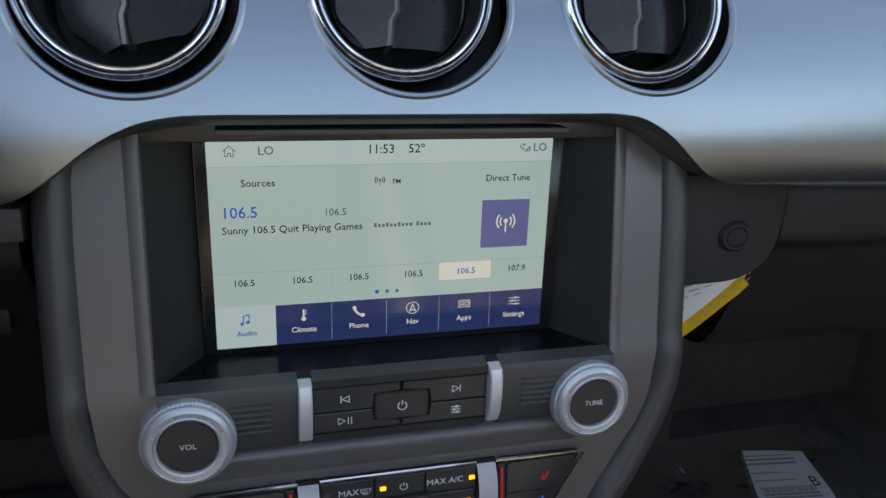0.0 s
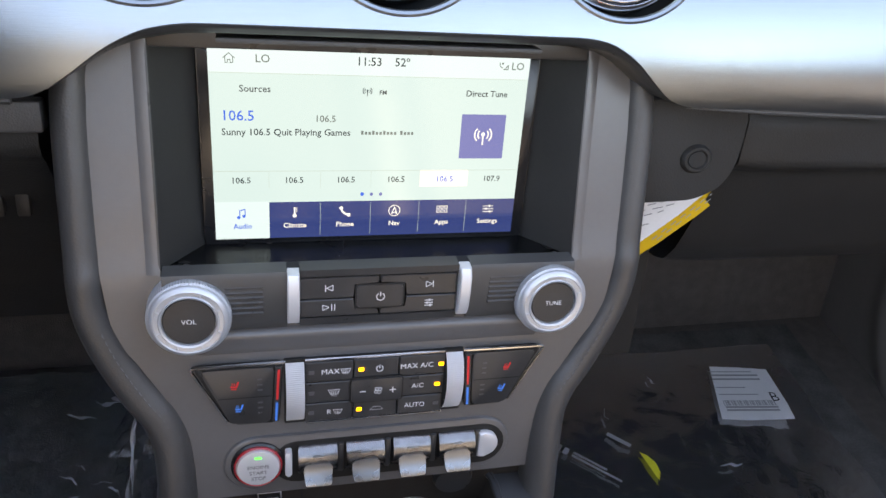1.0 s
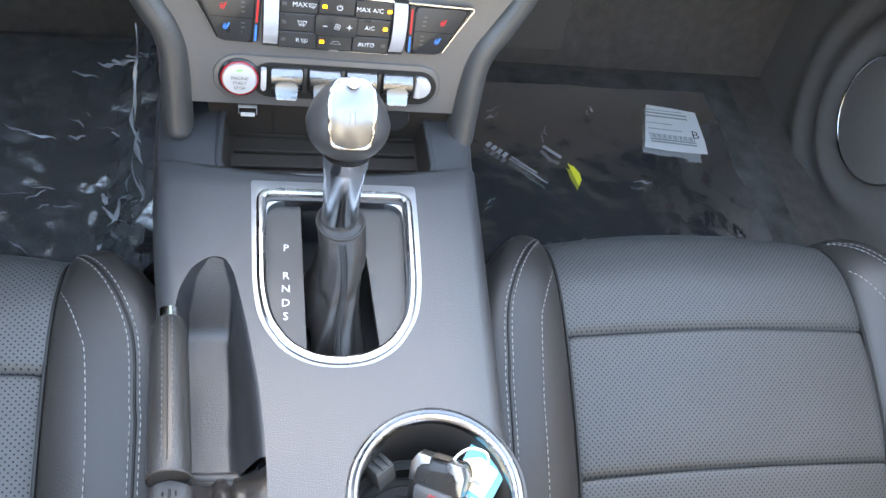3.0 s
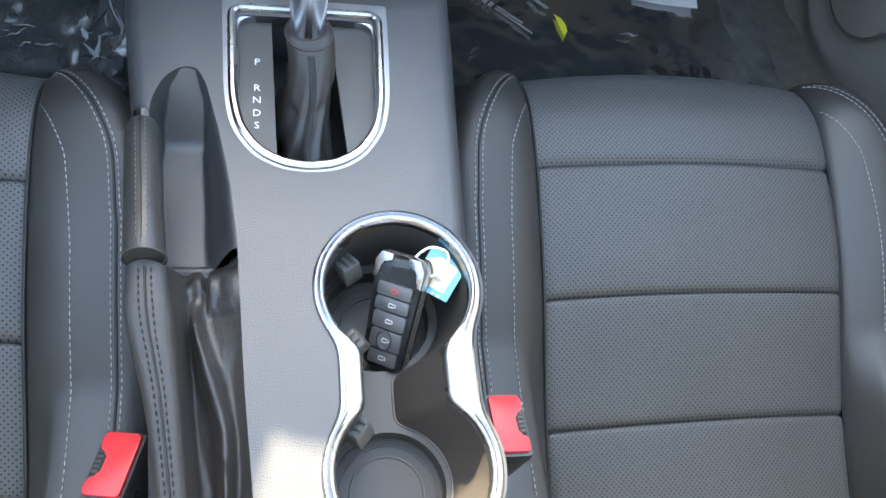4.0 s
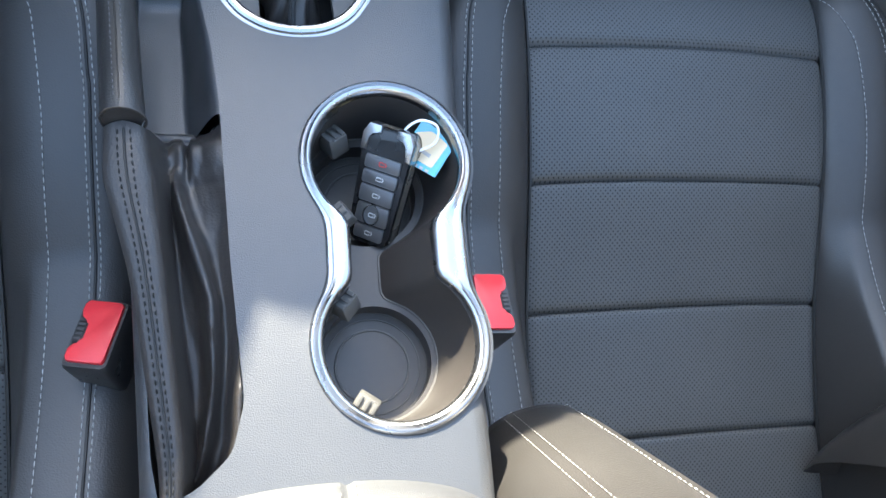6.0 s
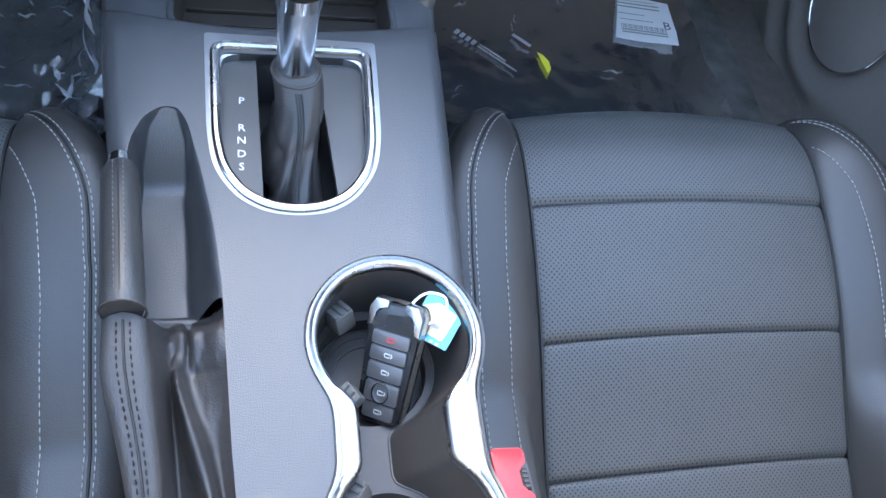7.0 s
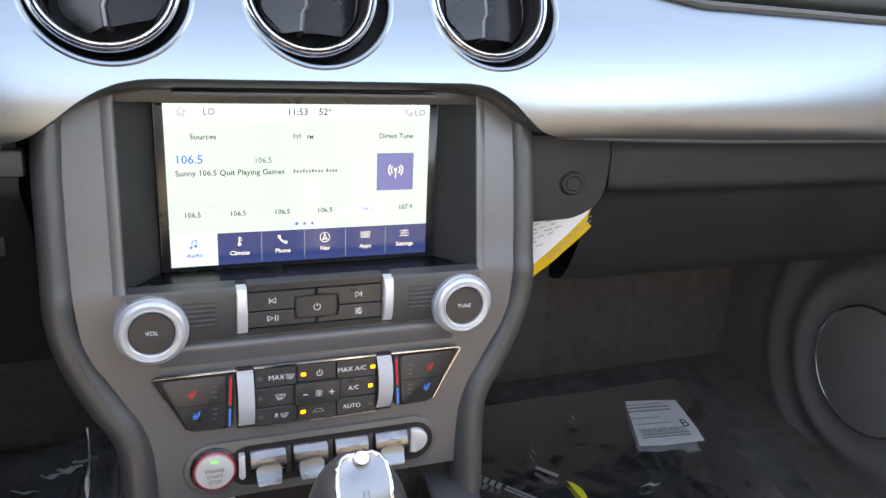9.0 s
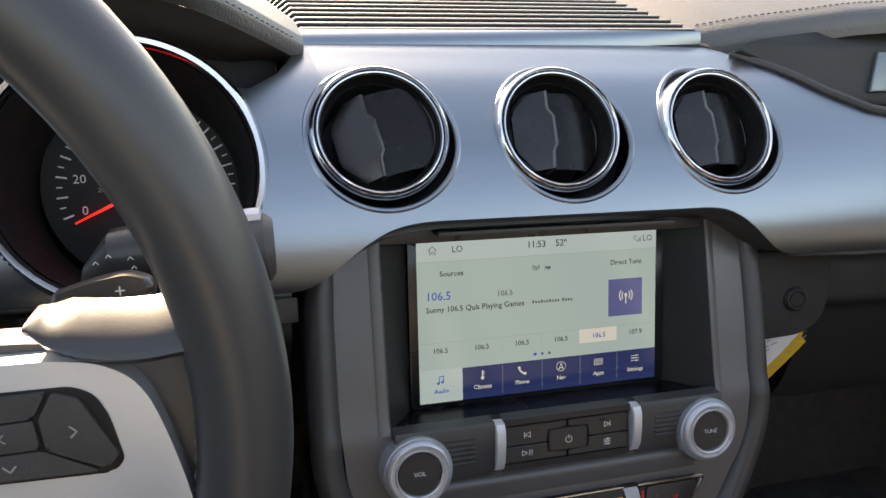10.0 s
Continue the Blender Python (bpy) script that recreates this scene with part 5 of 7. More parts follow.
for i, wd in enumerate(("ENGINE", "START", "STOP")):
    part("lettering", xf(letters(wd, 0.0026, Matrix.Translation((0, 0.0014 - 0.0041 * i, 0))), st_m @ Matrix.Translation((0, 0, 0.0033))), M_RUBBER, cap)
part("green_lamp", xf(prism(rounded(-0.0020, -0.0007, 0.0020, 0.0007, 0.0004, 2), 0, 0.0006), st_m @ Matrix.Translation((0, 0.0080, 0.0029))), M_GREEN, cap, "green lamp")
for u0, u1 in ((-0.0528, -0.0488), (0.0668, 0.0800)):
    pts = rounded(u0, -0.1165, u1, -0.0985, 0.0012) if u0 < 0 else [(u0, -0.1165)] + arc(u1 - 0.009, -0.1075, 0.009, -90, 90, 12) + [(u0, -0.0985)]
    bm = prism(pts, -0.004, 0.0025, 0.0015)
    part("end_cap", xf(bm, ST), M_BRUSH, stack, "silver end cap of the switch row")
for i in range(4):
    uc = -0.0337 + 0.0287 * i
    t = thing("toggle_switch", "polished silver toggle switch with a flip lever", "switch", tuple(ST @ Vector((uc, -0.107, 0.0))), "toggle switches")
    loops = []
    for k in range(15):
        a = radians(-80 + 190 * k / 14)
        loops.append([(uc + du, -0.1070 + 0.0098 * math.sin(a), -0.0035 + 0.0085 * math.cos(a)) for du in (-0.0116, -0.0110, 0.0110, 0.0116)])
    bm = loft(loops, closed=False)
    bmesh.ops.solidify(bm, geom=bm.faces[:], thickness=0.0015)
    part("barrel", xf(bm, ST), M_SATIN, t, "polished barrel")
    part("lever", xf(loft([[(uc - h, v, w), (uc + h, v, w), (uc + h, v + 0.0006, w + 0.0022), (uc - h, v + 0.0006, w + 0.0022)] for v, w, h in ((-0.1075, 0.0030, 0.0060), (-0.1095, 0.0033, 0.0084), (-0.1125, 0.0040, 0.0084), (-0.1160, 0.0064, 0.0081), (-0.1185, 0.0080, 0.0078), (-0.1196, 0.0083, 0.0072))]), ST), M_LEVER, t, "flat silver lever", sharp=50)
    part("icon", xf(band([(uc - 0.0030, -0.1020), (uc + 0.0030, -0.1020)], 0.0008), at_st(0, 0, 0.0048)), M_GREYINK, t)
    part("spacer", xf(box((uc + 0.0122, -0.1180, -0.004), (uc + 0.0158, -0.0975, 0.0005), 0.0008), ST), M_BTN, t)

# ---- centre console ----
def con_z(y):
    return 0.37 - 0.05 * (0.2 - y) if y < 0.2 else 0.37


def con_left(y):
    return interp(y, [(-0.60, -0.088), (-0.22, -0.0905), (-0.10, -0.0985), (0.0, -0.1120), (0.10, -0.1210), (0.185, -0.1320), (0.26, -0.140), (0.50, -0.150)])


def con_right(y):
    return interp(y, [(-0.60, 0.104), (-0.20, 0.1045), (-0.08, 0.1045), (0.01, 0.1050), (0.10, 0.1085), (0.20, 0.1130), (0.26, 0.120), (0.50, 0.142)])


console = thing("center_console", "black grained centre console between the seats", "center console", (0, 0.0, FLOOR), kind="structure")


def con_body():
    ys = list(np.linspace(-0.60, 0.205, 60)) + [0.209, 0.213]
    loops = []
    for y in ys:
        l, r, z = con_left(y), con_right(y), con_z(min(y, 0.205))
        if y > 0.205:
            z -= {0.209: 0.002, 0.213: 0.008}.get(y, 0)
        k = 0.013
        lp = [(l - 0.016, y, FLOOR - 0.01), (l - 0.004, y, z - 0.10), (l, y, z - 0.018), (l + 0.0015, y, z - 0.009), (l + 0.006, y, z - 0.003), (l + k, y, z - 0.0004)]
        n = 8
        lp += [(l + k + (r - l - 2 * k) * q / n, y, z + 0.0012 * math.sin(math.pi * q / n)) for q in range(1, n)]
        lp += [(r - k, y, z - 0.0004), (r - 0.006, y, z - 0.003), (r - 0.0015, y, z - 0.009), (r, y, z - 0.018), (r + 0.004, y, z - 0.10), (r + 0.018, y, FLOOR - 0.01)]
        ease = min(1, max(0, (y - 0.15) / 0.055)) ** 2
        loops.append([(x, yy + 0.016 * ((x + 0.012) / 0.12) ** 2 * ease, zz) for x, yy, zz in lp])
    return loft(loops)


CF, CR = (0.0522, -0.0340), (0.0535, -0.1490)


def cup_outline(rf, rr, nl, nr, n=40, easing=3):
    """Two round cups joined by a neck."""
    def hit(c, r, x, s):
        return c[1] + s * math.sqrt(max(r * r - (x - c[0]) ** 2, 0))
    a0 = math.degrees(math.atan2(hit(CF, rf, nl, -1) - CF[1], nl - CF[0]))
    a1 = math.degrees(math.atan2(hit(CF, rf, nr, -1) - CF[1], nr - CF[0]))
    b0 = math.degrees(math.atan2(hit(CR, rr, nr, 1) - CR[1], nr - CR[0]))
    b1 = math.degrees(math.atan2(hit(CR, rr, nl, 1) - CR[1], nl - CR[0]))
    a0 %= 360
    pts = arc(*CF, rf, a0, a1, n)[:]
    y0, y1 = pts[-1][1], hit(CR, rr, nr, 1)
    pts += [(nr, y0 + (y1 - y0) * k / 8) for k in range(1, 8)]
    pts += arc(*CR, rr, b0, b1 - 360, n)
    y0, y1 = pts[-1][1], pts[0][1]
    pts += [(nl, y0 + (y1 - y0) * k / 8) for k in range(1, 8)]
    for _ in range(easing):
        pts = [tuple((Vector(pts[i - 1]) + 2 * Vector(pts[i]) + Vector(pts[(i + 1) % len(pts)])) / 4) for i in range(len(pts))]
    return pts


def resting(pts, dz):
    return [(x, y, con_z(y) + dz) for x, y in pts]


OUT = cup_outline(0.0550, 0.0541, 0.0118, 0.0975)
INN = cup_outline(0.0467, 0.0456, 0.0270, 0.0772, easing=1)
WELL = [(-0.1085, 0.085), (-0.1060, 0.110), (-0.0990, 0.127), (-0.0880, 0.1355), (-0.0775, 0.1345), (-0.0710, 0.122), (-0.0620, 0.085), (-0.0535, 0.043), (-0.0485, 0.004), (-0.0425, -0.098), (-0.0355, -0.178), (-0.0420, -0.205), (-0.0600, -0.222), (-0.0785, -0.2295), (-0.0835, -0.205), (-0.0910, -0.10), (-0.1030, 0.0)]
GATE_IN = [(-0.051, 0.1835), (0.0485, 0.1825), (0.0475, 0.150), (0.0460, 0.1050), (0.0420, 0.0850), (0.0300, 0.0680), (0.0150, 0.0595), (-0.0010, 0.0570), (-0.0175, 0.0595), (-0.0320, 0.0680), (-0.0440, 0.0850), (-0.0490, 0.1080), (-0.0500, 0.150)]
GATE_OUT = [(-0.0622, 0.2010), (0.0595, 0.1985), (0.0590, 0.160), (0.0570, 0.1120), (0.0520, 0.0850), (0.0370, 0.0625), (0.0200, 0.0520), (-0.0005, 0.0495), (-0.0210, 0.0520), (-0.0395, 0.0625), (-0.0545, 0.0850), (-0.0590, 0.1130), (-0.0608, 0.160)]


def hole(pts, z0, z1):
    return loft([[(x, y, z0) for x, y in pts], [(x, y, z1) for x, y in pts]])


cbm = cut(con_body(), hole(cup_outline(0.0500, 0.0490, 0.0230, 0.0840), 0.20, 0.5), hole(smooth_poly(WELL, 0.006), 0.285, 0.5), hole(smooth_poly(GATE_IN, 0.006), 0.30, 0.5))
part("console_body", cbm, M_SOFT, console, "black grained moulding with a soft sheen", sharp=40)


def deck():
    """Lower deck in front of the gear gate, with a hole for the tray."""
    loops = []
    for y in np.linspace(0.2085, 0.330, 14):
        l, r = con_left(y) + 0.001, con_right(y) - 0.001
        z = con_z(0.2) - 0.0105 - 0.05 * (y - 0.2085)
        loops.append([(l - 0.012, y, 0.25), (l, y, z - 0.016), (l + 0.004, y, z - 0.005), (l + 0.014, y, z)] + [(l + 0.014 + (r - l - 0.028) * k / 6, y, z) for k in range(1, 6)] + [(r - 0.014, y, z), (r - 0.004, y, z - 0.005), (r, y, z - 0.016), (r + 0.012, y, 0.25)])
    return loft(loops)


TRAY = rounded(-0.0875, 0.2170, 0.0795, 0.2960, 0.016, 6)
TRAY_LOW = rounded(-0.0835, 0.2215, 0.0755, 0.2950, 0.014, 6)
part("front_deck", cut(deck(), hole(TRAY, 0.30, 0.45)), M_SOFT, console, "grained deck round the tray", sharp=40)
dz = con_z(0.2) - 0.0112
part("tray", loft([[(x, y, dz) for x, y in TRAY], [(x * 0.985, y * 0.985 + 0.004, dz - 0.004) for x, y in TRAY], [(x, y, dz - 0.025) for x, y in TRAY_LOW], [(x * 0.97, y * 0.9 + 0.026, dz - 0.0285) for x, y in TRAY_LOW]], caps=False), M_TRAY, console, "shallow dark tray", sharp=40)
part("tray_floor", flat([(x * 0.97, y * 0.9 + 0.026) for x, y in TRAY_LOW], dz - 0.0284), M_TRAY, console)
part("tray_rim", tube([(x, y, dz + 0.0004 - 0.05 * (y - 0.21)) for x, y in TRAY], 0.0028, 8, closed=True), M_SOFT, console)
part("tray_step", xf(box((-0.079, 0.2480, dz - 0.0284), (0.071, 0.2500, dz - 0.0240), 0.0008), I4), M_TRAY, console)
part("tray_step", xf(box((-0.079, 0.2650, dz - 0.0284), (0.071, 0.2668, dz - 0.0240), 0.0008), I4), M_TRAY, console)
part("tray_step", xf(box((-0.079, 0.2835, dz - 0.0284), (0.071, 0.2853, dz - 0.0240), 0.0008), I4), M_TRAY, console)
part("tray_back", box((-0.098, 0.2868, 0.325), (0.098, 0.305, 0.385)), M_TRAY, console)
part("tray_seam", box((-0.0478, 0.2860, 0.326), (-0.0468, 0.2880, 0.385)), M_VOID, console)
part("console_front", loft([[(con_left(y) - 0.016, y, FLOOR - 0.01), (con_left(y) - 0.002, y, 0.322), (con_right(y) + 0.002, y, 0.322), (con_right(y) + 0.018, y, FLOOR - 0.01)] for y in np.linspace(0.205, 0.62, 10)]), M_DARK, console)
usb = thing("usb_socket", "pale framed usb socket under the stack", "socket", (-0.067, 0.286, 0.357))
part("frame", box((-0.0748, 0.2835, 0.3565), (-0.0600, 0.2875, 0.3645), 0.0008), M_BRUSH, usb)
part("slot", box((-0.0740, 0.2828, 0.3570), (-0.0608, 0.2850, 0.3640)), M_VOID, usb)
part("tab", box((-0.0730, 0.2815, 0.3566), (-0.0618, 0.2832, 0.3600), 0.0004), M_PAPER, usb, "small white tab")
part("round_socket", xf(lathe([(0.0001, 0.004), (0.012, 0.004), (0.0135, 0.0), (0.0135, -0.002)], 32), Matrix.Translation((0.052, 0.2868, 0.358)) @ Matrix.Rotation(radians(90), 4, "X")), M_BTN, console, "round black power socket cover")

# ---- gear lever ----
gear = thing("gear_lever", "automatic gear lever with chrome stem, leather boot and silver-faced knob", "gear lever", (0, 0.13, 0.36))
gate = thing("gear_gate", "bright silver gear gate with white letters P R N D S", "gear gate", (0, 0.12, 0.365))
go, gi = smooth_poly(GATE_OUT, [0.003, 0.003] + [0.02] * 11, 5), smooth_poly(GATE_IN, [0.013, 0.013] + [0.02] * 11, 5)
# the two outlines have the same count; the frame is lofted from outside to inside
mid = [tuple(Vector(a).lerp(Vector(b), 0.35)) for a, b in zip(go, gi)]
gm = [tuple(Vector(a).lerp(Vector(b), 0.5)) for a, b in zip(go, gi)]
part("frame", loft([resting(go, -0.001), resting(go, 0.0014), resting(mid, 0.0020), resting(gm, 0.0020), resting(gi, -0.0005), resting(gi, -0.010)], caps=False), M_GATE, gate, "satin silver frame", sharp=25)
part("bead", tube(resting([tuple(Vector(a).lerp(Vector(b), 0.62)) for a, b in zip(go, gi)], 0.0014), 0.0034, 10, closed=True), M_SATIN, gate, "bright rounded bead")
plate_l = [(-0.0520, 0.1840), (-0.0266, 0.1840), (-0.0230, 0.0590), (-0.0350, 0.0650), (-0.0470, 0.0820), (-0.0510, 0.1080)]
plate_r = [(0.0166, 0.1840), (0.0500, 0.1840), (0.0478, 0.1050), (0.0440, 0.0830), (0.0310, 0.0650), (0.0260, 0.0590)]
for pts in (plate_l, plate_r):
    part("gate_plate", loft([resting(pts, -0.012), resting(pts, -0.0060)]), M_HOUSE, gate, "dark plate beside the slot")
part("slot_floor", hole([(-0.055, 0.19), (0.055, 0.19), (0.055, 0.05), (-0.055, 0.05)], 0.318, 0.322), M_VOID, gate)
for ch, y in (("P", 0.1462), ("R", 0.1232), ("N", 0.1128), ("D", 0.1018), ("S", 0.0915)):
    part("lettering", letters(ch, 0.0060, Matrix.Translation((-0.0368, y, con_z(y) - 0.0054)) @ Matrix.Rotation(radians(2.8), 4, "X")), M_WHITE, gate)


def boot(a, b):
    """Leather sleeve: from the stem's foot it slopes back into the slot, in folds."""
    ang = 2 * math.pi * a
    top_c, low_c = Vector((-0.001, 0.1485, 0.3960)), Vector((0.0000, 0.118, 0.338))
    c = top_c.lerp(low_c, b)
    rx = interp(b, [(0, 0.0124), (0.02, 0.0150), (0.06, 0.0176), (0.10, 0.0178), (0.45, 0.0172), (0.62, 0.0158), (0.75, 0.0168), (1, 0.0235)])
    ry = interp(b, [(0, 0.0124), (0.02, 0.0150), (0.06, 0.0172), (0.10, 0.0180), (0.3, 0.026), (0.6, 0.040), (1, 0.060)])
    late = max(0, b - 0.35) / 0.65
    fold = 1 + 0.12 * late * math.sin(3 * ang + 2.2 + 2.5 * b) + 0.07 * late * math.sin(7 * ang + 5 * b) + 0.05 * math.sin(11 * ang + 9 * b) * b
    fold += 0.03 * math.exp(-((b - 0.50) / 0.13) ** 2) * math.sin(5 * ang + 1.0) - 0.06 * math.exp(-((b - 0.55 - 0.06 * math.sin(2 * ang)) / 0.05) ** 2)
    x, y = 0.94 * rx * math.cos(ang) * fold, ry * math.sin(ang) * fold
    x += 0.0024 * math.sin(5.2 * b)
    crease = 0.006 * b * math.exp(-((ang - 4.71) / 0.25) ** 2)
    return (c.x + x, c.y + y, c.z + crease - 0.012 * b * (1 - abs(math.sin(ang))) * 0.5)


part("boot", grid(boot, 96, 30, closed_u=True), M_BOOT, gear, "creased black leather boot", sharp=70)
for dx in (-0.0022, 0.0, 0.0022):
    path = [Vector(boot(0.75 + dx * 9.0, b)) + Vector((0, -0.0006, 0.0008)) for b in np.linspace(0.1, 0.9, 40)]
    part("boot_seam", tube(path, 0.00045, 6), M_VOID, gear)
part("boot_collar", tube([Vector(boot(i / 32, 0.05)) for i in range(32)], 0.0012, 8, closed=True), M_BOOT, gear)
stem = [(-0.0012, 0.1480, 0.3900), (-0.0012, 0.1487, 0.4100), (-0.0010, 0.1500, 0.4300), (-0.0008, 0.1520, 0.4490)]
part("stem", tube(stem, [0.0130, 0.0124, 0.0128, 0.0142], 28, up=Vector((0, 1, 0))), M_STEM, gear, "satin chrome stem")
part("neck_ring", tube([Vector((-0.0008, 0.1520, 0.4470)), Vector((-0.0006, 0.1530, 0.4560))], [0.0150, 0.0152], 32, up=Vector((0, 1, 0))), M_CHROME, gear)
KM = Matrix.Translation((-0.0006, 0.1605, 0.4765)) @ Matrix.Rotation(radians(-14), 4, "X") @ Matrix.Diagonal((0.93, 1, 1, 1))


def knob_body(a, b):
    ang, t = 2 * math.pi * a, math.pi * (0.02 + 0.96 * b)
    zz = 0.0265 * math.cos(t) * (1.0 if t < math.pi / 2 else 0.80) - 0.004
    r = 0.0280 * math.sin(t) ** 0.72 * (1 - 0.22 * max(0, math.cos(t)))
    return KM @ Vector((r * math.cos(ang), 0.94 * r * math.sin(ang), zz + 0.002))


bm = grid(knob_body, 48, 28, closed_u=True)
bmesh.ops.holes_fill(bm, edges=bm.edges[:], sides=0)
part("knob", bm, M_WHEEL, gear, "black leather knob sides")


def knob_plate(a, b):
    """Polished shield over the knob's back and top."""
    s = -1 + 2 * a
    t = interp(b, [(0, -0.18), (1, 1.22)])           # along the arc from low back to over the top
    half = interp(b, [(0.0, 0.0080), (0.015, 0.0098), (0.04, 0.0114), (0.08, 0.0124), (0.25, 0.0136), (0.6, 0.0142), (0.85, 0.0128), (0.95, 0.0105), (1.0, 0.0070)])
    y, z = -math.cos(t) * 0.0268, math.sin(t) * 0.0325 + 0.002
    bulge = math.sqrt(max(0, 1 - (s * half / 0.030) ** 2))
    return KM @ Vector((s * half, y * bulge - 0.0018, z * (0.45 + 0.55 * bulge)))


bm = grid(knob_plate, 16, 36)
bmesh.ops.solidify(bm, geom=bm.faces[:], thickness=-0.0035)
part("shield", bm, M_SHIELD, gear, "polished silver shield", sharp=50)
edge = [knob_plate(0, b) for b in np.linspace(0.0, 1, 60)] + [knob_plate(1, b) for b in np.linspace(1, 0.0, 60)]
part("shield_rim", tube(edge, 0.0011, 8, closed=True), M_CHROME, gear)
part("release_button", xf(lathe([(0.0001, 0.003), (0.0035, 0.0028), (0.0045, 0.0010), (0.0045, -0.004)], 24), Matrix.Translation(knob_plate(0.5, 0.90)) @ Matrix.Rotation(radians(22), 4, "X")), M_CHROME, gear)
part("grip_mark", join(*[tube([knob_plate(0.5 + dx, 0.36) + Vector((0, -0.0006, 0.0002)), knob_plate(0.5 + dx * 0.7, 0.54) + Vector((0, -0.0006, 0.0004))], 0.0005, 5) for dx in (-0.06, 0.06)]), M_GREYINK, gear)

# ---- cup holders ----
cups = thing("cup_holder", "double cup holder with bright metal rim and rubber fingers", "cup holder", (0.053, -0.09, 0.28))
lift = lambda pts, dz: [(x, y, con_z(y) + dz) for x, y in pts]
blend = lambda k: [tuple(Vector(a).lerp(Vector(b), k)) for a, b in zip(OUT, INN)]
part("rim", loft([lift(OUT, -0.002), lift(OUT, 0.0012), lift(blend(0.10), 0.0028), lift(blend(0.22), 0.0032), lift(blend(0.30), 0.0022), lift(blend(0.42), 0.0030), lift(blend(0.62), 0.0042), lift(blend(0.82), 0.0036), lift(blend(0.95), 0.0018), lift(INN, -0.001), lift(INN, -0.010)], caps=False), M_SATIN, cups, "satin chrome rim", sharp=50)
part("skirt", loft([lift([(x + (x - 0.053) * 0.075, y + (y + 0.09) * 0.02) for x, y in OUT], -0.024), lift([(x + (x - 0.053) * 0.060, y + (y + 0.09) * 0.014) for x, y in OUT], -0.006), lift([(x + (x - 0.053) * 0.035, y + (y + 0.09) * 0.008) for x, y in OUT], 0.0006), lift(OUT, 0.0012)], caps=False), M_SOFT, cups, "raised grained skirt round the rim", sharp=50)
LOW = cup_outline(0.0425, 0.0402, 0.0350, 0.0595, easing=2)
LOWS = [(x - 0.0090, y - 0.001) for x, y in LOW]
part("liner", loft([lift(INN, -0.004), [(x * 0.3 + u * 0.7, y * 0.3 + w * 0.7, con_z(w) - 0.022) for (x, y), (u, w) in zip(LOWS, INN)], [(x, y, 0.3080) for x, y in LOWS]], caps=False), M_LINER, cups, "dark moulded cup liner", sharp=50)
disc_ = lambda c, r, z0, z1: hole(arc(c[0] - 0.0095, c[1] - 0.002, r, 0, 352.5, 47), z0, z1)
part("channel", cut(hole(LOWS, 0.286, 0.3080), disc_(CF, 0.0372, 0.293, 0.4), disc_(CR, 0.0364, 0.293, 0.4)), M_LINER, cups, "flat channel between the cups", sharp=40)
part("channel_edge", tube([(x, y, 0.3084) for x, y in LOWS], 0.0008, 6, closed=True), M_RUBBER, cups)
for c in (CF, CR):
    for r, th in ((0.0240, 0.0008), (0.0312, 0.0005), (0.0360, 0.0005)):
        part("bottom_ring", xf(torus(r, th, 64, 6), Matrix.Translation((c[0] - 0.0095, c[1] - 0.002, 0.2932))), M_RUBBER, cups)
for fx, fy, ang in ((0.0225, -0.0065, 125), (0.0240, -0.0620, 215), (0.0230, -0.1180, 140), (0.0320, -0.1830, 235)):
    m = Matrix.Translation((fx, fy, 0.336)) @ Matrix.Rotation(radians(ang - 90), 4, "Z")
    f = join(box((-0.0072, -0.0085, -0.013), (0.0072, 0.006, 0.0020), 0.0014), *[box((x - 0.0017, -0.0098, -0.012), (x + 0.0017, 0.0052, 0.0034), 0.0009) for x in (-0.0050, 0.0, 0.0050)])
    part("rubber_finger", xf(f, m @ Matrix.Rotation(radians(-22), 4, "X") @ Matrix.Rotation(radians(180), 4, "Z")), M_RUBBER, cups, "grey rubber finger")

# ---- key fob ----
FOB = frame_matrix((0.0502, -0.0415, 0.3330), (0.93, -0.30, 0.10), (0.17, 0.73, 0.66)) @ Matrix.Rotation(radians(-20), 4, "Y") @ Matrix.Translation((0, -0.0015, 0)) @ Matrix.Diagonal((0.94, 1.12, 1, 1))
M_FOBINK = mat("worn grey print", (0.70, 0.70, 0.69), 0.5, var=0.1)
fob = thing("key_fob", "black and silver car key fob lying in the cup", "key fob", tuple(FOB.translation))
fpts = smooth_poly([(-0.0160, -0.0340), (0.0150, -0.0340), (0.0190, 0.0300), (0.0150, 0.0360), (-0.0150, 0.0360), (-0.0190, 0.0300)], 0.006)
part("shell", xf(prism(fpts, -0.0150, 0.0, 0.0016), FOB), M_GLOSS, fob, "glossy black shell")
part("side_band", xf(loft([[(x * 1.02, y * 1.01, -0.0115) for x, y in fpts], [(x * 1.03, y * 1.012, -0.0075) for x, y in fpts], [(x * 1.02, y * 1.01, -0.0030) for x, y in fpts]], caps=False), FOB), M_BRONZE, fob, "bronze grey side band")
for sgn in (-1, 1):
    part("silver_corner", xf(prism([(sgn * 0.0195, 0.0200), (sgn * 0.0195, 0.0310), (sgn * 0.0155, 0.0372), (sgn * 0.0060, 0.0372), (sgn * 0.0060, 0.0325), (sgn * 0.0125, 0.0320), (sgn * 0.0150, 0.0290), (sgn * 0.0152, 0.0205)][::-1 if sgn > 0 else 1], -0.008, 0.0016, 0.0008), FOB), M_SATIN, fob, "satin silver corner")
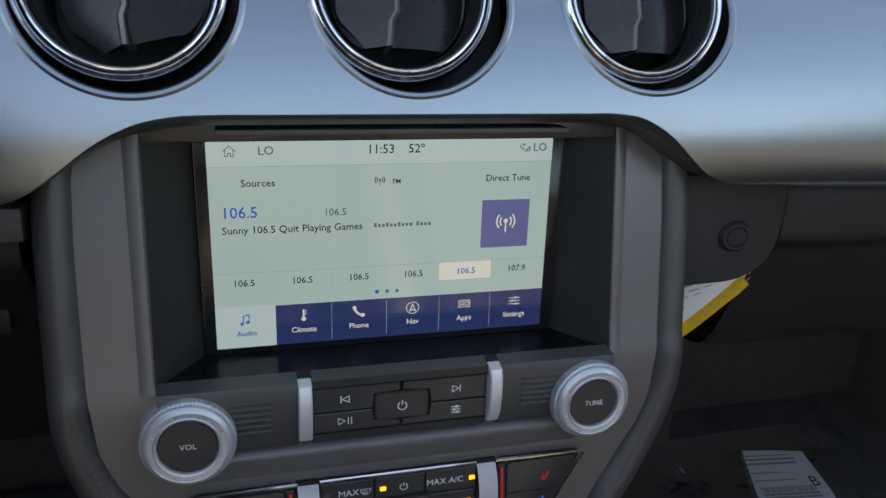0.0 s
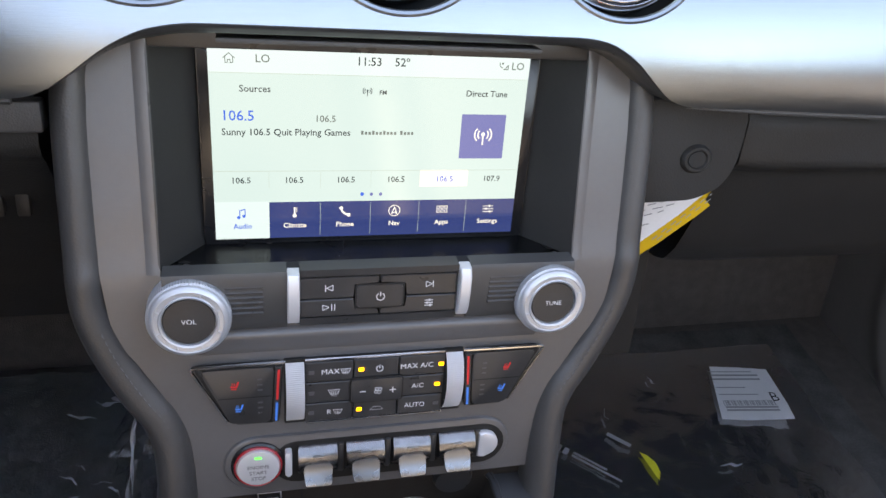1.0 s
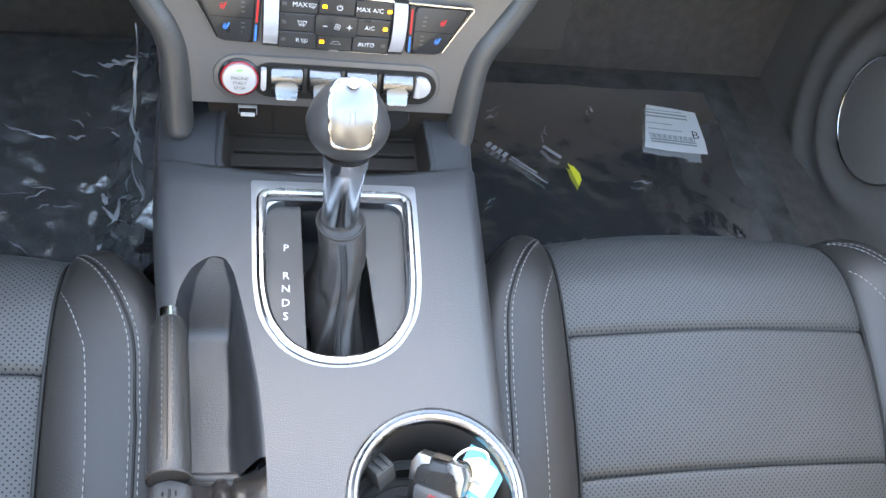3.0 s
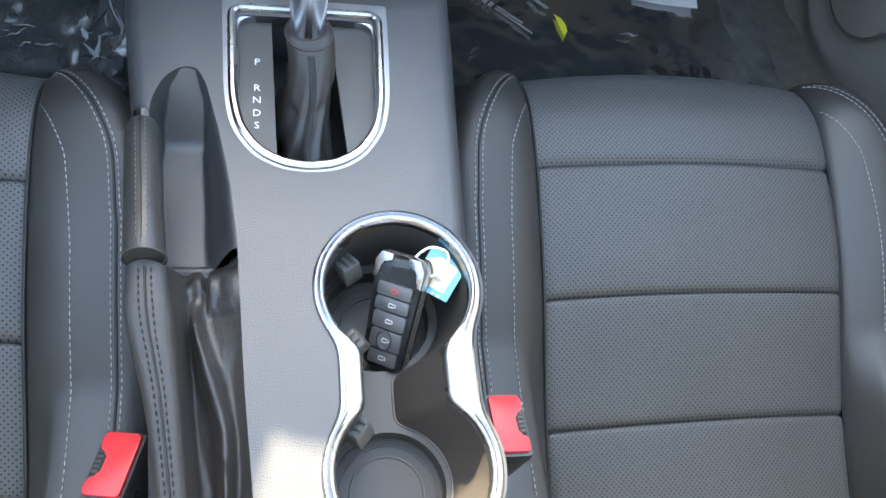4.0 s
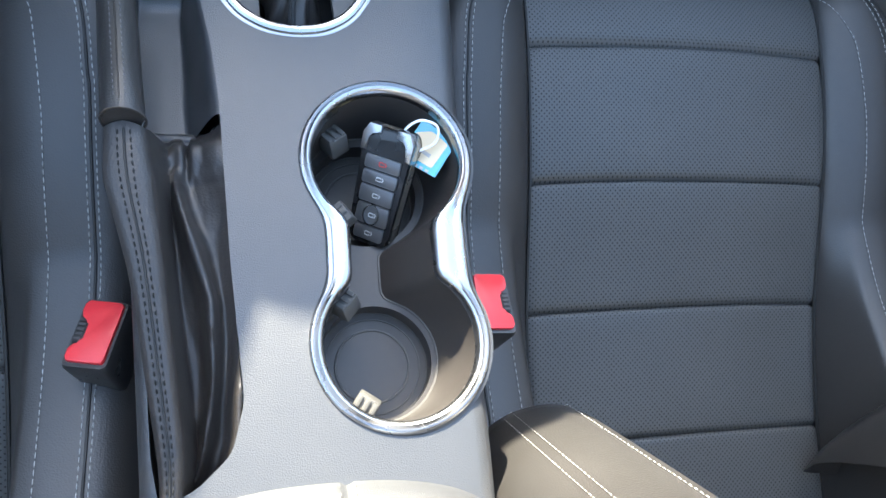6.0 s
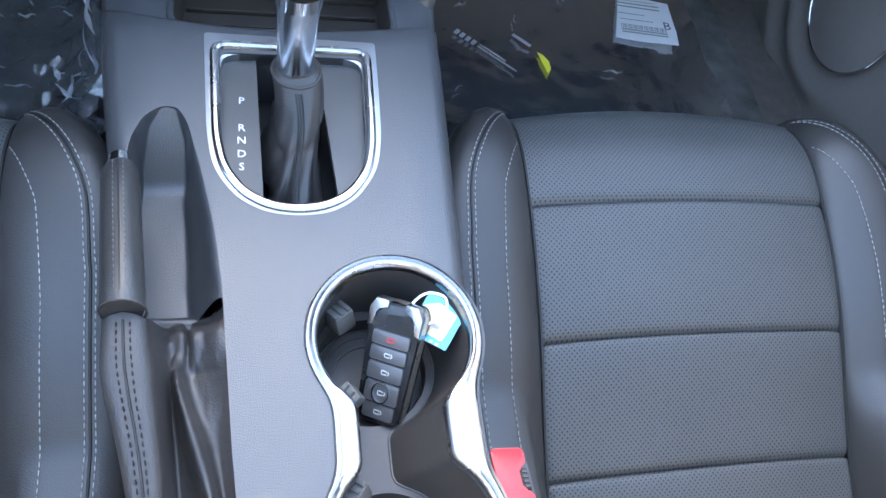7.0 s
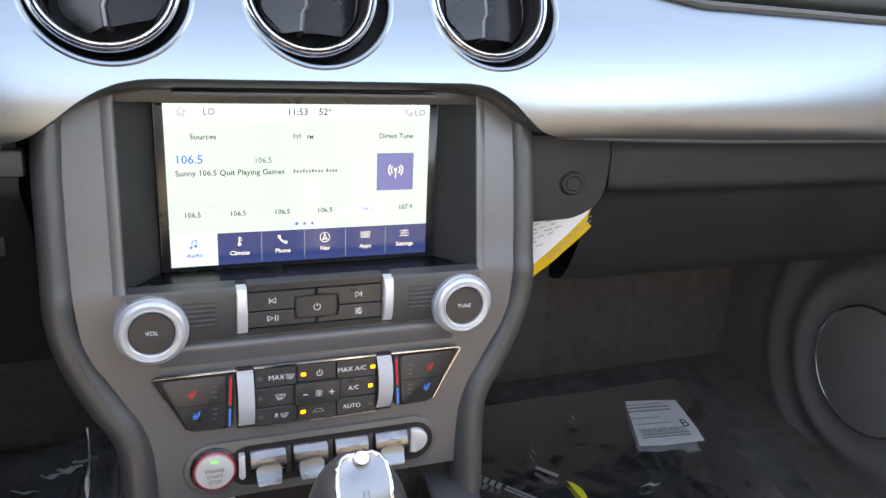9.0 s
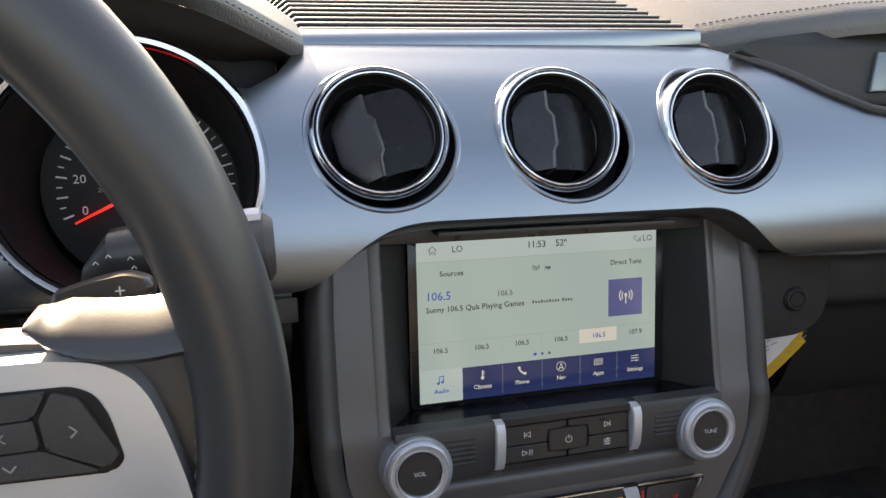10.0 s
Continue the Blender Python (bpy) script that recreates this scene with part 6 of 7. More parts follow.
for y0, y1, hw in ((0.0115, 0.0195, 0.0135), (0.0025, 0.0105, 0.0132), (-0.0085, 0.0015, 0.0128), (-0.0215, -0.0095, 0.0122), (-0.0310, -0.0225, 0.0112)):
    b = part("button", xf(prism(rounded(-hw, y0, hw, y1, 0.0012), -0.002, 0.0018, 0.0006), FOB), M_FOBKEY, fob)
    part("mark", xf(join(band(rounded(-0.0020, (y0 + y1) / 2 - 0.0012, 0.0016, (y0 + y1) / 2 + 0.0010, 0.0006, 3), 0.0005), band([(0.0026, (y0 + y1) / 2 - 0.0012), (0.0034, (y0 + y1) / 2), (0.0026, (y0 + y1) / 2 + 0.0012)], 0.0005)), FOB @ Matrix.Translation((0, 0, 0.0022))), M_REDLINE if y0 > 0.011 else M_FOBINK, b)
part("button_ring", xf(ring([(0.0064, 0.0014), (0.0064, 0.0028), (0.0056, 0.0028), (0.0056, 0.0014)], 36), FOB @ Matrix.Translation((0.0, -0.0155, 0.0))), M_CHROME, fob, "fine chrome ring")
tag = thing("key_tag", "small turquoise and cream card tag tied to the key", "tag", (0.080, -0.022, 0.335))
TG = frame_matrix((0.0835, -0.0190, 0.3480), (0.78, -0.60, 0.18), (0.62, 0.74, 0.26))
part("card", xf(prism(rounded(-0.014, -0.0165, 0.014, 0.0165, 0.001), -0.0008, 0.0), TG), M_TEAL, tag)
part("field", xf(flat(smooth_poly([(-0.0135, -0.0115), (0.0090, -0.0125), (0.0100, 0.0070), (-0.004, 0.0100), (-0.0135, 0.004)], 0.002), 0.0004), TG), M_CREAM, tag)
part("print", xf(join(*[flat([(-0.011 + 0.0042 * i, -0.0165), (-0.0085 + 0.0042 * i, -0.0165), (-0.0085 + 0.0042 * i, -0.0145), (-0.011 + 0.0042 * i, -0.0145)], 0.0006) for i in range(5)], flat([(-0.009, -0.006), (0.004, -0.007), (0.004, -0.0045), (-0.009, -0.0035)], 0.0008)), TG), M_GREYINK, tag)
part("tie", tube(spline([(0.0640, -0.0210, 0.3480), (0.0660, -0.0120, 0.3560), (0.0760, -0.0065, 0.3600), (0.0870, -0.0100, 0.3590), (0.0860, -0.0190, 0.3540), (0.0740, -0.0240, 0.3500)], 40), 0.0009, 8), M_CLIP, tag, "clear plastic loop")
ringt = thing("key_ring", "small brass coloured ring beside the key", "ring", (0.047, -0.004, 0.325))
part("loop", xf(torus(0.0042, 0.0008, 28, 6), Matrix.Translation((0.0490, -0.0040, 0.3270)) @ Matrix.Rotation(radians(50), 4, "X")), mat("brass", (0.70, 0.45, 0.18), 0.25, 1.0), ringt)

# ---- hand brake ----
brake = thing("hand_brake", "hand brake lever in stitched black leather", "hand brake", (-0.10, 0.03, 0.34))
tip, col = Vector((-0.1088, 0.0830, 0.3735)), Vector((-0.0976, -0.0265, 0.3875))
axis = (col - tip).normalized()
grip = [tip + axis * s for s in (0.004, 0.008, 0.020, 0.045, 0.080, 0.105, 0.1105)]
part("grip", tube(grip, [0.0085, 0.0103, 0.0112, 0.0114, 0.0116, 0.0118, 0.0108], 28), M_LEATHER, brake, "smooth leather grip")
part("button", tube([tip - axis * 0.006, tip - axis * 0.005, tip + axis * 0.006], [0.0050, 0.0062, 0.0064], 24), M_CHROME, brake, "chrome release button")
up_b = axis.cross(Vector((1, 0, 0))).normalized()
up_b = up_b if up_b.z > 0 else -up_b
gtop = [p + up_b * 0.0114 for p in grip[1:6]]
part("seam", tube(gtop, 0.0006, 6), M_VOID, brake)
sx_ = Vector((1, 0, 0))
for d in (-0.0030, 0.0030):
    part("seam_stitches", stitches([p + sx_ * d - up_b * 0.0004 for p in spline(gtop, 40)], 0.0008, 0.0030, 0.0014), M_DTHREAD, brake, kind="stuff")
GC = spline([tuple(col), (-0.0945, -0.060, 0.3850), (-0.0858, -0.105, 0.3785), (-0.0785, -0.160, 0.3680), (-0.0730, -0.205, 0.3600), (-0.0725, -0.228, 0.3555)], 60)


def gaiter(a, b):
    """Stitched crest along the lever, folding down into the hollow."""
    i = b * 60
    lo = int(min(i, 59))
    c = GC[lo].lerp(GC[lo + 1], min(1.0, i - lo))
    left, right = c.x - 0.0150 + 0.0055 * b, interp(b, [(0, -0.0475), (0.4, -0.0412), (0.75, -0.0352), (0.9, -0.0410), (1, -0.066)])
    s = -1 + 2 * a
    half = interp(b, [(0, 0.0110), (0.18, 0.0125), (0.45, 0.0085), (1, 0.0052)])
    if abs(s) < 0.4:
        q = s / 0.4
        x = c.x + half * q
        z = c.z - 0.0045 * abs(q) ** 3
    elif s < 0:
        q = (-s - 0.4) / 0.6
        x = c.x - half - (c.x - half - left) * q
        z = c.z - 0.0045 - 0.075 * q
    else:
        q = (s - 0.4) / 0.6
        x = c.x + half + (right - c.x - half) * q
        z = c.z - 0.0045 - 0.038 * math.sin(min(1, q * 6) * math.pi / 2) ** 1.3 + 0.015 * q ** 3
        # a fold that leaves the crest, swings out and comes back to it
        q1 = interp(b, [(0.14, 0.16), (0.30, 0.42), (0.45, 0.56), (0.60, 0.52), (0.80, 0.28), (0.92, 0.12)])
        z += 0.017 * math.exp(-((q - q1) / 0.15) ** 2) * min(1, max(0, (b - 0.12) / 0.10)) * min(1, max(0, (0.98 - b) / 0.2))
        # a second fold along the right wall
        q2 = interp(b, [(0.50, 1.05), (0.72, 0.90), (1.0, 0.66)])
        z += 0.018 * math.exp(-((q - q2) / 0.12) ** 2) * min(1, max(0, (b - 0.50) / 0.15))
        # two puffed flaps at the front with a crease between them
        z += max(0, 1 - b / 0.17) ** 0.6 * (0.009 * math.sin(math.pi * min(1, q * 1.02)) ** 0.5 - 0.007 * math.exp(-((q - 0.38 - 0.3 * b) / 0.05) ** 2))
        z -= 0.024 * math.exp(-(b / 0.045) ** 2) * min(1, q * 5) * (1 - 0.8 * q ** 6)
        p3 = Vector((5 * q, 11 * b, 2.0))
        z += 0.0024 * noise.noise(p3) * math.sin(math.pi * q) - 0.0009 * abs(noise.noise(Vector((14 * q + 5 * b, 26 * b, 4.0))))
        x += 0.002 * math.sin(11 * b + 4 * q) * math.sin(math.pi * q)
    ahead = 0.024 * min(1, max(0, (s - 0.4) / 0.12)) * max(0, 1 - b / 0.6) ** 2
    return (x, c.y - 0.006 * abs(s) * (1 - b) + ahead, z)


part("gaiter", grid(gaiter, 110, 140), M_BOOT, brake, "folded black leather gaiter", sharp=70)
for d, nm in ((-0.12, "s"), (0.12, "s"), (0.0, "c")):
    path = [Vector(gaiter(0.5 + d * 0.5, b)) + Vector((0, 0, 0.0006)) for b in np.linspace(0.03, 0.97, 90)]
    part("gaiter_seam", stitches(path, 0.0009, 0.0030, 0.0016) if nm == "s" else tube(path, 0.0007, 6), M_VOID, brake, kind="stuff")
part("collar", tube([col + 0.0119 * (math.cos(k * math.pi / 12) * sx_ + math.sin(k * math.pi / 12) * up_b) for k in range(24)], 0.0009, 6, closed=True), M_BOOT, brake)
def scoop(a, b):
    """Smooth hollow: a steep front wall, a floor rising back to the gaiter, a soft right flank."""
    y = 0.1352 - 0.1402 * (b ** 1.2)
    xl = interp(y, [(-0.024, -0.1005), (0.0, -0.1030), (0.085, -0.1085), (0.110, -0.1060), (0.127, -0.0990), (0.1355, -0.0885)])
    xr = interp(y, [(-0.024, -0.0470), (0.004, -0.0485), (0.043, -0.0535), (0.085, -0.0620), (0.122, -0.0710), (0.1345, -0.0775), (0.1355, -0.0875)])
    x = xl + (xr - xl) * a
    deep = interp(y, [(-0.024, 0.036), (0.02, 0.039), (0.096, 0.0440), (0.1015, 0.0430), (0.1050, 0.0395), (0.1325, 0.0040), (0.1345, 0.0010), (0.1355, 0.0)])
    flank = interp(y, [(0.02, 0.42), (0.09, 0.30), (0.12, 0.12)])
    edge = min(1.0, (1 - a) / flank) if a > 0.5 else min(1.0, a / 0.10)
    edge = edge * edge * (3 - 2 * edge)
    return (x, y, con_z(y) - 0.0004 - deep * edge)


part("hollow", grid(scoop, 44, 60), M_SOFT, brake, "smooth grained hollow beside the lever", sharp=80)
part("hollow_end", box((-0.1035, -0.0110, 0.2900), (-0.0462, -0.0045, 0.3270), 0.002), M_BOOT, brake)
part("hollow_roll", tube([(-0.1000, -0.0035, 0.3230), (-0.085, -0.0045, 0.3230), (-0.070, -0.0050, 0.3235), (-0.058, -0.0055, 0.3250), (-0.0525, -0.0055, 0.3300), (-0.0490, -0.0045, 0.3380)], 0.0045, 12), M_SOFT, brake)
part("gaiter_frame", tube([(con_left(y) + 0.0062, y, con_z(y) - 0.006) for y in np.linspace(-0.030, -0.225, 24)], 0.0011, 6), M_EDGE, brake, "pale edge of the gaiter frame")
part("gaiter_frame", tube([(interp(y, [(-0.205, -0.0415), (-0.178, -0.0362), (-0.098, -0.0432), (-0.03, -0.0478)]), y, con_z(y) - 0.014) for y in np.linspace(-0.030, -0.200, 24)], 0.0009, 6), M_EDGE, brake, "pale edge of the gaiter frame")

# ---- armrest ----
arm = thing("armrest", "padded black console armrest with a stitched centre seam, in sun", "armrest", (0.012, -0.35, 0.355))


def arm_top(a, b):
    x = -0.090 + 0.196 * a
    s = 2 * a - 1
    front = -0.2245 - 0.020 * abs(s) ** 2.6
    y = front - 0.33 * b
    d = b * 0.33
    z = con_z(-0.24) + 0.002 + 0.036 * (1 - math.exp(-(d / 0.030) ** 0.9)) - 0.012 * abs(s) ** 6
    z -= 0.0030 * math.exp(-((x - 0.0175) / 0.0022) ** 2)
    return (x, y, z)


part("cushion", grid(arm_top, 90, 70), M_SOFT, arm, "soft padded lid", sharp=60)
part("front_edge", grid(lambda a, b: Vector(arm_top(a, 0)) - Vector((0, 0.004 * b, 0.02 * b)), 60, 4), M_SOFT, arm)
for sgn in (-1, 1):
    part("side", grid(lambda a, b: Vector(arm_top(0 if sgn < 0 else 1, a)) - Vector((-sgn * 0.004 * b, 0, 0.06 * b)), 40, 4), M_SOFT, arm)
for d in (-0.0042, 0.0042):
    part("seam_stitches", stitches([Vector(arm_top((0.0175 + d + 0.090) / 0.196, b)) + Vector((0, 0, 0.0005)) for b in np.linspace(0.004, 0.9, 90)], 0.0011, 0.0028, 0.0042), M_DTHREAD, arm, kind="stuff")

# ---- seats ----
XC = 0.355
ZC = [(-0.40, 0.085), (-0.30, 0.098), (-0.195, 0.125), (-0.085, 0.164), (0.018, 0.217), (0.075, 0.241), (0.130, 0.259), (0.175, 0.268), (0.205, 0.266), (0.225, 0.258), (0.240, 0.243), (0.250, 0.220), (0.256, 0.190), (0.258, 0.10)]
_zs = spline([(a, b, 0) for a, b in ZC], 300)
_zy, _zz = [p.x for p in _zs], [p.y for p in _zs]


def seat_z(y):
    return float(np.interp(y, _zy, _zz))


EDGE = 0.150


def panel_top(y0, y1):
    def fn(a, b):
        d = (2 * a - 1) * (EDGE - 0.0015)
        y = y0 + (y1 - y0) * b
        z = seat_z(y) + 0.006 * (1 - (d / EDGE) ** 2) - 0.002
        e = min(y - y0, y1 - y)
        z -= 0.0055 * math.exp(-(e / 0.0016)) + 0.0015 * math.exp(-(e / 0.010)) + 0.0050 * math.exp(-(EDGE - abs(d)) / 0.0025)
        z += 0.0012 * math.sin(23 * d + 9 * y) * math.sin(31 * y + 3)
        bow = 0.0015 * (1 - (d / EDGE) ** 2) * (1 if y1 < 0.2 else (1 - b))
        return (XC + d, y + bow, z)
    return grid(fn, 70, max(20, int((y1 - y0) / 0.0013)))


BX = [(0.000, -0.006), (0.004, 0.000), (0.014, 0.007), (0.030, 0.0135), (0.052, 0.0175), (0.068, 0.0165), (0.080, 0.0105), (0.090, -0.003), (0.096, -0.022), (0.100, -0.06), (0.103, -0.13)]
_bs = spline([(a, b, 0) for a, b in BX], 100)
_bx, _bz = [p.x for p in _bs], [p.y for p in _bs]


SIDE = [(0.05, 1.0), (0.10, 0.99), (0.13, 0.96), (0.161, 0.87), (0.19, 0.745), (0.214, 0.60), (0.2305, 0.46), (0.2457, 0.28), (0.2575, 0.07)]


def bolster_point(sgn, k, y):
    """k metres outward from the panel's edge; the bolster rounds in towards the cushion's front."""
    fr = max(0.0, (y - 0.05) / 0.20)
    squeeze = soft_interp(y, SIDE)
    yy = min(y, 0.2575)
    z = seat_z(yy) + float(np.interp(k, _bx, _bz)) * (1 - 0.18 * fr)
    back = max(0, -0.02 - y)
    z += min(0.085, 0.42 * back) * min(1, k / 0.02)
    return Vector((XC + sgn * (EDGE + k * squeeze + 0.001), y, z))


SEAM_OUT = [(-0.30, 0.0611), (0.05, 0.0611), (0.10, 0.0597), (0.144, 0.0560), (0.174, 0.0460), (0.20, 0.0320), (0.22, 0.0170), (0.236, 0.0030)]
SEAM_IN = [(-0.30, 0.0335), (0.03, 0.0320), (0.08, 0.0312), (0.134, 0.0265), (0.150, 0.0225), (0.175, 0.0120), (0.196, 0.0008)]


def on_bolster(sgn, keys, y, shift=0.0):
    """A point of a seam, given by its true distance from the panel's edge."""
    return bolster_point(sgn, (max(0.0008, soft_interp(y, keys)) + shift) / soft_interp(y, SIDE), y)


seat = thing("front_seat", "black leather front seat with perforated centre and pale stitching", "car seat", (XC, -0.05, FLOOR), "front seats")
bounds = [-0.36, -0.197, -0.085, 0.019, 0.1325]
for y0, y1 in zip(bounds, bounds[1:]):
    part("seat_panel", panel_top(y0, y1), M_PERF, seat, "perforated leather panel", sharp=60)


def front_panel(a, b):
    d = (2 * a - 1) * (EDGE + 0.004)
    y = 0.1325 + 0.1255 * min(1, b * 1.18)
    low = max(0, (b * 1.18 - 1) / 0.18)
    z = seat_z(y) + 0.006 * (1 - (d / EDGE) ** 2) - 0.002 - 0.10 * low
    z -= 0.0065 * math.exp(-((y - 0.1325) / 0.0026)) + 0.005 * math.exp(-(EDGE + 0.004 - abs(d)) / 0.005) * (1 if y < 0.23 else 0)
    return (XC + d, y + 0.014 * (1 - (d / EDGE) ** 2) * b + 0.0015 * (1 - (d / EDGE) ** 2) * (1 - b), z)


part("front_roll", grid(front_panel, 46, 44), M_PERF, seat, "perforated leather front roll", sharp=60)
for sgn in (-1, 1):
    part("bolster", grid(lambda a, b: bolster_point(sgn, 0.103 * a, -0.36 + 0.6175 * b), 44, 80), M_LEATHER, seat, "smooth leather side bolster", sharp=60)
    part("bolster_front", grid(lambda a, b: bolster_point(sgn, 0.103 * a, 0.2575) - Vector((0, -0.002 * math.sin(b * 3.14), 0.14 * b)), 20, 6), M_LEATHER, seat)
    for d in (-0.0032, 0.0032):
        path = [on_bolster(sgn, SEAM_OUT, y, d if y < 0.22 else d * max(0.3, (0.24 - y) / 0.02)) + Vector((0, 0, 0.0005)) for y in np.linspace(-0.30, 0.234, 150)]
        part("bolster_stitching", stitches(path, 0.0007, 0.0040, 0.0016), M_THREAD, seat, "pale thread", kind="stuff")
    part("bolster_seam", tube([on_bolster(sgn, SEAM_OUT, y) + Vector((0, 0, 0.0001)) for y in np.linspace(-0.30, 0.234, 90)], 0.0010, 6), M_VOID, seat)
    path = [on_bolster(sgn, SEAM_IN, y) + Vector((0, 0, 0.0005)) for y in np.linspace(-0.30, 0.194, 120)]
    part("bolster_stitching", stitches(path, 0.0007, 0.0040, 0.0016), M_THREAD, seat, "pale thread", kind="stuff")
    part("edge_seam", tube([Vector((XC + sgn * EDGE, y, seat_z(y) - 0.0045)) for y in np.linspace(-0.33, 0.245, 80)], 0.0016, 6), M_VOID, seat)
part("base", box((XC - 0.235, -0.36, FLOOR), (XC + 0.235, 0.225, 0.10), 0.01), M_DARK, seat)


def back_point(d, s, h):
    """d across, s up the back, h in front of it."""
    lean = radians(24)
    o = Vector((XC, -0.235, 0.115))
    return o + Vector((d, -math.sin(lean) * s + math.cos(lean) * h, math.cos(lean) * s + math.sin(lean) * h))


def back_panel(a, b):
    d, s = (2 * a - 1) * 0.130, 0.80 * b
    return back_point(d, s, -0.045 + 0.010 * (1 - (d / 0.130) ** 2) - 0.006 * math.exp(-(0.130 - abs(d)) / 0.005) - 0.006 * math.exp(-s / 0.01))


part("back_panel", grid(back_panel, 40, 60), M_PERF, seat, "perforated leather back panel")


def back_bolster(sgn):
    def fn(a, b):
        s = 0.012 + 0.78 * b
        grow = min(1.0, (b / 0.12)) ** 0.55 * (1 - 0.5 * max(0, b - 0.6))
        ang = math.pi * (0.02 + 0.96 * a)
        wide, tall = 0.0625, 0.118 * grow + 0.002
        d = 0.127 + wide * (1 - math.cos(ang))
        return back_point(sgn * (d - 0.012 * (1 - grow)), s, tall * math.sin(ang) ** 0.45 - 0.02 * a)
    return fn


for sgn in (-1, 1):
    fb = back_bolster(sgn)
    part("back_bolster", grid(fb, 36, 60), M_LEATHER, seat, "smooth leather back bolster", sharp=60)
    for a in (0.37, 0.60, 0.64):
        part("back_stitching", stitches([Vector(fb(a, b)) + Vector((0, 0.0004, 0.0004)) for b in np.linspace(0.03, 0.9, 160)], 0.0006, 0.0034, 0.0018), M_THREAD, seat, "pale thread", kind="stuff")
part("back_shell", grid(lambda a, b: back_point((2 * a - 1) * 0.25, 0.80 * b, -0.075), 4, 6), M_DARK, seat)
driver = copy_thing(seat, Matrix.Translation((-XC + 0.004, -0.0885, FLOOR + 0.048)) @ Matrix.Diagonal((-1.03, 0.94, 1, 1)))
for ob in driver.children:
    if ob.name.startswith("back"):
        ob.location.y -= 0.10               # this backrest is set further back


# ---- belt buckles ----
def buckle(m, nm):
    t = thing("seat_belt_buckle", "black seat belt buckle with a red release button", "buckle", tuple(m.translation), "belt buckles")
    part("housing", xf(loft([[(x, y, z) for x, y in rounded(-hw, -hd, hw, hd, 0.004, 3)] for z, hw, hd in ((-0.10, 0.012, 0.020), (-0.03, 0.0155, 0.0250), (-0.004, 0.0165, 0.0270), (0.0, 0.0155, 0.0260))]), m), M_BTN, t, "black housing")
    part("release_button", xf(prism(smooth_poly([(-0.0135, -0.0230), (0.0135, -0.0230), (0.0135, -0.0110), (0.0060, -0.0090), (0.0060, 0.0080), (0.0110, 0.0100), (0.0135, 0.0130), (0.0135, 0.0240), (-0.0135, 0.0240)], 0.003), -0.002, 0.0030, 0.0012), m), M_REDBTN, t, "red release button")
    part("slot", xf(box((0.0070, -0.0085, -0.004), (0.0140, 0.0085, 0.0014), 0.0006), m), M_VOID, t)
    part("spring", xf(join(*[box((0.0085, -0.0070 + 0.0038 * i, 0.0008), (0.0130, -0.0050 + 0.0038 * i, 0.0022)) for i in range(4)]), m), M_DARK, t)
    return t


buckle(Matrix.Translation((0.1345, -0.1080, 0.2830)) @ Matrix.Rotation(radians(8), 4, "Y") @ Matrix.Rotation(radians(-10), 4, "X") @ Matrix.Scale(0.9, 4), "passenger")
buckle(Matrix.Translation((-0.1265, -0.1180, 0.2800)) @ Matrix.Rotation(radians(-10), 4, "Y") @ Matrix.Rotation(radians(-14), 4, "X") @ Matrix.Rotation(radians(-12), 4, "Z") @ Matrix.Diagonal((-0.9, 0.9, 0.9, 1)), "driver")

# ---- footwells ----
def foot_mat(x0, x1, y0, y1):
    return grid(lambda a, b: (x0 + (x1 - x0) * a, y0 + (y1 - y0) * b, FLOOR + 0.005 + 0.0015 * math.sin(40 * a) * math.sin(33 * b)), 24, 24)


solid("floor_mat", foot_mat(0.17, 0.66, 0.05, 0.70), M_MAT, "charcoal passenger floor mat under clear film", "floor mat")
solid("floor_mat", foot_mat(-0.66, -0.17, 0.05, 0.70), M_MAT, "charcoal driver floor mat under clear film", "floor mat")


def film(x0, x1, y0, y1, amp, seed, steep=0.0, n=90):
    def fn(a, b):
        x, y = x0 + (x1 - x0) * a, y0 + (y1 - y0) * b
        h = noise.fractal(Vector((x * 9, y * 9, seed)), 0.8, 2.1, 4)
        k = abs(noise.noise(Vector((x * 22, y * 22, seed + 5))))
        near = max(0, (a - 0.78) / 0.22) if steep else 0.0
        c = noise.cell_vector(Vector((round(a * n) + 0.5, round(b * n) + 0.5, seed))) if steep else Vector((0, 0, 0))
        jag = 0.006 + 0.026 * near
        return (x + (0.006 * h + jag * (c.x - 0.5) if steep else 0.006 * h), y + jag * (c.y - 0.5) * (1 if steep else 0), FLOOR + 0.014 + amp * (h + 0.6 * k) + steep * near ** 1.6 + (jag * c.z if steep else 0))
    return grid(fn, n, n)


def fold(p, d, length, width, seed):
    """One pinched, twisted crease of film, tapering to both ends."""
    rf = random.Random(seed)
    d = Vector(d).normalized()
    s = d.cross(Vector((rf.uniform(-0.4, 0.4), rf.uniform(-0.4, 0.4), 1))).normalized()
    bow, tw, ph = rf.uniform(-0.16, 0.16), rf.uniform(0.6, 2.0), rf.uniform(0, 3)

    def fn(a, b):
        c = Vector(p) + d * length * (b - 0.5) + s * length * bow * math.sin(math.pi * b) + Vector((0, 0, 0.0015 * math.sin(9 * b + ph)))
        w = width * (0.15 + 0.85 * math.sin(math.pi * min(1, max(0, b))) ** 0.7) * (1 + 0.35 * math.sin(13 * b + ph))
        side = s * math.cos(ph + tw * b) + d.cross(s) * math.sin(ph + tw * b)
        return c + side * w * (a - 0.5) + d.cross(side) * w * 0.35 * abs(a - 0.5)
    return grid(fn, 4, 12)


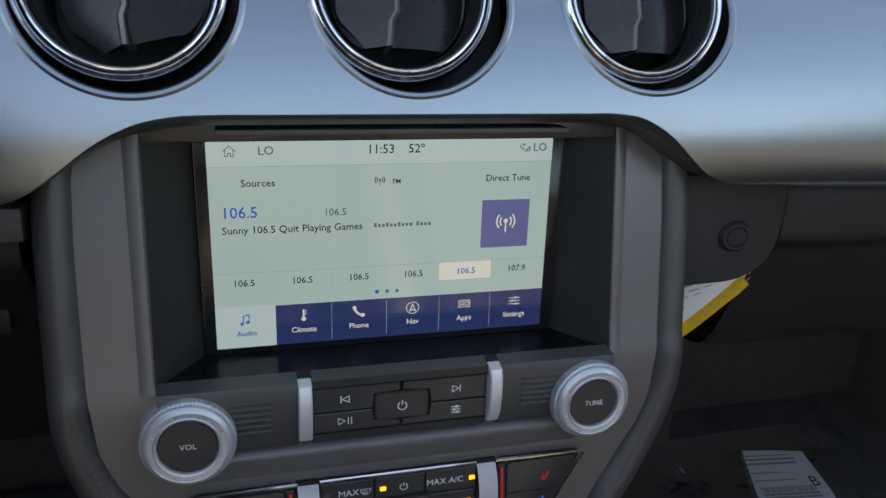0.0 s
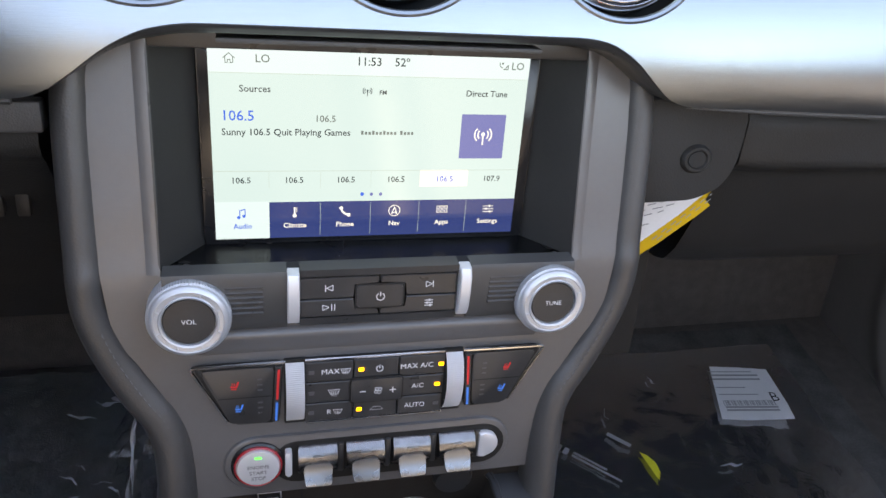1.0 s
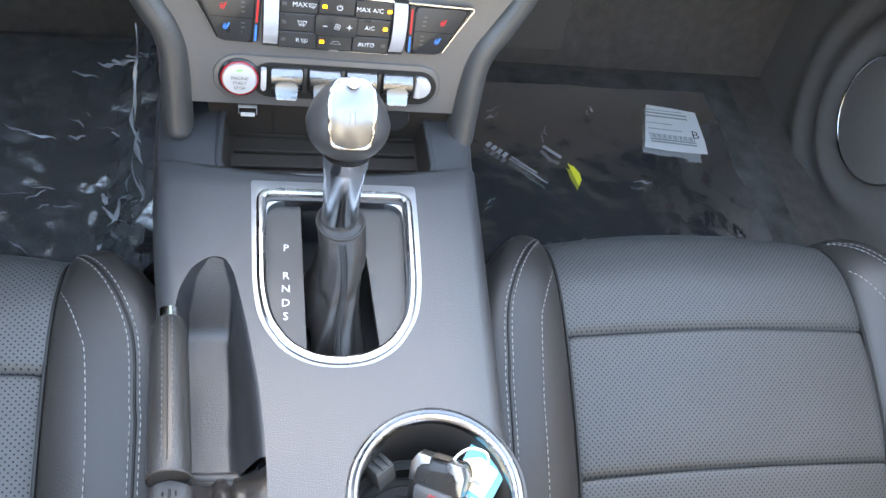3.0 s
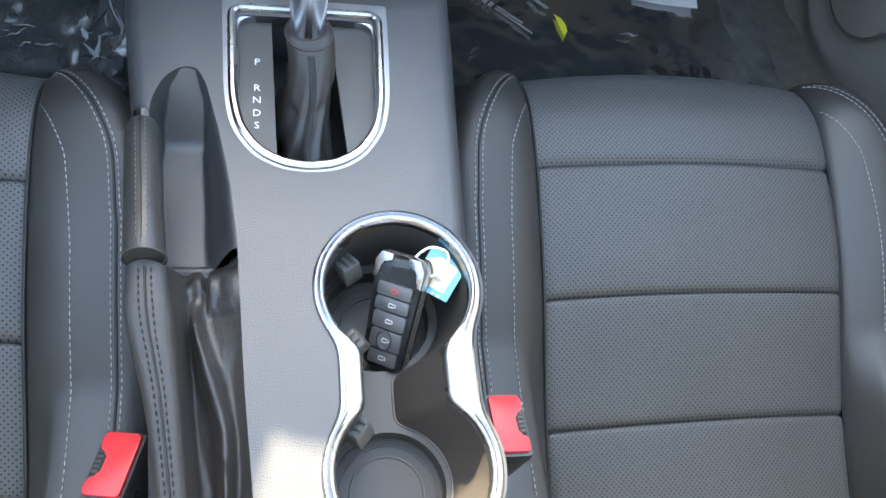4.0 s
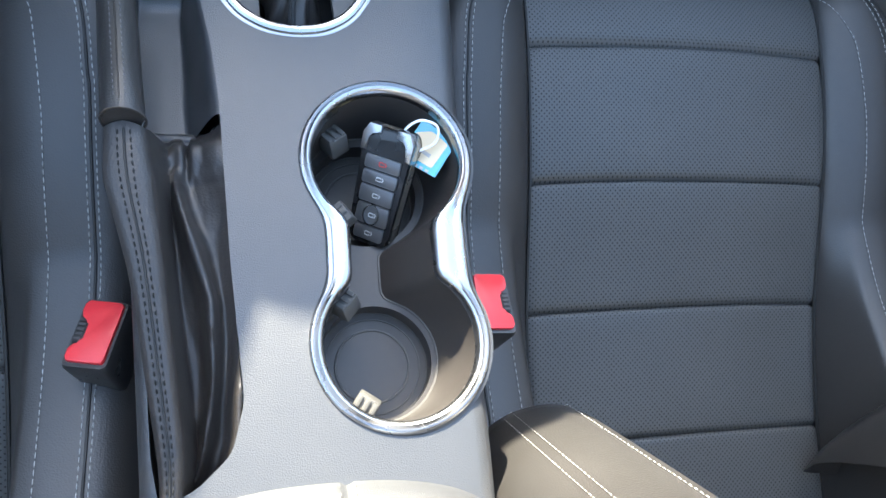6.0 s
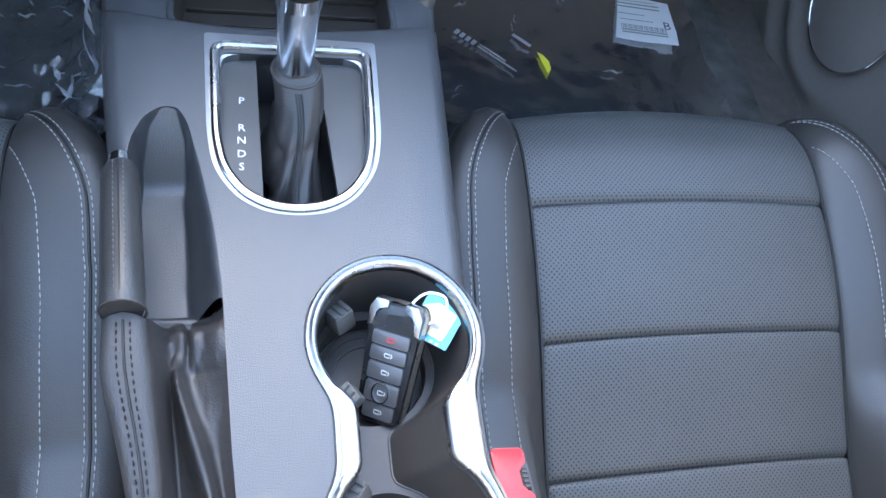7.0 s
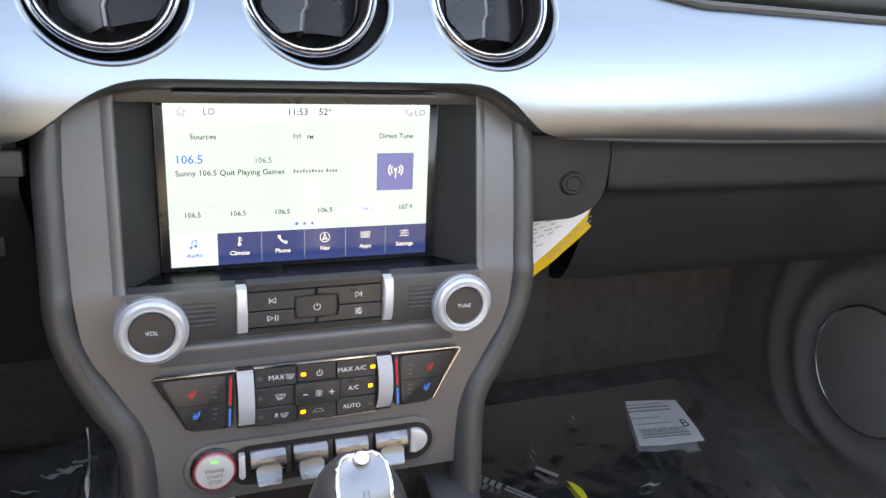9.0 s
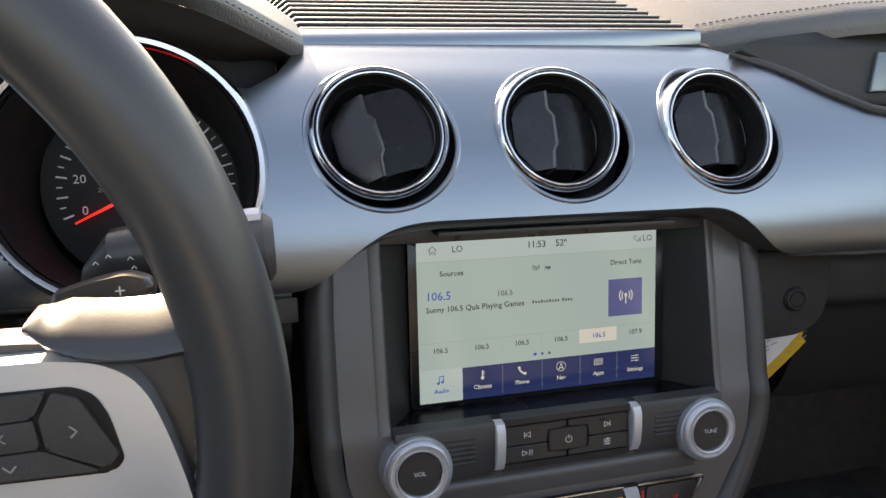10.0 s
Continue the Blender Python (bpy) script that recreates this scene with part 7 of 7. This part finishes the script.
mat_film = thing("plastic_film", "clear crinkled protective film on the passenger mat", "plastic film", (0.38, 0.44, FLOOR + 0.01))
part("sheet", film(0.165, 0.60, 0.22, 0.655, 0.0035, 3.0), M_FILM, mat_film)
rf = random.Random(21)
for i, (x, y) in enumerate(((0.25, 0.59), (0.32, 0.55), (0.29, 0.35), (0.33, 0.36), (0.56, 0.38), (0.22, 0.42), (0.44, 0.46), (0.40, 0.60))):
    a = rf.uniform(0, math.pi)
    part("fold", fold((x, y, FLOOR + 0.021), (math.cos(a), math.sin(a), 0.05), rf.uniform(0.014, 0.034), rf.uniform(0.002, 0.004), 50 + i), M_FOLD, mat_film)

foot_film = thing("plastic_film", "clear badly crumpled film on the driver floor", "plastic film", (-0.38, 0.37, FLOOR + 0.01))
part("sheet", film(-0.60, -0.152, 0.05, 0.69, 0.008, 8.0, 0.13, 60), M_FILMHAZE, foot_film, sharp=8)
# long creases standing against the console side, from the dash down to the seat
rf = random.Random(5)
for i in range(11):
    k = i / 10
    y, z = 0.425 - 0.15 * k, 0.30 - 0.175 * k
    part("fold", fold((-0.1745 - rf.uniform(0, 0.004), y, z), (rf.uniform(-0.12, 0.12), 0.62, 0.75), rf.uniform(0.030, 0.052), rf.uniform(0.0025, 0.0050), 80 + i), M_FOLD, foot_film)
# loose tufts lower down
for i in range(16):
    y = rf.uniform(0.25, 0.38)
    part("fold", fold((-0.178 - rf.uniform(0, 0.040), y, 0.115 + 0.5 * (y - 0.25) * rf.random() + rf.uniform(0, 0.02)), (rf.uniform(-0.9, 0.5), rf.uniform(0.3, 1), rf.uniform(-0.4, 0.5)), rf.uniform(0.012, 0.034), rf.uniform(0.0025, 0.0060), 120 + i), M_FOLD, foot_film)
# creases across the mat
for i in range(16):
    a = rf.uniform(-0.5, 0.9)
    part("fold", fold((rf.uniform(-0.36, -0.22), rf.uniform(0.32, 0.61), 0.108), (math.cos(a), -math.sin(a), 0.1), rf.uniform(0.014, 0.036), rf.uniform(0.0015, 0.0035), 160 + i), M_FOLD, foot_film)
for i in range(4):
    part("fold", fold((-0.25 + 0.018 * i, 0.600 - 0.004 * i, 0.125 + 0.010 * i), (1, -0.35, 0.35), 0.034, 0.006, 190 + i), M_FOLD, foot_film)


def lying(name, label, category, pts, z, m, extra=()):
    t = thing(name, label, category, (pts[0][0], pts[0][1], z))
    part("sheet", loft([[(x, y, z) for x, y in pts], [(x, y, z + 0.0006) for x, y in pts]]), m, t)
    return t


LZ = FLOOR + 0.020
stk = lying("paper_label", "white printed paper label stuck to the film", "label", [(0.490, 0.615), (0.463, 0.527), (0.500, 0.521), (0.558, 0.517), (0.562, 0.540), (0.566, 0.602), (0.530, 0.609)], LZ, M_PAPER)
LBM = frame_matrix((0.515, 0.565, LZ + 0.0012), (0.97, -0.10, 0), (0.2, 1, 0))
bars = []
for i, (y, w) in enumerate(((0.036, 0.060), (0.029, 0.066), (0.022, 0.066), (0.008, 0.040), (-0.004, 0.052), (-0.026, 0.070), (-0.031, 0.070))):
    bars.append(flat([(-0.036, y), (-0.036 + w, y), (-0.036 + w, y + (0.003 if i in (1, 2, 5, 6) else 0.0016)), (-0.036, y + (0.003 if i in (1, 2, 5, 6) else 0.0016))]))
for i in range(26):
    bars.append(flat([(-0.036 + 0.0027 * i, -0.022), (-0.0350 + 0.0027 * i + 0.0006 * (i % 3), -0.022), (-0.0350 + 0.0027 * i + 0.0006 * (i % 3), -0.013), (-0.036 + 0.0027 * i, -0.013)]))
part("print", xf(join(*bars), LBM), M_GREYINK, stk)
part("lettering", xf(letters("B", 0.016, Matrix.Translation((0.036, -0.008, 0.0))), LBM), M_INK, stk)
lying("yellow_sticker", "yellow half round sticker on the film", "sticker", [(0.3385, 0.491), (0.3460, 0.485), (0.3518, 0.474), (0.3520, 0.461), (0.346, 0.450)], LZ, M_LIME)
fp = thing("film_print", "pale grey printed bars on the film", "print", (0.26, 0.49, LZ))
FPM = frame_matrix((0.268, 0.490, LZ), (0.73, -0.68, 0), (0.68, 0.73, 0))
part("print", xf(join(*[flat([(-0.050 + 0.009 * i, -0.006), (-0.044 + 0.009 * i, -0.006), (-0.044 + 0.009 * i, 0.004), (-0.050 + 0.009 * i, 0.004)]) for i in range(4)], flat([(-0.012, -0.004), (0.05, -0.004), (0.05, -0.001), (-0.012, -0.001)]), flat([(-0.012, 0.001), (0.03, 0.001), (0.03, 0.004), (-0.012, 0.004)])), FPM), M_GREYINK, fp)
fp2 = thing("film_print", "short grey printed bar on the film", "print", (0.32, 0.51, LZ))
part("print", flat([(0.308, 0.520), (0.312, 0.524), (0.334, 0.503), (0.330, 0.499)], LZ), M_GREYINK, fp2)

# ---- hanging card under the glovebox ----
card = thing("hanging_tag", "yellow and white printed card tag hanging below the dash", "tag", (0.215, 0.370, 0.53))


def curved(pts, w):
    bm = bmesh.new()
    bm.faces.new([bm.verts.new(Vector((x + 0.010, 0.370 - w + 0.25 * (x - 0.2) ** 2, z + 0.010))) for x, z in pts])
    return bm


body_pts = [(0.145, 0.512), (0.188, 0.5255), (0.2225, 0.5295), (0.2430, 0.5280), (0.2340, 0.5140), (0.2180, 0.4960), (0.1930, 0.4720), (0.1780, 0.4600), (0.1450, 0.4700)]
bm = curved(body_pts, 0.0)
bmesh.ops.solidify(bm, geom=bm.faces[:], thickness=0.0006)
part("card", bm, M_YELLOW, card, "yellow card")
part("white_field", curved([(0.146, 0.511), (0.188, 0.5247), (0.2265, 0.5287), (0.2180, 0.5150), (0.2020, 0.4970), (0.1770, 0.4730), (0.1460, 0.4740)], 0.0012), M_PAPER, card, "white printed field")
tb = []
for i in range(9):
    x0, z0 = 0.2100 - 0.0048 * i, 0.5225 - 0.0052 * i
    n = 5 - (i % 3 == 2)
    for k in range(n):
        xa, xb = x0 - 0.042 + 0.0092 * k, x0 - 0.042 + 0.0092 * k + 0.0070 - 0.0015 * ((i + k) % 3)
        za, zb = z0 - 0.0100 + 0.0022 * k, z0 - 0.0100 + 0.0022 * k + 0.0015
        tb.append(curved([(xa, za), (xb, zb), (xb, zb - 0.0009), (xa, za - 0.0009)], 0.0018))
part("print", join(*tb), M_GREYINK, card)
tb = []
for i in range(3):
    for k in range(8):
        x0, z0 = 0.2325 - 0.0040 * i - 0.0055 * k, 0.5215 + 0.0003 * i - 0.0058 * k
        tb.append(curved([(x0 - 0.0030, z0 - 0.0034), (x0, z0), (x0 + 0.0007, z0 - 0.0005), (x0 - 0.0023, z0 - 0.0039)], 0.0018))
part("warning_print", join(*tb[:16]), M_GREYINK, card)
for k in tb[16:]:
    k.free()
part("tie", tube([(0.232, 0.3685, 0.5362), (0.2335, 0.367, 0.541), (0.2355, 0.372, 0.547)], 0.0009, 6), M_CLIP, card, "white tie")

# ---- steering wheel ----
WC, WTILT, WR = Vector((-0.3744, 0.1418, 0.6531)), 5.6, 0.1829
WM = frame_matrix(WC, (1, 0, 0), (0, math.sin(radians(WTILT)), math.cos(radians(WTILT))))
wheel = thing("steering_wheel", "black leather steering wheel with silver spoke trim and buttons", "steering wheel", tuple(WC))


def rim_fn(a, b):
    t, p = 2 * math.pi * a, 2 * math.pi * b
    r = 0.0155 + 0.0015 * math.exp(-((math.degrees(t) % 360 - 40) / 20) ** 2)
    return WM @ Vector(((WR + r * math.cos(p)) * math.cos(t), (WR + r * math.cos(p)) * math.sin(t), 1.12 * r * math.sin(p)))


bm = grid(rim_fn, 160, 24)
bmesh.ops.remove_doubles(bm, verts=bm.verts, dist=1e-5)
part("rim", bm, M_WHEEL, wheel, "smooth black leather rim")
part("rim_seam", stitches([rim_fn(t, 0.5) for t in np.linspace(0.0, 0.999, 400)], 0.0012, 0.004, 0.002), M_DTHREAD, wheel, kind="stuff")


def wheel_part(name, pts, w0, w1, m, label="", bevel=0.003, r=0.008):
    return part(name, xf(prism(smooth_poly(pts, r), w0, w1, bevel, 3), WM), m, wheel, label)


for sgn in (-1, 1):
    f = lambda pts: [(sgn * x, y) for x, y in pts][::-1 if sgn < 0 else 1]
    wheel_part("spoke", f([(0.075, -0.062), (0.160, -0.075), (0.182, -0.02), (0.176, 0.022), (0.150, 0.0215), (0.120, 0.0270), (0.075, 0.0270)]), -0.022, -0.006, M_WHEEL, "black leather spoke", 0.003, 0.012)
    wheel_part("silver_trim", f([(0.070, -0.062), (0.120, -0.064), (0.160, -0.062), (0.1665, -0.045), (0.1640, -0.0238), (0.1590, -0.003), (0.1553, 0.0085), (0.1505, 0.0160), (0.1420, 0.0212), (0.129, 0.0236), (0.070, 0.0250)]), -0.010, 0.004, M_TRIM, "satin silver spoke trim", 0.0035, 0.010)
    wheel_part("button_bed", f([(0.078, -0.0125), (0.1420, -0.0148), (0.1462, -0.0116), (0.1432, 0.0042), (0.1400, 0.0115), (0.1340, 0.0150), (0.078, 0.0165)]), 0.0, 0.0046, M_VOID, "", 0.0008, 0.003)
    low = lambda x, y: (x, -0.0128 + (y + 0.015) * 0.0282 / 0.0395)
    for nm, pts, mk in (("up", [(0.094, 0.0235), (0.127, 0.0235), (0.1225, 0.0125), (0.100, 0.0125)], 90), ("down", [(0.094, -0.0145), (0.139, -0.0150), (0.1235, -0.0025), (0.101, -0.0025)], 270), ("left", [(0.080, 0.0235), (0.0925, 0.0235), (0.0985, 0.0115), (0.0985, -0.0015), (0.0925, -0.0140), (0.080, -0.0140)], 180), ("right", [(0.1285, 0.0230), (0.1355, 0.0195), (0.1450, -0.0085), (0.1410, -0.0145), (0.1248, -0.0025), (0.1240, 0.0120)], 0), ("ok", [(0.1000, 0.0115), (0.1225, 0.0115), (0.1232, -0.0014), (0.1002, -0.0014)], None)):
        pts = [low(*q) for q in pts]
        b = wheel_part("button", f(pts), 0.003, 0.0062, M_DARK, "", 0.0008, 0.0012)
        cx = sgn * sum(p[0] for p in pts) / len(pts)
        cy = sum(p[1] for p in pts) / len(pts)
        if mk is None:
            g = letters("OK", 0.0032, Matrix.Translation((cx, cy, 0.0066)))
        else:
            a = radians(mk)
            q = [Vector((-0.0009, 0.0018)), Vector((0.0009, 0)), Vector((-0.0009, -0.0018))]
            g = band([(cx + p.x * math.cos(a) - p.y * math.sin(a), cy + p.x * math.sin(a) + p.y * math.cos(a)) for p in q], 0.0006, 0.0066)
        part("mark", xf(g, WM), M_GREYINK, b)
    rest = []
    for q in range(17):
        x = 0.1240 + 0.0512 * (q / 16) ** 1.4
        swell = min(1.0, math.sqrt(max(0.05, q / 5.0)))
        top = interp(x, [(0.125, 0.0372), (0.134, 0.0378), (0.1485, 0.0362), (0.160, 0.0362), (0.176, 0.0410)])
        low = interp(x, [(0.125, 0.0345), (0.1285, 0.0300), (0.138, 0.0258), (0.148, 0.0236), (0.156, 0.0232), (0.176, 0.0250)])
        mid = (top + low) / 2
        t_, l_ = mid + (top - mid) * swell, mid + (low - mid) * swell
        rest.append([WM @ Vector((sgn * x, y, w)) for y, w in ((t_ - 0.003, -0.016), (t_, -0.0130), (t_ - 0.15 * (t_ - l_), -0.0065), (mid, 0.0010), (l_ + 0.12 * (t_ - l_), 0.0070), (l_ - 0.0008, 0.0078), (l_ - 0.0030, 0.0050), (l_ - 0.0030, -0.016))])
    part("thumb_rest", loft(rest), M_WHEEL, wheel, "leather thumb rest", sharp=60)
    pad = wheel_part("paddle", f([(0.120, 0.0310), (0.137, 0.0355), (0.1464, 0.0368), (0.1536, 0.0340), (0.1555, 0.0295), (0.1530, 0.0255), (0.137, 0.0262), (0.120, 0.0250)]), -0.048, -0.040, M_BTN, "dark shift paddle", 0.003, 0.004)
    cx, cy = sgn * 0.1435, 0.0312
    part("mark", xf(join(flat([(cx - 0.0016, cy - 0.0003), (cx + 0.0016, cy - 0.0003), (cx + 0.0016, cy + 0.0003), (cx - 0.0016, cy + 0.0003)], -0.0396), *([flat([(cx - 0.0003, cy - 0.0016), (cx + 0.0003, cy - 0.0016), (cx + 0.0003, cy + 0.0016), (cx - 0.0003, cy + 0.0016)], -0.0395)] if sgn > 0 else [])), WM), M_WHITE, pad)
wheel_part("airbag_pad", [(-0.085, -0.065), (0.085, -0.065), (0.088, 0.0), (0.080, 0.055), (-0.080, 0.055), (-0.088, 0.0)], -0.03, 0.016, M_PAD, "black padded hub", 0.014, 0.03)
wheel_part("lower_spoke", [(-0.030, -0.175), (0.030, -0.175), (0.040, -0.055), (-0.040, -0.055)], -0.022, -0.002, M_BRUSH, "silver lower spoke", 0.004, 0.01)
col_ = thing("steering_column", "dark steering column cover behind the wheel", "steering column", (-0.37, 0.28, 0.62))
part("cover", loft([[(-0.374 + r * math.cos(a) * 1.1, y, 0.600 + r * math.sin(a) * 0.8) for a in np.linspace(0, 2 * math.pi, 24, endpoint=False)] for y, r in ((0.185, 0.050), (0.20, 0.060), (0.30, 0.062), (0.42, 0.060))]), M_BTN, col_)
stalk = thing("column_stalk", "dark wiper stalk with a pale end cap", "stalk", (-0.23, 0.23, 0.675))
part("arm", tube([(-0.255, 0.262, 0.640), (-0.246, 0.246, 0.664), (-0.236, 0.238, 0.6755), (-0.215, 0.236, 0.6785), (-0.200, 0.234, 0.676)], [0.008, 0.010, 0.0120, 0.0125, 0.0125], 20), M_BTN, stalk)
for i, (x, z) in enumerate(((-0.245, 0.678), (-0.240, 0.6805), (-0.232, 0.679), (-0.231, 0.675))):
    part("mark", xf(band([(-0.0010, -0.0005), (0, 0.0007), (0.0010, -0.0005)], 0.0004), frame_matrix((x, 0.2225, z), (1, 0, 0), (0, -0.1, 1))), M_WHITE, stalk)
part("end", tube([(-0.200, 0.234, 0.674), (-0.196, 0.234, 0.6745), (-0.178, 0.232, 0.676), (-0.1755, 0.232, 0.676)], [0.0128, 0.0145, 0.0145, 0.0120], 20), M_DARK, stalk)
part("cap", tube([(-0.197, 0.233, 0.6885), (-0.180, 0.231, 0.690)], [0.0040, 0.0040], 10), M_BRUSH, stalk, "pale end cap")
